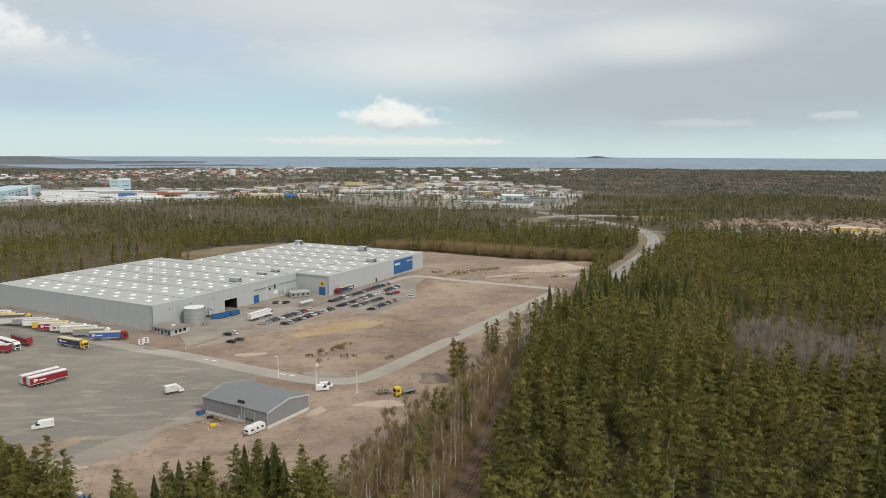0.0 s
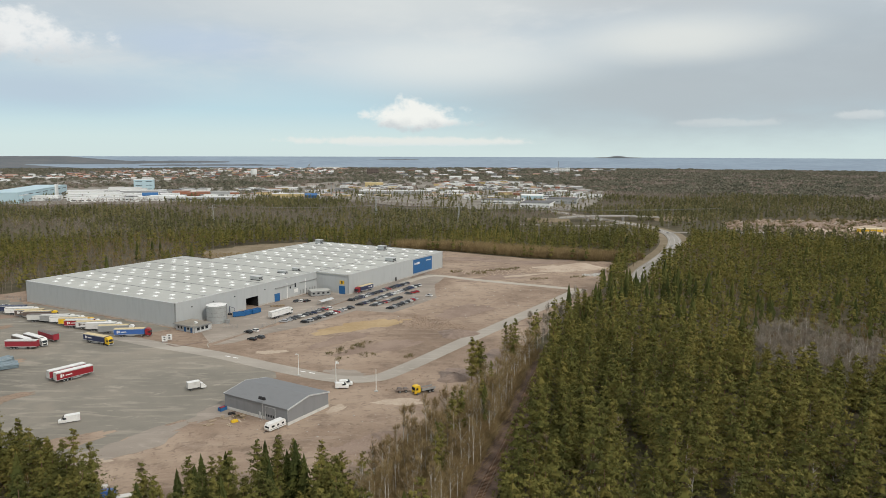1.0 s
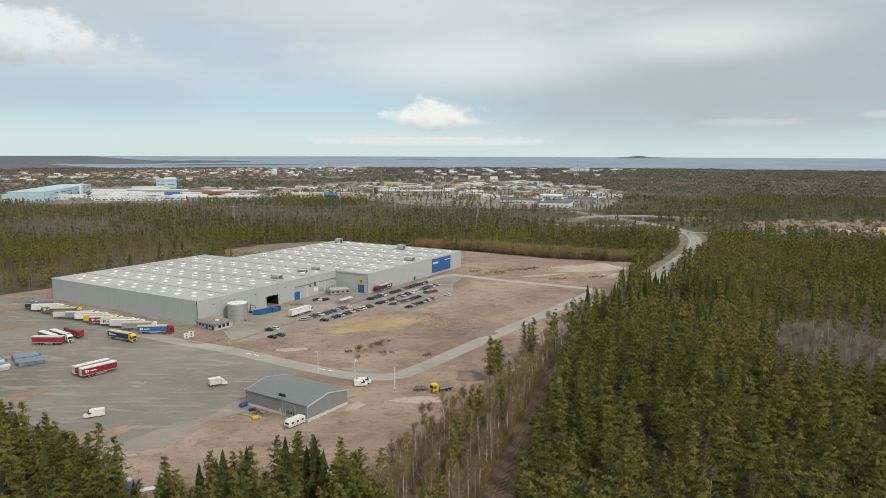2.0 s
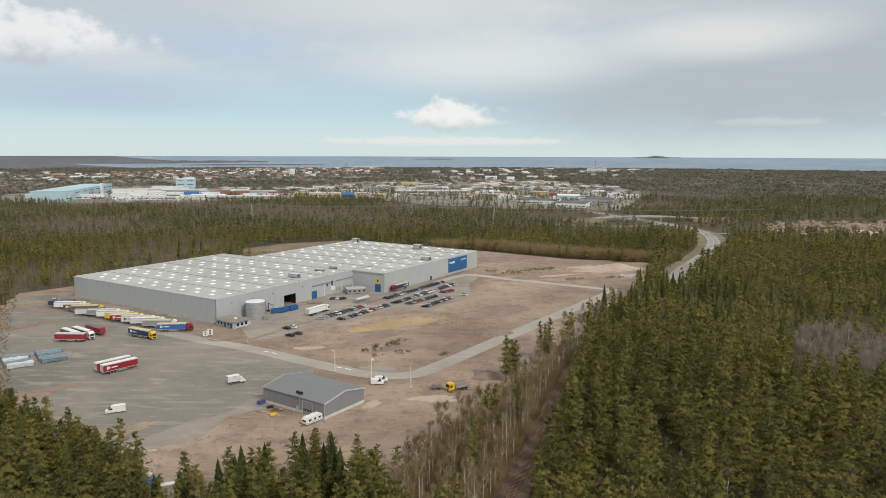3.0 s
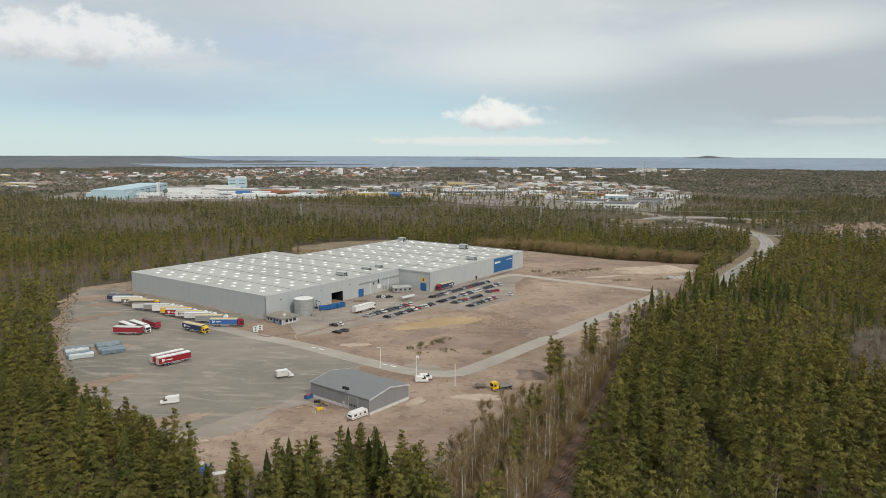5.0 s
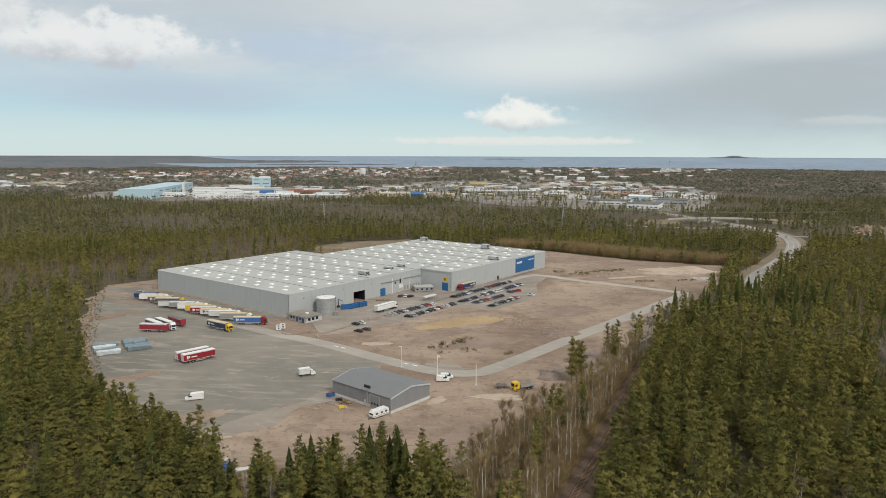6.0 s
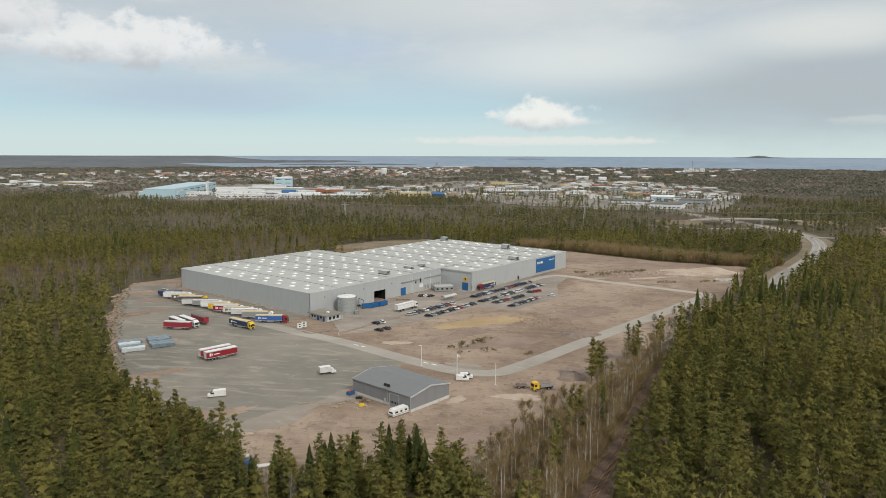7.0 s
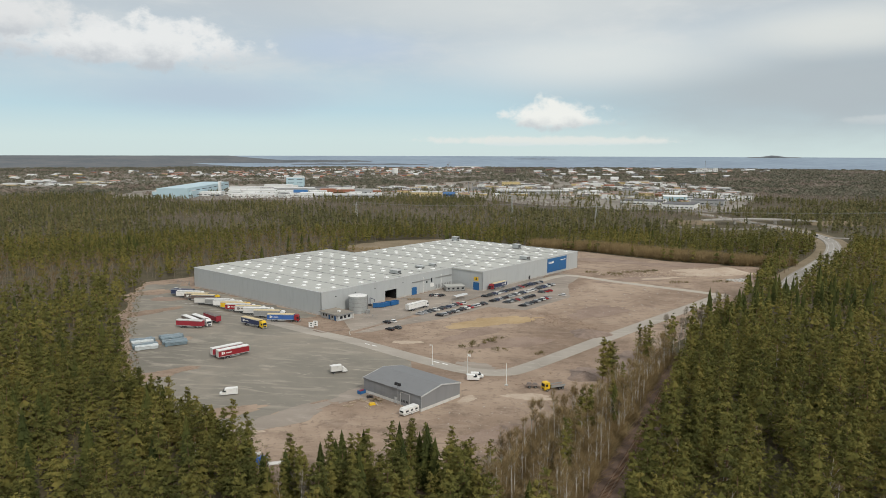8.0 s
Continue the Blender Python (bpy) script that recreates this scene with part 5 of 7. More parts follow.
# ---- highway junction ----
M["mark"] = painted("road_paint", (0.52, 0.52, 0.49))
for off in (-4.3, 4.3):
    line = []
    for i, p in enumerate(HIGHWAY):
        d = (HIGHWAY[min(len(HIGHWAY) - 1, i + 1)] - HIGHWAY[max(0, i - 1)]).normalized()
        line.append(p + Vector((-d.y, d.x)) * off)
    ribbon("highway_edge_line", line, 0.2, 0.506, M["mark"], "white edge line along the highway", "road marking", thick=0.004)
for i in range(4, len(HIGHWAY) - 1, 1):
    ribbon("highway_centre_line", [HIGHWAY[i].lerp(HIGHWAY[i + 1], 0.1), HIGHWAY[i].lerp(HIGHWAY[i + 1], 0.6)], 0.4, 0.506, M["mark"], "white dash on the highway", "road marking", thick=0.004)
ribbon("side_road", smooth_line([(236, 765), (262, 760), (300, 756), (360, 770), (430, 800)]), 8.0, 0.45, M["highway"], "pale side road joining the highway", "road", thick=0.5)
ribbon("link_road", smooth_line([(80, 845), (130, 832), (160, 829), (190, 838), (212, 862)]), 7.0, 0.45, M["highway"], "pale link road at the junction", "road", thick=0.5)


def bridge():
    ob = thing("road_bridge", pose(0, 0, 0), "pale concrete road bridge over the highway", "bridge")
    line = smooth_line([(138, 888), (172, 894), (207, 901), (240, 906), (276, 912)])
    ribbon("deck", line, 10.0, lambda t: 6.0 - 10 * abs(t - 0.45) ** 2, M["highway"], "", "", ob, 1.1)
    for off in (-5.0, 5.0):
        side = []
        for i, p in enumerate(line):
            d = (line[min(len(line) - 1, i + 1)] - line[max(0, i - 1)]).normalized()
            side.append(p + Vector((-d.y, d.x)) * off)
        ribbon("parapet", side, 0.3, lambda t: 6.9 - 10 * abs(t - 0.45) ** 2, M["concrete"], "pale parapet", "", ob, 0.9)
    for x, y in ((176, 895), (193, 898), (224, 904)):
        part("pier", Shape().box(x - 1.2, x + 1.2, y - 3.5, y + 3.5, 0, 4.85), M["concrete"], ob)
    for (x0, y0), (x1, y1) in (((96, 881), (150, 890)), ((262, 910), (320, 920))):
        d = Vector((x1 - x0, y1 - y0)).normalized()
        s = Vector((-d.y, d.x))
        pts = []
        for x, y in ((x0, y0), (x1, y1)):
            for w, z in ((-13, 0.0), (-4.6, 3.6), (4.6, 3.6), (13, 0.0)):
                pts.append((x + s.x * w, y + s.y * w, z))
        part("embankment", Shape().add(pts, [(0, 1, 5, 4), (1, 2, 6, 5), (2, 3, 7, 6), (3, 2, 1, 0), (4, 5, 6, 7)]), M["grass"], ob, "grassed embankment")


bridge()
for i, (x, y) in enumerate(((222, 800), (205, 850), (192, 880), (180, 905), (250, 815), (262, 780))):
    ob = thing("street_lamp", pose(x + 6, y, 0.1), "slim grey street lamp beside the highway", "street lamp", "street lamps at the junction")
    part("pole", Shape().tube((0, 0, 0), (0, 0, 9), 0.12, 0.08, 6), M["steel"], ob)
    part("head", Shape().box(-1.6, 0.1, -0.15, 0.15, 9.0, 9.15), M["grey"], ob)
for x, y, a, name in ((232, 772, 100, "black"), (236, 752, 278, "white"), (205, 640, 62, "white")):
    if name in CARS and CARS[name][1]:
        ob = copy_thing(CARS[name][0], pose(x, y, 0.5, 0, 0, a))
        tagged(ob, name + " car on the highway", "car", "cars on the highway")


# ---- power line ----
def pylon(x, y, h, arms, label):
    ob = thing("power_pylon", pose(x, y, 0.0, 0, 0, 10), label, "pylon", "pylons of the power line")
    for sx in (-1, 1):
        for sy in (-1, 1):
            part("leg", Shape().tube((sx * 1.6, sy * 1.6, 0), (sx * 0.25, sy * 0.25, h), 0.16, 0.1, 4), M["steel"], ob)
    lat = Shape()
    for k in range(9):
        z0, z1 = h * k / 9, h * (k + 1) / 9
        w0, w1 = 1.6 - 1.35 * k / 9, 1.6 - 1.35 * (k + 1) / 9
        for s in (-1, 1):
            lat.tube((-w0, s * w0, z0), (w1, s * w1, z1), 0.07, 0.07, 3).tube((w0, s * w0, z0), (-w1, s * w1, z1), 0.07, 0.07, 3)
    part("lattice", lat, M["steel"], ob)
    for z in arms:
        part("cross_arm", Shape().box(-5.5, 5.5, -0.15, 0.15, z, z + 0.35), M["steel"], ob)


pylon(-94, 882, 34, (27, 31), "tall lattice power mast rising from the pines")
pylon(11, 867, 24, (20,), "lattice power mast among the pines")
pylon(-300, 876, 20, (17,), "lattice power mast among the pines")
wires = thing("power_cables", pose(0, 0, 0), "thin sagging power cables over the pines", "cables")
for y_off, z in ((-5, 20.3), (0, 20.3), (5, 20.3)):
    for (x0, y0), (x1, y1) in (((-300, 876), (-94, 882)), ((-94, 882), (11, 867)), ((11, 867), (330, 850))):
        sh = Shape()
        for k in range(8):
            f0, f1 = k / 8, (k + 1) / 8
            s0, s1 = 4 * 3.5 * f0 * (1 - f0), 4 * 3.5 * f1 * (1 - f1)
            sh.tube((x0 + (x1 - x0) * f0, y0 + (y1 - y0) * f0 + y_off, z - s0), (x0 + (x1 - x0) * f1, y0 + (y1 - y0) * f1 + y_off, z - s1), 0.07, 0.07, 3)
        part("cable", sh, M["grey"], wires)


# ---- works by the quarry ----
flat_patch("quarry_ground", [(320, 800), (400, 715), (470, 690), (640, 690), (680, 760), (660, 900), (520, 925), (400, 910), (335, 870)], 0.06, M["quarry"], "open quarry ground with spoil", "ground", 14, 5, 9)
for i, (x, y, r, h, mat) in enumerate(((600, 850, 24, 10, "lot"), (440, 850, 20, 5, "dirt_dark"), (480, 800, 24, 5, "pale_sand"), (410, 780, 16, 4, "pale_sand"), (520, 830, 22, 5, "dirt_dark"), (390, 850, 14, 4, "dirt"), (450, 740, 18, 5, "pale_sand"), (500, 760, 15, 4, "dirt"))):
    heap(x, y, r, h, mat, "grey spoil heap in the quarry", 20 + i)

# ---- town ----
M["pale_blue"] = painted("pale_blue_cladding", (0.42, 0.56, 0.62), 0.5, 0, 0.08, 0.02)
M["white_clad"] = painted("white_cladding", (0.72, 0.73, 0.72), 0.5, 0, 0.1, 0.03)
M["grey_clad"] = painted("grey_cladding", (0.36, 0.37, 0.37), 0.5, 0, 0.1, 0.03)
M["tile"] = mottled("terracotta_tiles", (0.30, 0.19, 0.15), (0.38, 0.255, 0.205), 0.2)
M["brickred"] = mottled("red_brick", (0.30, 0.12, 0.075), (0.38, 0.17, 0.11), 0.2)
M["ochre"] = painted("ochre_render", (0.55, 0.44, 0.22), 0.6)
M["dark_roof"] = mottled("dark_roof_felt", (0.10, 0.10, 0.105), (0.17, 0.17, 0.175), 0.05)
M["light_roof"] = mottled("light_roof_sheet", (0.50, 0.51, 0.51), (0.66, 0.66, 0.65), 0.03)


def block(x, y, heading, lx, ly, h, wall, roof, label, name="industrial_building", bands=1, group="buildings of the town", gable=0.0, category="building"):
    """A building: walls, an overhanging roof, rows of windows and a door. x, y: middle of its front; the front faces local -y."""
    ob = thing(name, pose(x, y, ground_height(math.hypot(x, y)) - 0.2, 0, 0, heading), label, category, group)
    part("wall", Shape().box(-lx / 2, lx / 2, 0, ly, 0, h), M[wall], ob)
    if gable:
        pts = [(sx * (lx / 2 + 0.5), yy, z) for sx in (-1, 1) for yy, z in ((-0.6, h + 0.003), (ly / 2, h + gable), (ly + 0.6, h + 0.003))]
        part("roof", Shape().add(pts, [(2, 1, 0), (3, 4, 5), (0, 1, 4, 3), (1, 2, 5, 4), (2, 0, 3, 5)]), M[roof], ob)
    else:
        part("roof", Shape().box(-lx / 2 - 0.3, lx / 2 + 0.3, -0.3, ly + 0.3, h + 0.003, h + 0.6), M[roof], ob)
    for b in range(bands):
        z = h * (b + 0.45) / bands
        n = max(2, min(7 if lx > 45 else 2, int(lx / 6)))
        for k in range(n):
            w = lx / n
            part("window", Shape().box(-lx / 2 + k * w + w * 0.18, -lx / 2 + k * w + w * 0.82, -0.12, -0.003, z, z + min(1.1, h / bands * 0.22)), M["glass"], ob)
    return ob


# the mill: long pale blue halls with lower white ones round them
block(-752, 1290, 105, 300, 56, 19, "pale_blue", "pale_blue", "long pale blue mill hall with white roof band", "mill_hall", 2)
block(-742, 1140, 20, 70, 40, 14, "pale_blue", "light_roof", "lower pale blue mill wing", "mill_hall")
part("stair_tower", Shape().box(60, 74, -3.2, -0.2, 0, 24), M["white_clad"], bpy.data.objects["mill_hall"], "white stair tower")
block(-686, 1560, 20, 42, 30, 25, "pale_blue", "white_clad", "pale blue tower block with white bands", "tower_block", 3)
for x, y, a, lx, ly, h, wall, roof in ((-640, 1250, 22, 90, 40, 11, "white_clad", "light_roof"), (-560, 1285, 18, 110, 36, 9, "white_clad", "light_roof"), (-690, 1320, 22, 70, 40, 13, "white_clad", "light_roof"),
                                       (-600, 1350, 20, 90, 30, 12, "grey_clad", "light_roof"), (-655, 1400, 20, 60, 26, 15, "white_clad", "light_roof"), (-560, 1420, 18, 70, 30, 10, "grey_clad", "dark_roof"),
                                       (-500, 1225, 16, 60, 40, 9, "white_clad", "white_clad"), (-440, 1235, 16, 120, 30, 7, "grey_clad", "light_roof"), (-610, 1195, 20, 80, 24, 8, "white_clad", "light_roof"),
                                       (-720, 1215, 16, 60, 30, 9, "white_clad", "light_roof"), (-470, 1340, 14, 70, 34, 10, "brickred", "tile"), (-515, 1330, 14, 30, 34, 12, "brickred", "tile"), (-430, 1345, 14, 40, 30, 9, "brickred", "tile")):
    block(x, y, a, lx, ly, h, wall, roof, "low industrial hall beside the pale blue mill")
block(-545, 1262, 18, 26, 12, 9, "blue", "blue", "white hall with a blue gable", "gabled_hall", 1, gable=4.5)
# landmarks
def water_tower():
    ob = thing("water_tower", pose(-677, 2410, 0), "white block-like water tower above the town", "water tower")
    part("shaft", Shape().tube((0, 0, 0), (0, 0, 14), 8.5, 8.5, 16), M["offwhite"], ob)
    part("reservoir", Shape().tube((0, 0, 12), (0, 0, 29), 10.5, 10.5, 20), M["white_clad"], ob)
    part("cap", Shape().tube((0, 0, 29.003), (0, 0, 30.5), 10.7, 6, 20), M["white_clad"], ob)


water_tower()
block(-301, 2720, 6, 46, 16, 25, "brown", "dark_roof", "brown-grey block of flats above the trees", "apartment_block", 4)
block(-192, 1762, 6, 46, 30, 11, "ochre", "ochre", "yellow industrial hall in the town", bands=1)
block(-112, 1440, 8, 150, 40, 8, "grey_clad", "light_roof", "long grey and white warehouse in the town", "town_warehouse")
block(-262, 1310, 8, 22, 20, 7, "blue", "blue", "blue hall with an arched roof", "arched_hall", 1, gable=3.5)
block(-310, 1330, 10, 60, 26, 8, "ochre", "light_roof", "ochre and white workshop hall")
for k in range(4):
    block(452 + k * 21, 3106 - k * 4, -8, 19, 16, 19 + 3 * (k % 2), "white_clad", "light_roof", "white block of flats near the shore", "apartment_block", 3)
block(133, 1097, -16, 46, 62, 8.5, "white_clad", "dark_roof", "white-fronted retail hall with dark grey roof", "retail_hall")
block(84, 1170, -16, 66, 44, 8, "white_clad", "dark_roof", "pale retail hall with dark roof", "retail_hall")
block(188, 1180, -16, 50, 40, 10, "grey_clad", "dark_roof", "dark grey retail hall", "retail_hall")
block(150, 1290, -12, 40, 26, 9, "pale_blue", "white_clad", "pale blue hall with white curved roof", "retail_hall", 1, gable=2.5)
for x, y, h, r in ((-236, 1384, 26, 1.2), (-228, 1384, 24, 1.0), (330, 2150, 62, 0.8), (-455, 2050, 40, 0.9), (-185, 1740, 32, 0.6)):
    ob = thing("chimney_mast", pose(x, y, 0), "slender grey chimney mast over the roofs", "mast", "masts over the town")
    part("shaft", Shape().tube((0, 0, 0), (0, 0, h), r, r * 0.7, 8), M["grey"], ob)
    part("collar", Shape().tube((0, 0, h), (0, 0, h + 0.8), r * 1.1, r * 1.1, 8), M["dark"], ob)
crane = thing("harbour_crane", pose(-745, 3700, 0), "dark harbour crane on the quay", "crane")
part("portal", Shape().box(-5, -3, -3, 3, 0, 20).box(3, 5, -3, 3, 0, 20).box(-5, 5, -3, 3, 20, 23), M["grey"], crane)
part("jib", Shape().tube((0, 0, 23), (18, 0, 40), 1.0, 0.6, 5).tube((0, 0, 23), (-9, 0, 30), 1.0, 0.6, 5).tube((0, 0, 23), (0, 0, 42), 0.9, 0.6, 5), M["grey"], crane)
block(-640, 3700, 9, 130, 24, 9, "white_clad", "light_roof", "long white quay shed", "quay_shed")



def fill_town(poly, n, kinds, seed, label, name, sizes, gable=0.0, gap=20.0):
    """Rows of smaller buildings inside a part of town, none too close to another."""
    rng = random.Random(seed)
    xs, ys = [p[0] for p in poly], [p[1] for p in poly]
    placed, tries = [], 0
    while len(placed) < n and tries < 6000:
        tries += 1
        x, y = rng.uniform(min(xs), max(xs)), rng.uniform(min(ys), max(ys))
        if not inside(np.array([x]), np.array([y]), poly)[0] or any(math.hypot(x - a, (y - b) * 0.6) < gap for a, b in placed):
            continue
        placed.append((x, y))
        wall, roof = rng.choice(kinds)
        lx, ly, h = (rng.uniform(*s) for s in sizes)
        block(x, y, rng.uniform(-25, 25), lx, ly, h, wall, roof, label, name, 0 if math.hypot(x, y) > 1750 else 1, gable=gable)


SHED_KINDS = [("white_clad", "light_roof"), ("white_clad", "light_roof"), ("grey_clad", "light_roof"), ("white_clad", "dark_roof"), ("white_clad", "white_clad"), ("grey_clad", "dark_roof"), ("white_clad", "light_roof"), ("ochre", "light_roof")]
HOUSE_KINDS = [("offwhite", "tile"), ("ochre", "tile"), ("brickred", "tile"), ("offwhite", "dark_roof"), ("white_clad", "tile"), ("brickred", "dark_roof")]
fill_town([(-40, 1230), (60, 1240), (230, 1230), (300, 1400), (320, 1750), (200, 2050), (-20, 2000), (-60, 1500)], 150, SHED_KINDS + HOUSE_KINDS[:3], 1, "pale low business-park hall", "town_hall_shed", ((9, 34), (10, 22), (3.5, 7)), 0.0, 14)
fill_town([(-420, 1400), (-330, 1330), (-130, 1330), (-60, 1520), (-80, 1850), (-300, 1900), (-480, 1600)], 80, SHED_KINDS + HOUSE_KINDS[:2], 2, "pale workshop hall of the town", "town_hall_shed", ((9, 36), (9, 20), (3.5, 7)), 0.0, 16)
fill_town([(-1500, 2150), (-900, 2050), (-600, 2250), (-420, 2700), (-520, 3500), (-900, 3600), (-1400, 3000)], 300, HOUSE_KINDS + SHED_KINDS[:2], 3, "house with red tiled roof in the old town", "town_house", ((9, 26), (8, 12), (5, 9)), 2.6, 18)
fill_town([(-2100, 1900), (-1500, 1500), (-1150, 1500), (-1200, 2100), (-1700, 2700)], 40, HOUSE_KINDS + SHED_KINDS, 4, "house among bare trees at the town's edge", "suburb_house", ((14, 34), (10, 16), (6, 9)), 3.0, 45)
fill_town([(-250, 2250), (250, 2200), (700, 2900), (900, 3500), (-200, 3500)], 68, HOUSE_KINDS + SHED_KINDS, 5, "pale house among the woods", "suburb_house", ((14, 40), (10, 16), (6, 9)), 3.0, 55)
fill_town([(-720, 1185), (-480, 1200), (-390, 1262), (-420, 1440), (-660, 1470)], 42, SHED_KINDS[:5], 7, "small white building among the mill halls", "mill_annex", ((10, 34), (8, 18), (5, 14)), 0.0, 18)
fill_town([(-1400, 1400), (-1180, 1400), (-1180, 1560), (-1400, 1600)], 9, SHED_KINDS, 6, "white warehouse at the edge of the woods", "town_warehouse", ((40, 80), (20, 30), (6, 9)), 0.0, 40)
for x, y, a, lx, mat in ((452, 748, -10, 22, "yellow"), (476, 740, -10, 20, "cream"), (560, 800, -8, 26, "yellow")):
    block(x, y, a, lx, 10, 6, mat, "cream", "yellow works building by the quarry", "works_building")
block(497, 735, -10, 12, 8, 4, "tile", "tile", "orange container cabin by the quarry", "container_cabin", category="cabin")
ob = thing("articulated_lorry", pose(575, 770, 0.06, 0, 0, 165), "white articulated lorry in the quarry yard", "lorry")
trailer_parts(ob, "white", "white")
cab_parts(ob, "white")


# ---- far land and islands in the sea ----
def sea_level(r):
    return float(np.interp(r, R_SEA, H_SEA))


def far_strip(name, a0, a1, r0, r_far, rise, label, seed, fade=4.0):
    """A low wooded coast that rises a little above the water between two plan directions."""
    rng = random.Random(seed)
    sh = Shape()
    n = 90
    long = a1 - a0 > 40 and a0 < -70
    for i in range(n + 1):
        f = i / n
        a = math.radians(a0 + (a1 - a0) * f)
        end = min(1.0, fade * f, fade * (1 - f))
        bumps = rise * math.sin(math.pi * f) ** 1.4 * (1 + 0.06 * math.sin(f * 17)) if rise > 10 else rise * end * (0.75 + 0.25 * math.sin(f * 23 + seed) + rng.uniform(-0.12, 0.12))
        r1 = r0 + (r_far - r0) * (0.12 + 0.88 * min(1.0, 6 * (1 - f)) ** 2) if long else r_far
        for r, z in ((r0, sea_level(r0) - 2), (r0 + 5, sea_level(r0) + bumps * 0.8), (r1 - 5, sea_level(r1) + bumps), (r1, sea_level(r1) - 2)):
            sh.v.append((r * math.sin(a), r * math.cos(a), z))
    for i in range(n):
        sh.f += [(4 * i + k, 4 * i + k + 1, 4 * i + k + 5, 4 * i + k + 4)[::-1] for k in range(3)]
    # this colour already holds the haze over the water
    ob = new(name, sh.mesh(name, M["hazed_land"]))
    return tagged(ob, label, "coast", kind="structure")


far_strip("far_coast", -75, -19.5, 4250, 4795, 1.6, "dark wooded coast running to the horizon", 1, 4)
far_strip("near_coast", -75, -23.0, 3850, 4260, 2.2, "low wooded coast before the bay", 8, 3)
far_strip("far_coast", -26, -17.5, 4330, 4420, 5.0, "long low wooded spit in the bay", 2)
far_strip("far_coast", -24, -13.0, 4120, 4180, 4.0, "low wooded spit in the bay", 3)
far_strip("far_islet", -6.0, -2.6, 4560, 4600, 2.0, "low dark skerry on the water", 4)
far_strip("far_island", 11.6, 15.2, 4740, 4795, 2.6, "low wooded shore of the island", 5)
far_strip("far_island", 12.3, 14.4, 4745, 4790, 11.0, "round island hump on the horizon, painted haze-grey", 6, 2.0)
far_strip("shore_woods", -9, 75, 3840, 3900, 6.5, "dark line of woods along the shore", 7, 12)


# ---- trees: a few shapes of each kind, used for single trees and for the woods ----
class Plant:
    """Triangles in two groups: wood and foliage."""

    def __init__(self):
        self.wood, self.leaf = [], []

    def arrays(self, which):
        if not which:
            return np.zeros((0, 3, 3))
        return np.concatenate(which)


def stem(a, b, r0, r1, n=5):
    """A tapered length of wood, as triangles."""
    a, b = np.array(a, float), np.array(b, float)
    d = (b - a) / np.linalg.norm(b - a)
    s = np.cross(d, (0.3, 0.9, 0.1))
    s /= np.linalg.norm(s)
    t = np.cross(d, s)
    ang = np.arange(n) * 2 * np.pi / n
    ring = np.outer(np.cos(ang), s) + np.outer(np.sin(ang), t)
    lo, hi = a + ring * r0, b + ring * r1
    nx = np.roll(np.arange(n), -1)
    return np.concatenate([np.stack([lo, lo[nx], hi[nx]], 1), np.stack([lo, hi[nx], hi], 1)])


def tufts(centres, size, rng, droop=0.0, long=1.0):
    """Small ragged blades, one at each centre, leaning outwards."""
    n = len(centres)
    out = centres.copy()
    out[:, 2] = 0
    out /= np.maximum(np.linalg.norm(out, axis=1, keepdims=True), 0.05)
    d = out * 0.75 + rng.normal(0, 0.5, (n, 3)) * (1, 1, 0.6)
    d[:, 2] += 0.12 - droop
    d /= np.linalg.norm(d, axis=1, keepdims=True)
    side = np.cross(d, np.array((0, 0, 1.0)) + rng.normal(0, 0.45, (n, 3)))
    side /= np.maximum(np.linalg.norm(side, axis=1, keepdims=True), 1e-3)
    s = size * rng.uniform(0.65, 1.35, (n, 1))
    return np.stack([centres - side * s * 0.55 - d * s * 0.4, centres + side * s * 0.55 - d * s * 0.35, centres + d * s * long], 1)


def skirt(rng, cx, cy, z, r, rise, droop, sides):
    """One ragged spreading tier of boughs: a shallow cone with a torn rim."""
    a = np.arange(sides) * 2 * np.pi / sides + rng.uniform(0, 6.28)
    a += rng.uniform(-0.25, 0.25, sides)
    rr = r * np.where(np.arange(sides) % 2 == 0, 1.1, 0.72) * rng.uniform(0.75, 1.2, sides)
    rim = np.stack([cx + np.cos(a) * rr, cy + np.sin(a) * rr, z - droop * rr + rng.normal(0, 0.12, sides) * (0.4 + r * 0.3)], 1)
    top = np.array((cx, cy, z + rise))
    return np.stack([np.tile(top, (sides, 1)), rim, np.roll(rim, -1, 0)], 1), rim


def spruce(seed, h, radius, base, tiers, sides, blades, size, power=0.9, wood_n=5):
    """A spruce: straight trunk and overlapping drooping tiers."""
    rng = np.random.default_rng(seed)
    p = Plant()
    p.wood.append(stem((0, 0, -0.3), (0, 0, h * 0.9), h * 0.011, 0.03, wood_n))
    rims = []
    for k in range(tiers):
        f = (k + rng.uniform(-0.2, 0.2)) / tiers
        f = min(max(f, 0.0), 0.97)
        r = radius * (1 - f) ** power * rng.uniform(0.85, 1.15) + 0.15
        z = h * (base + (1 - base) * f)
        tri, rim = skirt(rng, rng.normal(0, 0.06), rng.normal(0, 0.06), z, r, h * (1 - base) / tiers * 1.9 + 0.2, 0.28, sides)
        p.leaf.append(tri)
        rims.append(rim)
    p.leaf.append(skirt(rng, 0, 0, h * 0.94, 0.22, h * 0.06, 0.0, 4)[0])
    if blades:
        rims = np.concatenate(rims)
        c = rims[rng.integers(0, len(rims), blades)] * rng.uniform(0.55, 1.0, (blades, 1)) ** (1, 1, 0) + rng.normal(0, 0.12, (blades, 3))
        p.leaf.append(tufts(c, size, rng, 0.25))
    return p


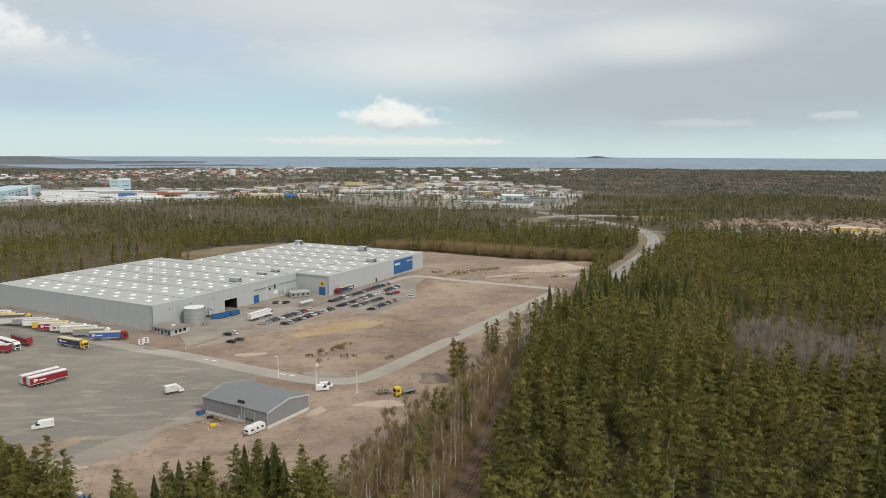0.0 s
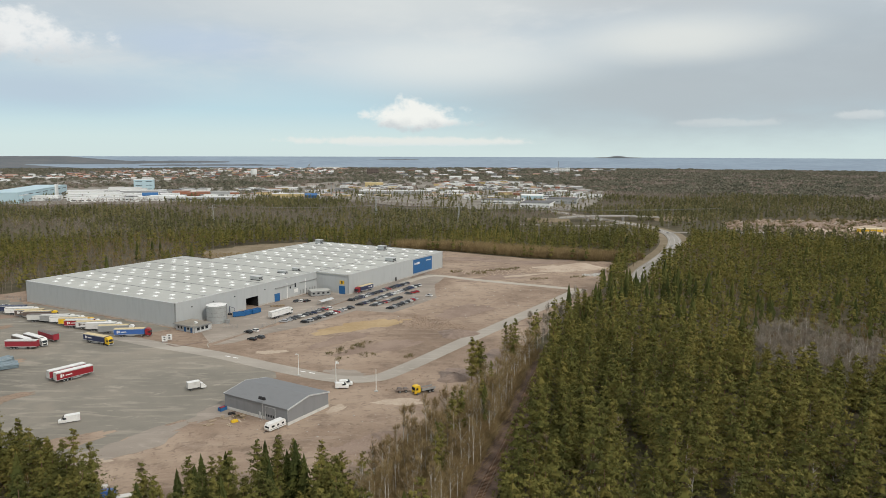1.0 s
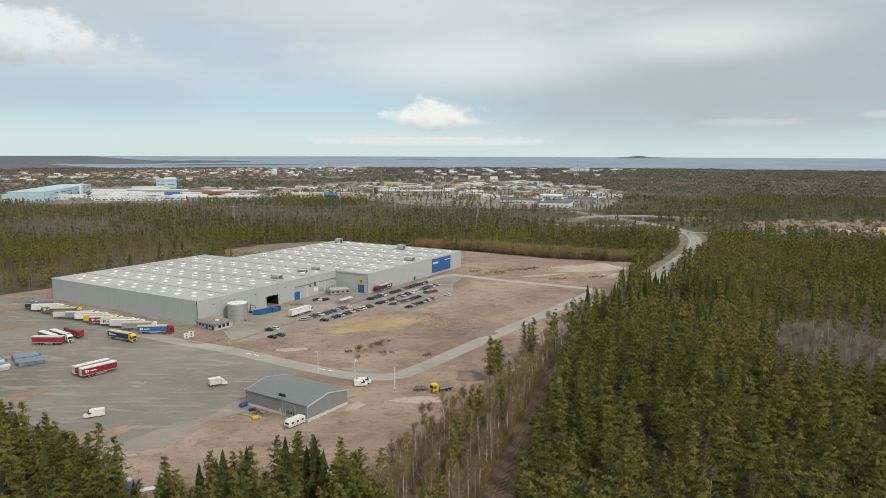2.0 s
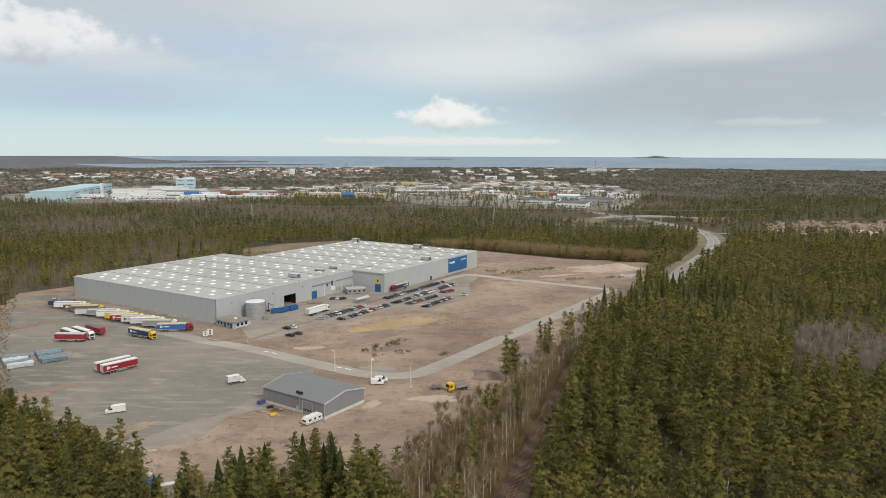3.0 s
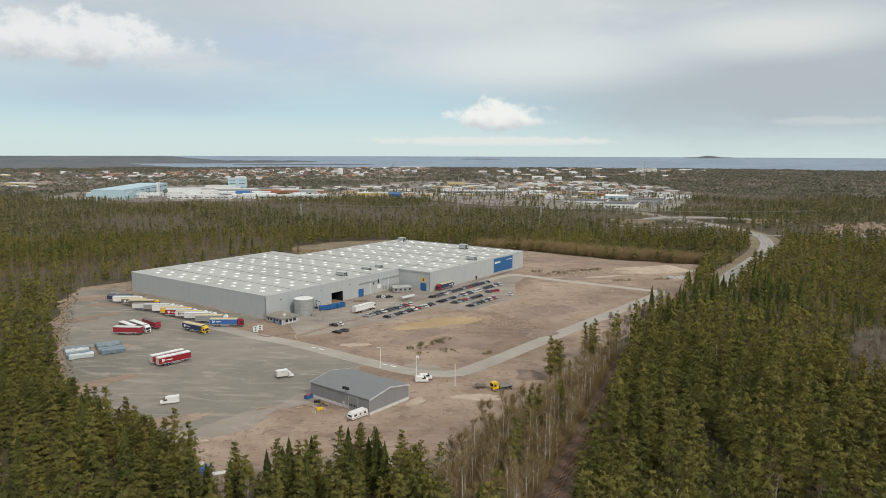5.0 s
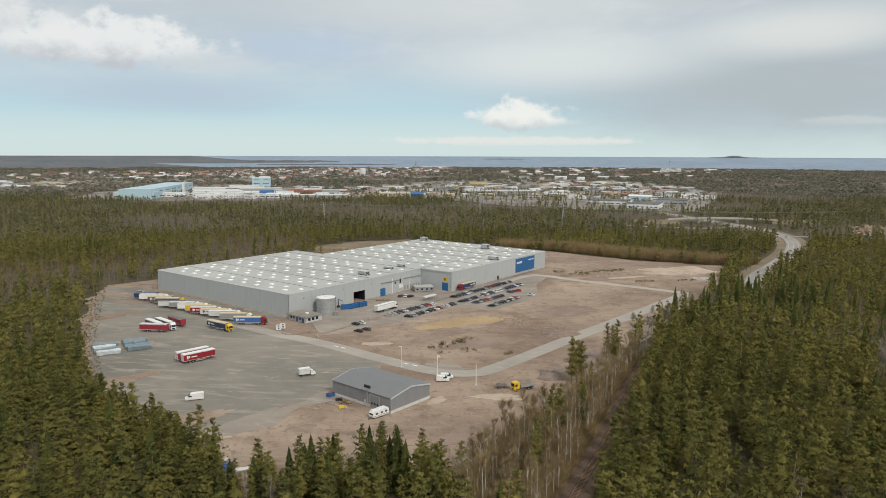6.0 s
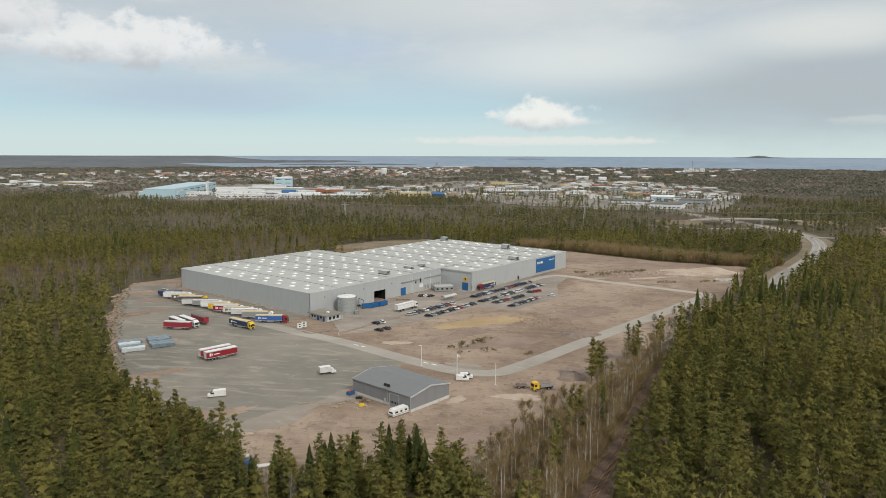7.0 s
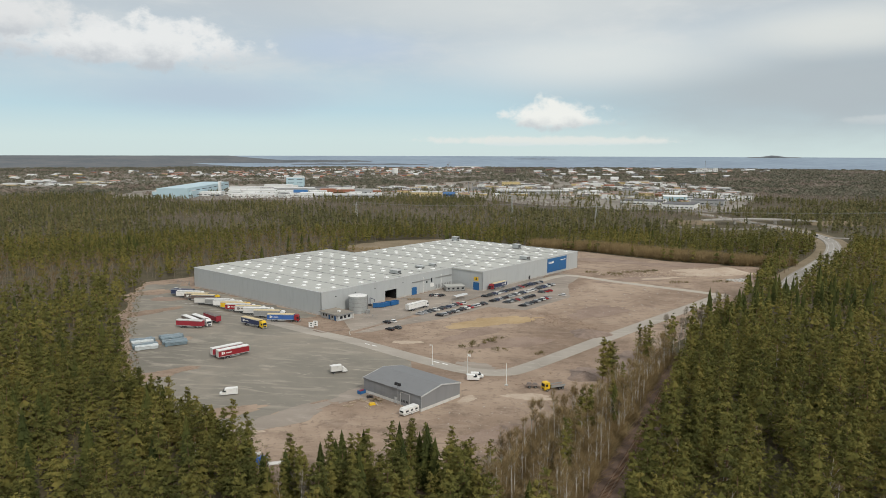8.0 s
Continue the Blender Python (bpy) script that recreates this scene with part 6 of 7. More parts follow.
def needles(centres, axis, size, rng, rough=0.36):
    """Small sprays of needles that lie over one another like shingles, facing outwards and up."""
    n = len(centres)
    out = centres - axis
    out[:, 2] = 0
    out /= np.maximum(np.linalg.norm(out, axis=1, keepdims=True), 0.05)
    up = np.array((0, 0, 1.0))
    face = out * 0.62 + up * 0.72 + rng.normal(0, rough, (n, 3))
    face /= np.linalg.norm(face, axis=1, keepdims=True)
    d = out * 0.8 + up * 0.35 + rng.normal(0, 0.45, (n, 3))
    d -= face * np.sum(d * face, axis=1, keepdims=True)
    d /= np.maximum(np.linalg.norm(d, axis=1, keepdims=True), 1e-3)
    side = np.cross(d, face)
    s = size * rng.uniform(0.6, 1.35, (n, 1))
    return np.stack([centres - side * s * 0.40 - d * s * 0.5, centres + side * s * 0.40 - d * s * 0.45, centres + d * s * 0.8], 1)


def pine(seed, h, radius, base, whorls, per, tuft, size, power=0.75, wood_n=5):
    """A pine: bare lower trunk and whorls of rising limbs that carry plumes of needles, in an uneven rounded cone."""
    rng = np.random.default_rng(seed)
    p = Plant()
    lean = rng.normal(0, 0.018, 2) * h
    at = lambda z: np.array((lean[0] * z / h, lean[1] * z / h, z))
    p.wood.append(stem(at(-0.3), at(h * 0.55), h * 0.012, h * 0.008, wood_n))
    p.wood.append(stem(at(h * 0.55), at(h * 0.95), h * 0.008, 0.03, max(3, wood_n - 1)))
    crown = h * (1 - base)
    for k in range(whorls):
        f = (k + rng.uniform(-0.25, 0.25)) / whorls
        f = min(max(f, 0.0), 0.96)
        wide = radius * (1 - f ** 1.15) ** power * (0.6 + 0.4 * min(1.0, f / 0.2))
        turn0 = rng.uniform(0, 6.28)
        for b in range(per):
            root = at(h * base + crown * min(0.97, max(0.0, f + rng.uniform(-0.7, 0.7) / whorls)))
            reach = wide * rng.uniform(0.6, 1.12) + 0.25
            a = turn0 + b * 2 * math.pi / per + rng.uniform(-0.45, 0.45)
            tip = root + np.array((math.cos(a) * reach, math.sin(a) * reach, reach * rng.uniform(0.08, 0.3) + crown * 0.03))
            if wood_n >= 5 and b % 2 == 0 and f < 0.5:
                p.wood.append(stem(root, tip, 0.06, 0.025, 3))
            t = 1 - rng.random((tuft, 1)) ** 1.5 * 0.72
            c = root + (tip - root) * t
            c += rng.normal(0, 1, (tuft, 3)) * (0.13 * reach + 0.12) * np.array((1, 1, 0.55)) * t
            p.leaf.append(needles(c, at(0.0), size, rng))
        if k % 2 == 0 and f < 0.8:
            root = at(h * base + crown * f)
            p.leaf.append(skirt(rng, root[0], root[1], root[2], wide * 0.62 + 0.1, crown / whorls * 0.9, 0.2, 7)[0])
    c = at(h * 0.97) + rng.normal(0, 1, (max(3, tuft // 2), 3)) * (0.22, 0.22, 0.35)
    p.leaf.append(needles(c, at(0.0), size, rng))
    return p


def far_clump(seed, h, radius, n, size):
    """The merged crowns of a group of distant trees."""
    rng = np.random.default_rng(seed)
    p = Plant()
    a = rng.uniform(0, 6.28, n)
    r = radius * np.sqrt(rng.random(n))
    z = h * (1 - 0.45 * (r / radius) ** 2) * rng.uniform(0.72, 1.05, n)
    c = np.stack([r * np.cos(a), r * np.sin(a), z], 1)
    p.wood.append(stem((0, 0, -0.3), (0, 0, h * 0.6), 0.3, 0.1, 3))
    p.leaf.append(needles(c, np.zeros(3), size, rng, 0.6))
    p.leaf.append(skirt(rng, 0, 0, h * 0.3, radius * 0.95, h * 0.45, 0.15, 8)[0])
    return p


def bare_tree(seed, h, spread, n_twig, twig, forks=9, trunk=0.011, wood_n=5):
    """A leafless birch or alder: pale stem, rising limbs and a haze of fine twigs."""
    rng = np.random.default_rng(seed)
    p = Plant()
    bend = rng.normal(0, 0.03, 2) * h
    mid = np.array((bend[0] * 0.3, bend[1] * 0.3, h * 0.5))
    top = np.array((bend[0], bend[1], h * 0.95))
    p.wood += [stem((0, 0, -0.3), mid, h * trunk, h * trunk * 0.65, wood_n), stem(mid, top, h * trunk * 0.65, 0.025, 4)]
    ends = []
    for k in range(forks):
        f = rng.uniform(0.3, 0.9)
        root = mid * (f / 0.5) if f < 0.5 else mid + (top - mid) * ((f - 0.5) / 0.5)
        a = rng.uniform(0, 2 * np.pi)
        reach = spread * (1.15 - f) * rng.uniform(0.7, 1.2)
        tip = root + np.array((math.cos(a) * reach, math.sin(a) * reach, reach * rng.uniform(1.0, 1.9)))
        p.wood.append(stem(root, tip, 0.045, 0.015, 3))
        ends.append((root, tip))
    ends.append((mid, top))
    pick = rng.integers(0, len(ends), n_twig)
    r0, r1 = np.array([e[0] for e in ends]), np.array([e[1] for e in ends])
    t = rng.uniform(0.3, 1.0, (n_twig, 1))
    c = r0[pick] + (r1[pick] - r0[pick]) * t
    d = rng.normal(0, 0.6, (n_twig, 3))
    d[:, 2] = np.abs(d[:, 2]) + 0.5
    d /= np.linalg.norm(d, axis=1, keepdims=True)
    ln = twig * rng.uniform(0.6, 1.5, (n_twig, 1))
    side = np.cross(d, rng.normal(0, 1, (n_twig, 3)))
    side /= np.linalg.norm(side, axis=1, keepdims=True)
    wd = 0.014 * twig + 0.016 if n_twig > 60 else 0.035 * twig + 0.02
    p.leaf.append(np.stack([c - side * wd, c + side * wd, c + d * ln], 1))
    return p


def brush(seed, h, spread, n, wide, lean=0.33):
    """A thicket of upright shoots."""
    rng = np.random.default_rng(seed)
    p = Plant()
    c = rng.normal(0, spread * 0.5, (n, 3))
    c[:, 2] = rng.uniform(-0.1, h * 0.45, n)
    d = rng.normal(0, lean, (n, 3))
    d[:, 2] = 1
    side = np.cross(d, rng.normal(0, 1, (n, 3)))
    side /= np.linalg.norm(side, axis=1, keepdims=True)
    ln = h * rng.uniform(0.35, 0.7, (n, 1))
    p.leaf.append(np.stack([c - side * wide, c + side * wide, c + d * ln], 1))
    return p


def tri_mesh(name, tris, index, materials):
    """A mesh from loose triangles, quickly."""
    me = bpy.data.meshes.new(name)
    n = len(tris)
    me.vertices.add(3 * n), me.loops.add(3 * n), me.polygons.add(n)
    me.vertices.foreach_set("co", tris.astype(np.float32).ravel())
    me.loops.foreach_set("vertex_index", np.arange(3 * n, dtype=np.int32))
    me.polygons.foreach_set("loop_start", np.arange(0, 3 * n, 3, dtype=np.int32))
    me.polygons.foreach_set("loop_total", np.full(n, 3, np.int32))
    for m in materials:
        me.materials.append(m)
    me.polygons.foreach_set("material_index", index.astype(np.int32))
    me.update(calc_edges=True)
    return me


def scatter(name, plants, x, y, z, size, turn, wood_mat, leaf_mat, label, category="trees"):
    """One joined stand of trees, each a turned and scaled copy of one of the shapes."""
    rng = np.random.default_rng(len(x) + 7)
    which = rng.integers(0, len(plants), len(x))
    tris, index = [], []
    for k, p in enumerate(plants):
        sel = np.nonzero(which == k)[0]
        if not len(sel):
            continue
        w, l = p.arrays(p.wood), p.arrays(p.leaf)
        base = np.concatenate([w, l])
        mat = np.concatenate([np.zeros(len(w)), np.ones(len(l))])
        ca, sa = np.cos(turn[sel]), np.sin(turn[sel])
        s = size[sel]
        bx, by, bz = base[None, :, :, 0], base[None, :, :, 1], base[None, :, :, 2]
        e = lambda q: q[:, None, None]
        out = np.stack([e(x[sel]) + e(s) * (bx * e(ca) - by * e(sa)), e(y[sel]) + e(s) * (bx * e(sa) + by * e(ca)), e(z[sel]) + e(s) * bz], -1)
        tris.append(out.reshape(-1, 3, 3))
        index.append(np.tile(mat, len(sel)))
    ob = new(name, tri_mesh(name, np.concatenate(tris), np.concatenate(index), [wood_mat, leaf_mat]))
    return tagged(ob, label, category, kind="stuff")


# clearings in the woods
GLADE = [(-200, 560), (-150, 572), (-120, 585), (-105, 625), (-140, 668), (-190, 640), (-215, 600)]
QUARRY = [(320, 800), (400, 715), (470, 690), (640, 690), (680, 760), (660, 900), (520, 925), (400, 910), (335, 870)]
JUNCTION = [(120, 790), (190, 790), (300, 730), (330, 790), (320, 1010), (170, 1010), (120, 860)]
TOWN_NEAR = [(-60, 1130), (40, 1060), (210, 1050), (250, 1180), (340, 1500), (330, 1900), (150, 2300), (-250, 2300), (-500, 1700), (-420, 1330), (-250, 1270)]
TOWN_LEFT = [(-880, 1090), (-640, 1130), (-460, 1180), (-350, 1235), (-360, 1330), (-520, 1700), (-800, 1800), (-1000, 1620), (-940, 1300)]
TOWN_FAR = [(-1500, 1250), (-1180, 1330), (-1100, 1700), (-850, 1900), (-560, 2000), (-300, 2400), (-150, 2900), (-500, 3850), (-1000, 3800), (-1700, 2800), (-2000, 1900)]
MAST_LINE = [(-420, 872), (-94, 880), (11, 867), (330, 850)]
for poly, top in ((TOWN_NEAR, 1.7), (TOWN_LEFT, 1.2), (TOWN_FAR, 4.6)):
    edge = ragged(poly, 40, 14.0, 31)
    if sum(x1 * y2 - x2 * y1 for (x1, y1), (x2, y2) in zip(edge, edge[1:] + edge[:1])) < 0:
        edge = edge[::-1]
    ob = new("town_ground", Shape().prism(edge, -3.0, top).mesh("town_ground", M["town"]))
    tagged(ob, "grey-brown streets and yards of the town", "ground", kind="structure")

flat_patch("glade_ground", GLADE, 0.05, M["grass"], "dry tan grass of a glade behind the warehouse", "ground", 8, 3, 17)


def stand(r0, r1, cell, seed, a0=-52, a1=42):
    """Jittered plan points between two distances, in the sector that the woods fill."""
    rng = np.random.default_rng(seed)
    n = int(math.radians(a1 - a0) * 0.5 * (r1 * r1 - r0 * r0) / (cell * cell))
    a = np.radians(rng.uniform(a0, a1, n * 2))
    r = np.sqrt(rng.uniform(r0 * r0, r1 * r1, n * 2))
    x, y = r * np.sin(a), r * np.cos(a)
    # keep one tree per cell
    key = np.floor(x / cell).astype(np.int64) * 100003 + np.floor(y / cell).astype(np.int64)
    _, first = np.unique(key, return_index=True)
    x, y = x[first], y[first]
    return x, y, rng


def open_ground(x, y):
    r = np.hypot(x, y)
    bad = inside(x, y, SITE) | inside(x, y, GLADE) | inside(x, y, QUARRY) | near_line(x, y, [tuple(p) for p in HIGHWAY], 8.5) | (y > 575) & near_line(x, y, [tuple(p) for p in HIGHWAY], 15) | near_line(x, y, [tuple(p) for p in RAIL], 4.6)
    bad |= inside(x, y, JUNCTION) & near_line(x, y, [(150, 825), (330, 770)], 26) | near_line(x, y, [(120, 885), (300, 916)], 11)
    bad |= near_line(x, y, MAST_LINE, 12) | inside(x, y, WILLOW)
    return bad


def wave(x, y, scale, seed):
    """Smooth plan noise from 0 to 1."""
    rng = np.random.default_rng(seed)
    total = np.zeros(x.shape)
    for k in range(9):
        a, ph, f = rng.uniform(0, 2 * np.pi), rng.uniform(0, 2 * np.pi), rng.uniform(0.5, 1.9) / scale
        total += np.sin((x * math.cos(a) + y * math.sin(a)) * f + ph)
    return 0.5 + total / 9.0


BIRCH_STRIP = [(-20, 140), (-2, 140), (10, 166), (20, 205), (30, 245), (44, 290), (36, 292), (22, 262), (5, 226), (-12, 198), (-20, 172)]
WILLOW = [(-52, 622), (0, 609), (64, 570), (118, 553), (142, 550), (160, 566), (122, 582), (70, 604), (10, 636), (-50, 646)]
PALE_GROVE = [(122, 262), (138, 238), (166, 246), (172, 268), (160, 298), (140, 304), (128, 286)]


def plant_woods():
    pines = [pine(10 + k, 14.5 + 1.0 * (k % 5), 3.9 + 0.4 * (k % 4), 0.12, 10, 5, 17, 0.5, 0.9) for k in range(10)]
    spruces = [spruce(30 + k, 13 + 1.0 * k, 2.7, 0.08, 15, 13, 200, 0.5, 0.8) for k in range(5)]
    bare = [bare_tree(50 + k, 11 + k, 3.0, 300, 1.25, 12) for k in range(5)]
    pines_m = [pine(110 + k, 13.5 + 0.9 * (k % 5), 3.7 + 0.35 * (k % 3), 0.2, 6, 4, 4, 1.05, 0.85, wood_n=3) for k in range(8)]
    spruces_m = [spruce(130 + k, 13 + 1.0 * k, 2.9, 0.10, 7, 8, 16, 0.8, 0.7, wood_n=3) for k in range(5)]
    bare_m = [bare_tree(150 + k, 11 + k, 3.2, 90, 1.9, 4, wood_n=3) for k in range(4)]
    pines_f = [pine(210 + k, 13 + k % 4, 3.7, 0.25, 3, 4, 2, 2.3, wood_n=3) for k in range(7)] + [spruce(220, 14, 3.0, 0.1, 4, 6, 0, 1, 0.75, wood_n=3)]
    bare_f = [bare_tree(250 + k, 11 + k, 4.0, 30, 3.2, 2, wood_n=3) for k in range(3)]
    pines_x = [far_clump(310 + k, 11 + k % 3, 12.0, 22, 6.0) for k in range(5)]
    bare_x = [far_clump(350 + k, 9 + k, 11.0, 18, 5.2) for k in range(3)]
    kinds = ((0, "near_woods", 105, 310, 5.9, pines, spruces, bare), (1, "middle_woods", 310, 720, 6.2, pines_m, spruces_m, bare_m), (2, "far_woods", 720, 1500, 8.3, pines_f, pines_f, bare_f), (3, "farthest_woods", 1500, 3850, 21.0, pines_x, pines_x, bare_x))
    for lod, name, r0, r1, cell, ps, ss, bs in kinds:
        x, y, rng = stand(r0, r1, cell, 40 + lod)
        keep = ~open_ground(x, y)
        if lod >= 2:
            town = inside(x, y, TOWN_NEAR) | inside(x, y, TOWN_LEFT)
            keep &= ~(town & (rng.random(x.shape) < 0.76)) & ~(inside(x, y, TOWN_FAR) & (rng.random(x.shape) < 0.35))
            keep &= np.hypot(x, y) < np.array([shore(math.atan2(a, b)) for a, b in zip(x, y)]) - 15
        keep &= ~inside(x, y, BIRCH_STRIP)
        x, y = x[keep], y[keep]
        n = len(x)
        z = np.array([ground_height(r) for r in np.hypot(x, y)])
        size = rng.uniform(0.8, 1.14, n) * (0.93 + 0.25 * (wave(x, y, 60, 5) - 0.5))
        turn = rng.uniform(0, 2 * np.pi, n)
        # more spruces at near right; their dark crowns also stand in for cloud shade
        mixed = wave(x, y, 45, 11) + rng.normal(0, 0.16, n) + 0.30 * np.clip((x - 60) / 90, 0, 1) * (y < 320)
        leafless = wave(x, y, 70, 23) + rng.normal(0, 0.13, n)
        grove = inside(x, y, PALE_GROVE)
        is_bare = grove | (leafless > 0.84) | (rng.random(n) < 0.05 + 0.10 * ((x > 25) & (y < 200)))
        is_bare |= (lod == 1) & (x < 0) & ((leafless > 0.76) | (rng.random(n) < 0.10))
        if lod >= 2:
            is_bare |= leafless > 0.66
        is_spruce = ~is_bare & (mixed > (0.95 if lod == 1 else 0.82))
        is_pine = ~is_bare & ~is_spruce
        if lod >= 2:
            size *= 0.76 if lod == 2 else 0.72
        # from the far woods outwards the needle colours carry the painted haze
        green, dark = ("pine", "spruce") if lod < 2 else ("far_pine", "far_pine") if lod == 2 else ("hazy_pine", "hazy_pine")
        for sel, ps_, wood, leaf, nm, lab in ((is_pine, ps, "bark", green, "pine", "dense stand of olive-green pines"), (is_spruce, ss, "bark", dark, "spruce", "dark green spruces among the pines")):
            if sel.sum():
                scatter(nm + "_" + name, ps_, x[sel], y[sel], z[sel], size[sel], turn[sel], M[wood], M[leaf], lab)
        warm = rng.random(n) < 0.5
        # far_bare: twigs with the haze of distance in their colour
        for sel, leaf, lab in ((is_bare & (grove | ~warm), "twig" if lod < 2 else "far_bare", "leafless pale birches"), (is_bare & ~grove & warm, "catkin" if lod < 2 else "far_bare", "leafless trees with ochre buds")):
            if sel.sum():
                scatter("bare_" + name, bs, x[sel], y[sel], z[sel], size[sel], turn[sel], M["birch_bark" if lod == 0 else "grey_bark"], M[leaf], lab)


def fill(poly, cell, seed):
    """Jittered plan points inside an outline."""
    rng = np.random.default_rng(seed)
    xs, ys = [p[0] for p in poly], [p[1] for p in poly]
    gx, gy = np.meshgrid(np.arange(min(xs), max(xs), cell), np.arange(min(ys), max(ys), cell))
    x, y = gx.ravel() + rng.uniform(-cell, cell, gx.size) * 0.6, gy.ravel() + rng.uniform(-cell, cell, gx.size) * 0.6
    ok = inside(x, y, poly)
    return x[ok], y[ok], rng


def thicket(name, poly, cell, shapes, wood, leaf, label, seed, lo=0.7, hi=1.2, avoid=True):
    x, y, rng = fill(poly, cell, seed)
    if avoid:
        ok = ~near_line(x, y, [tuple(p) for p in RAIL], 4.4) & ~near_line(x, y, [tuple(p) for p in HIGHWAY], 9) & ~near_line(x, y, [tuple(p) for p in ROAD_FRONT], 6)
        x, y = x[ok], y[ok]
    n = len(x)
    scatter(name, shapes, x, y, np.zeros(n), rng.uniform(lo, hi, n), rng.uniform(0, 6.28, n), M[wood], M[leaf], label, "scrub")


plant_woods()
birches = [bare_tree(400 + k, 9.5 + 0.9 * (k % 6), 2.3, 420, 1.2, 13, 0.0105) for k in range(9)]
thicket("birch_strip", BIRCH_STRIP, 3.4, birches, "birch_bark", "willow", "dense strip of leafless pale birches beside the railway", 3, 0.55, 1.25)
thicket("birch_underwood", BIRCH_STRIP, 1.7, [brush(420 + k, 4.4, 1.9, 80, 0.05, 0.75) for k in range(4)], "bark", "willow", "brown underwood beneath the birches", 4, 0.35, 1.4)
thicket("edge_birches", [(30, 300), (42, 304), (72, 372), (106, 430), (98, 430), (64, 372)], 5.0, birches, "birch_bark", "pale_twig", "leafless birches along the edge of the woods", 6)
thicket("pale_birch_grove", PALE_GROVE, 3.5, birches, "birch_bark", "pale_twig", "pale grey grove of leafless birches", 13, 0.9, 1.3)
thicket("willow_scrub", WILLOW, 1.9, [brush(430 + k, 7.2, 2.0, 52, 0.11) for k in range(5)], "bark", "willow", "band of ochre-brown willow scrub behind the site", 5, 0.7, 1.2)
GLADE_EDGE = [(-205, 560), (-195, 556), (-150, 570), (-118, 582), (-112, 590), (-160, 590), (-205, 590)]
thicket("glade_scrub", GLADE_EDGE, 3.4, [brush(440 + k, 2.2, 1.6, 50, 0.06) for k in range(3)], "bark", "willow", "dry scrub in the glade behind the warehouse", 8, 0.4, 1.0)
low = [brush(450 + k, 1.7, 1.2, 46, 0.045) for k in range(4)]
for k, (x, y, r) in enumerate(((-48, 291, 6), (-42, 298, 6), (-39, 304, 5), (-44, 282, 4), (-33, 288, 5), (-18, 283, 4), (20, 494, 9), (44, 512, 9), (32, 505, 6), (6, 500, 6), (-68, 216, 2), (60, 470, 6), (90, 480, 6))):
    thicket("low_scrub", blob(x, y, r, r * 0.55, 30, k), 2.3, low, "bark", "scrub", "patch of low green-brown scrub on the gravel", 30 + k, 0.45, 1.25, False)
thicket("site_edge_scrub", [(-140, 184), (-118, 172), (-87, 156), (-73, 141), (-50, 147), (-22, 163), (-4, 188), (-8, 192), (-26, 168), (-52, 152), (-72, 148), (-86, 163), (-117, 179), (-138, 191)], 1.8, low, "bark", "willow", "dry scrub along the edge of the woods", 50, 0.6, 1.5, False)
thicket("yard_edge_scrub", [(-290, 398), (-258, 343), (-206, 268), (-166, 218), (-162, 222), (-200, 270), (-250, 345), (-282, 396)], 2.4, low, "bark", "scrub", "dry scrub along the yard's edge", 51, 0.25, 0.7, False)


# stones and rubble
def stones(name, poly, cell, lo, hi, mat, label, seed):
    x, y, rng = fill(poly, cell, seed)
    rocks = []
    for k in range(4):
        r = np.random.default_rng(seed * 10 + k)
        p = Plant()
        a = np.arange(6) * np.pi / 3
        ring = np.stack([np.cos(a), np.sin(a), np.zeros(6)], 1) * r.uniform(0.7, 1.2, (6, 1))
        up = ring * 0.62 + (0, 0, 0.6) + r.normal(0, 0.08, (6, 3))
        nx = np.roll(np.arange(6), -1)
        top = np.array((0, 0, 0.8))
        p.leaf.append(np.concatenate([np.stack([ring, ring[nx], up[nx]], 1), np.stack([ring, up[nx], up], 1), np.stack([up, up[nx], np.tile(top, (6, 1))], 1)]))
        rocks.append(p)
    n = len(x)
    scatter(name, rocks, x, y, np.full(n, 0.02), rng.uniform(lo, hi, n) ** 1.5, rng.uniform(0, 6.28, n), M["concrete"], M[mat], label, "stones")


stones("rubble", blob(-8, 342, 26, 11, 140, 5), 1.2, 0.15, 0.75, "dirt", "pale stone rubble strewn over the gravel", 3)
stones("boulders", blob(102, 488, 9, 4, 20, 6), 2.0, 0.6, 1.4, "concrete", "heap of pale boulders at the site's edge", 4)
stones("roadside_stones", [(-24, 243), (-20, 242), (-6, 262), (-12, 262)], 2.0, 0.2, 0.75, "dirt", "row of boulders beside the road", 5)
stones("fence_stones", [(-38, 250), (-37, 252), (-24, 245), (-25, 243)], 2.4, 0.2, 0.5, "dirt", "row of stones along the road edge", 6)
stones("yard_edge_boulders", [(-292, 400), (-262, 346), (-208, 270), (-168, 220), (-164, 224), (-204, 274), (-258, 350), (-284, 400)], 6.5, 0.3, 0.8, "dirt_dark", "reddish boulders along the yard's edge", 7)
stones("site_stones", blob(10, 400, 60, 46, 60, 12), 6.0, 0.08, 0.5, "concrete", "loose stones strewn over the site", 21)
stones("shed_stones", blob(-30, 205, 34, 22, -20, 14), 4.5, 0.08, 0.42, "concrete", "loose stones strewn beside the shed", 22)
stones("spoil_stones", blob(70, 512, 52, 22, 20, 8), 2.2, 0.15, 0.8, "pale_sand", "stones strewn over sandy spoil", 9)
stones("quarry_rubble", QUARRY, 7.0, 0.6, 2.4, "dirt", "broken rock over the quarry floor", 10)
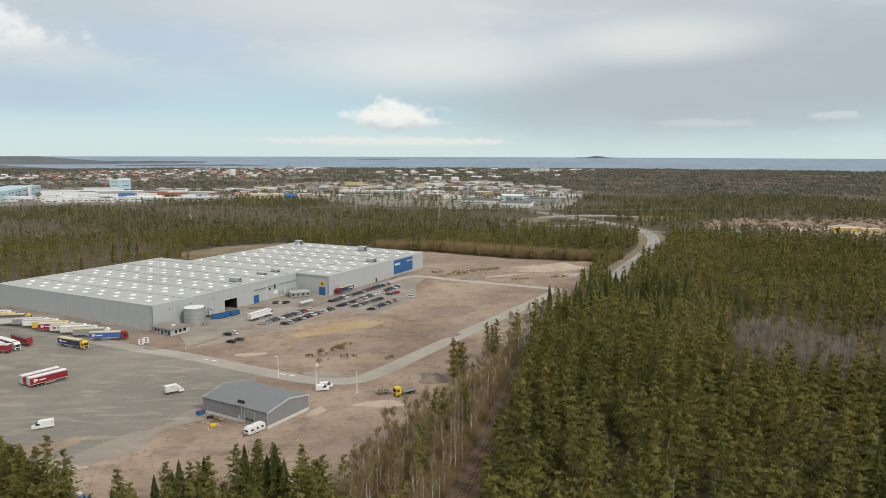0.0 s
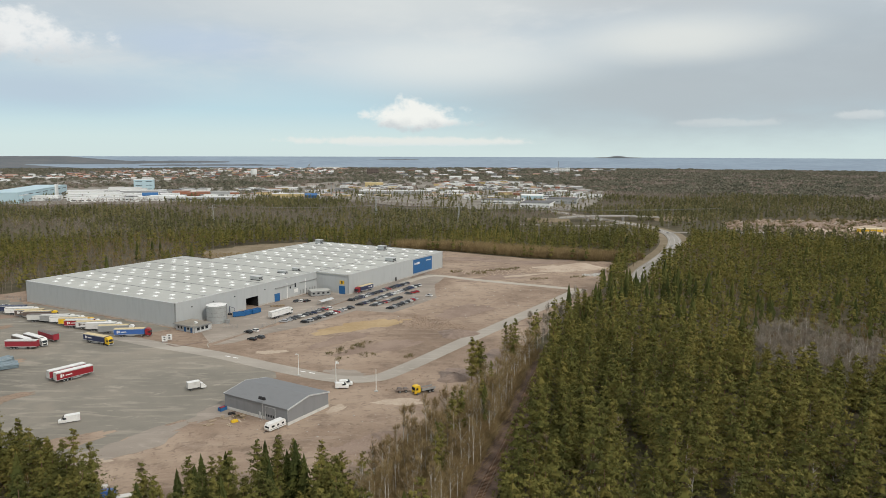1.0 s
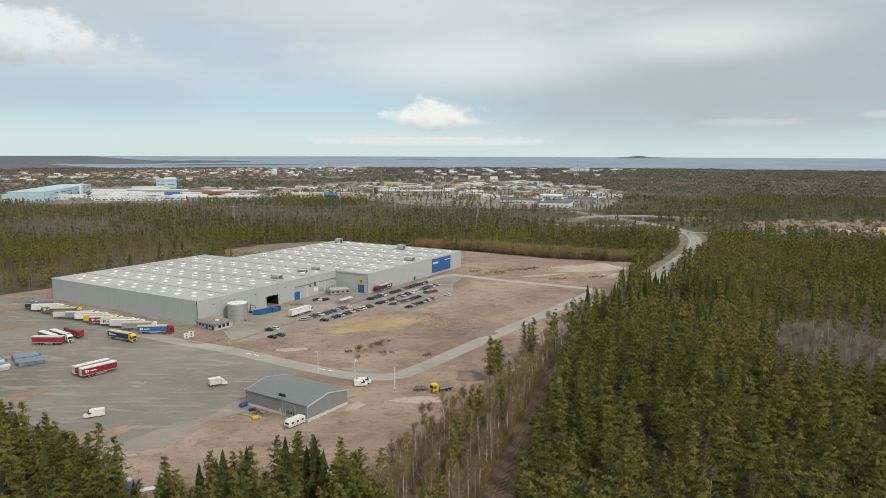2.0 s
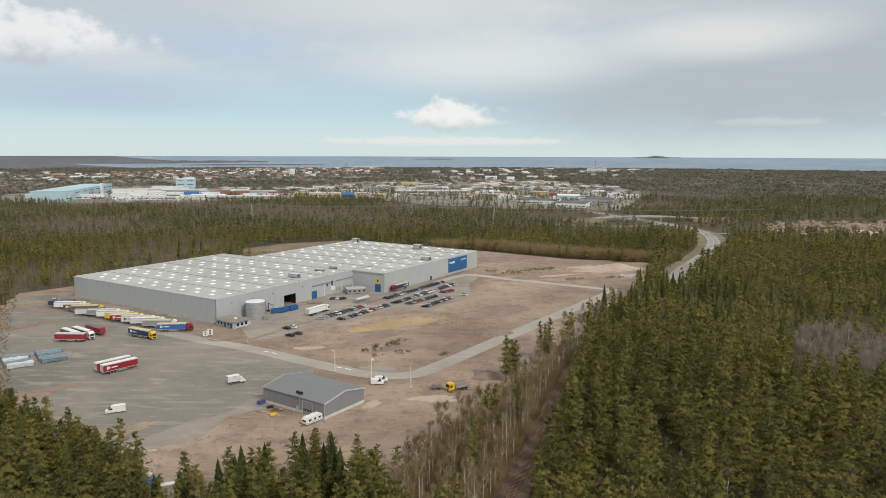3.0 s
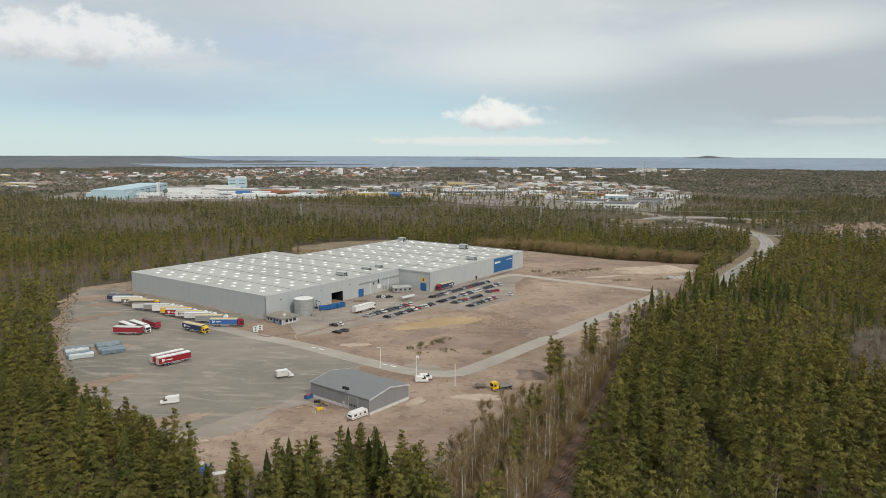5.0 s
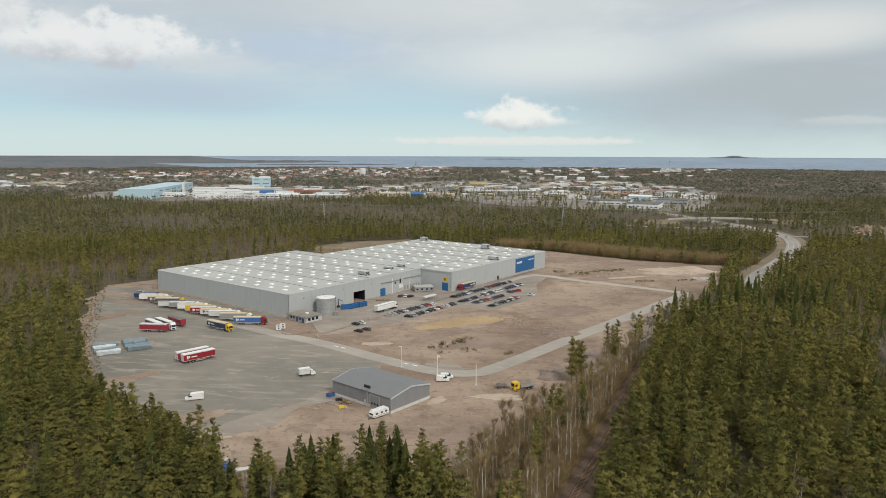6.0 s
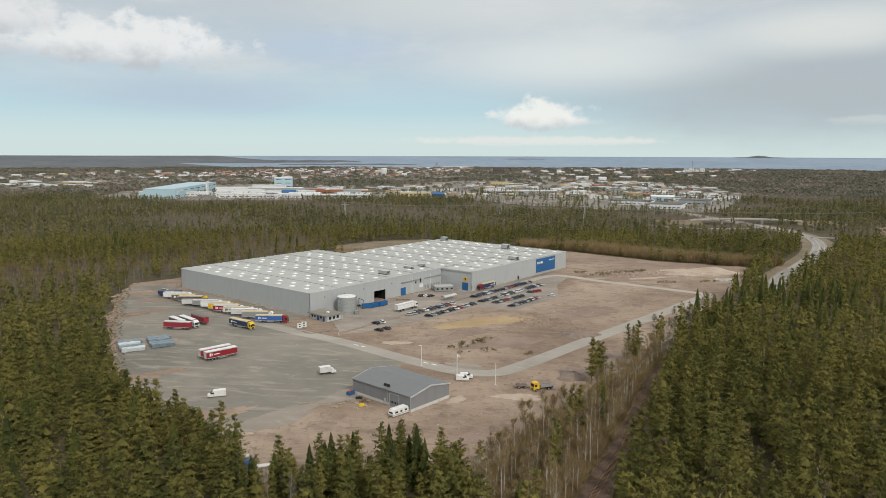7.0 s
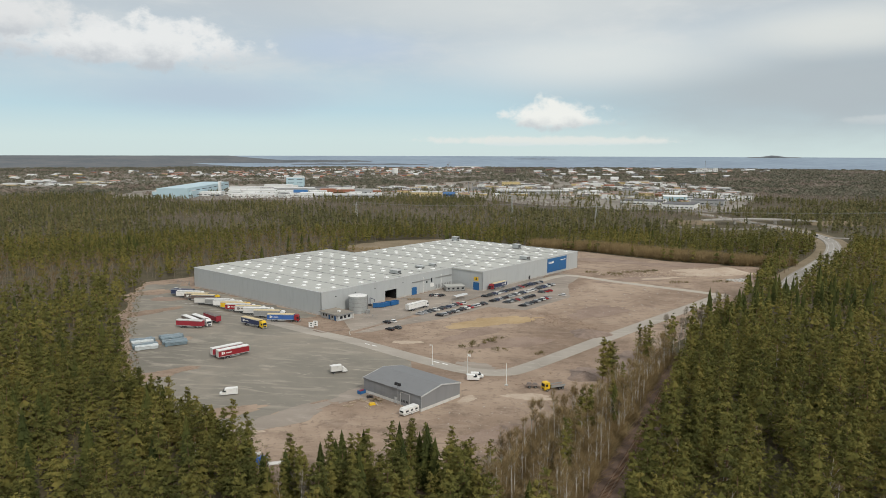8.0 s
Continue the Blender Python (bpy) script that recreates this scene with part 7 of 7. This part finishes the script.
thicket("quarry_scrub", QUARRY, 13.0, [brush(460 + k, 4.0, 3.0, 50, 0.2) for k in range(3)], "bark", "scrub", "scrub creeping over the quarry spoil", 61, 0.5, 1.4, False)


# single trees that stand nearest
def single_trees():
    """Trees close enough to tell apart, each with its trunk and crown."""
    specs = [("pine_tree", "bark", "pine", "olive-green pine with bare lower trunk", [pine(500 + k, 14.5 + k % 4, 3.0 + 0.3 * (k % 3), 0.2, 12, 5, 26, 0.36, 0.9) for k in range(7)]),
             ("spruce_tree", "bark", "spruce", "dark green conical spruce", [spruce(520 + k, 13 + 1.5 * k, 2.5, 0.07, 19, 15, 520, 0.32, 0.8) for k in range(3)]),
             ("birch_tree", "birch_bark", "pale_twig", "leafless pale birch at the clearing", [bare_tree(540 + k, 12 + k, 2.2, 320, 1.1, 12) for k in range(3)])]
    meshes = []
    for name, wood, leaf, lab, shapes in specs:
        meshes.append([(tri_mesh("trunk", p.arrays(p.wood), np.zeros(sum(len(w) for w in p.wood)), [M[wood]]), tri_mesh("crown", p.arrays(p.leaf), np.zeros(sum(len(w) for w in p.leaf)), [M[leaf]])) for p in shapes])
    return specs, meshes


SPECS, TREE_MESHES = single_trees()
rng_tree = random.Random(12)


def plant_single(x, y, kind, size):
    name, _, _, lab, _ = SPECS[kind]
    trunk, crown = rng_tree.choice(TREE_MESHES[kind])
    ob = thing(name, pose(x, y, 0, 0, 0, rng_tree.uniform(0, 360)) @ Matrix.Scale(size, 4), lab, "tree", name.replace("_", " ") + "s along the clearing")
    part("trunk", trunk, None, ob)
    part("crown", crown, None, ob)


for (x0, y0), (x1, y1), n, wide, mix in (((-6, 176), (24, 250), 9, 9, 0.1), ((-152, 196), (-118, 176), 26, 9, 0.06), ((-118, 176), (-88, 158), 26, 9, 0.06), ((-88, 150), (-52, 140), 26, 10, 0.15), ((-56, 140), (-28, 146), 22, 8, 0.25),
                                        ((22, 283), (28, 279), 5, 2, 0.0), ((7, 252), (13, 250), 5, 2, 0.0), ((-72, 151), (-50, 160), 12, 7, 0.15), ((-52, 168), (-20, 160), 20, 9, 0.3), ((37, 262), (74, 366), 30, 8, 0.1), ((16, 160), (34, 240), 30, 7, 0.1)):
    for k in range(n):
        f = rng_tree.random()
        x, y = x0 + (x1 - x0) * f + rng_tree.uniform(-wide, wide) * 0.5, y0 + (y1 - y0) * f - rng_tree.uniform(0, wide)
        if (x0, y0) in ((34, 262), (16, 160)):
            x, y = x0 + (x1 - x0) * f + 6 + rng_tree.uniform(0, wide), y0 + (y1 - y0) * f
        kind = 1 if rng_tree.random() < mix else 2 if rng_tree.random() < 0.08 else 0
        plant_single(x, y, kind, rng_tree.uniform(0.7, 1.12))
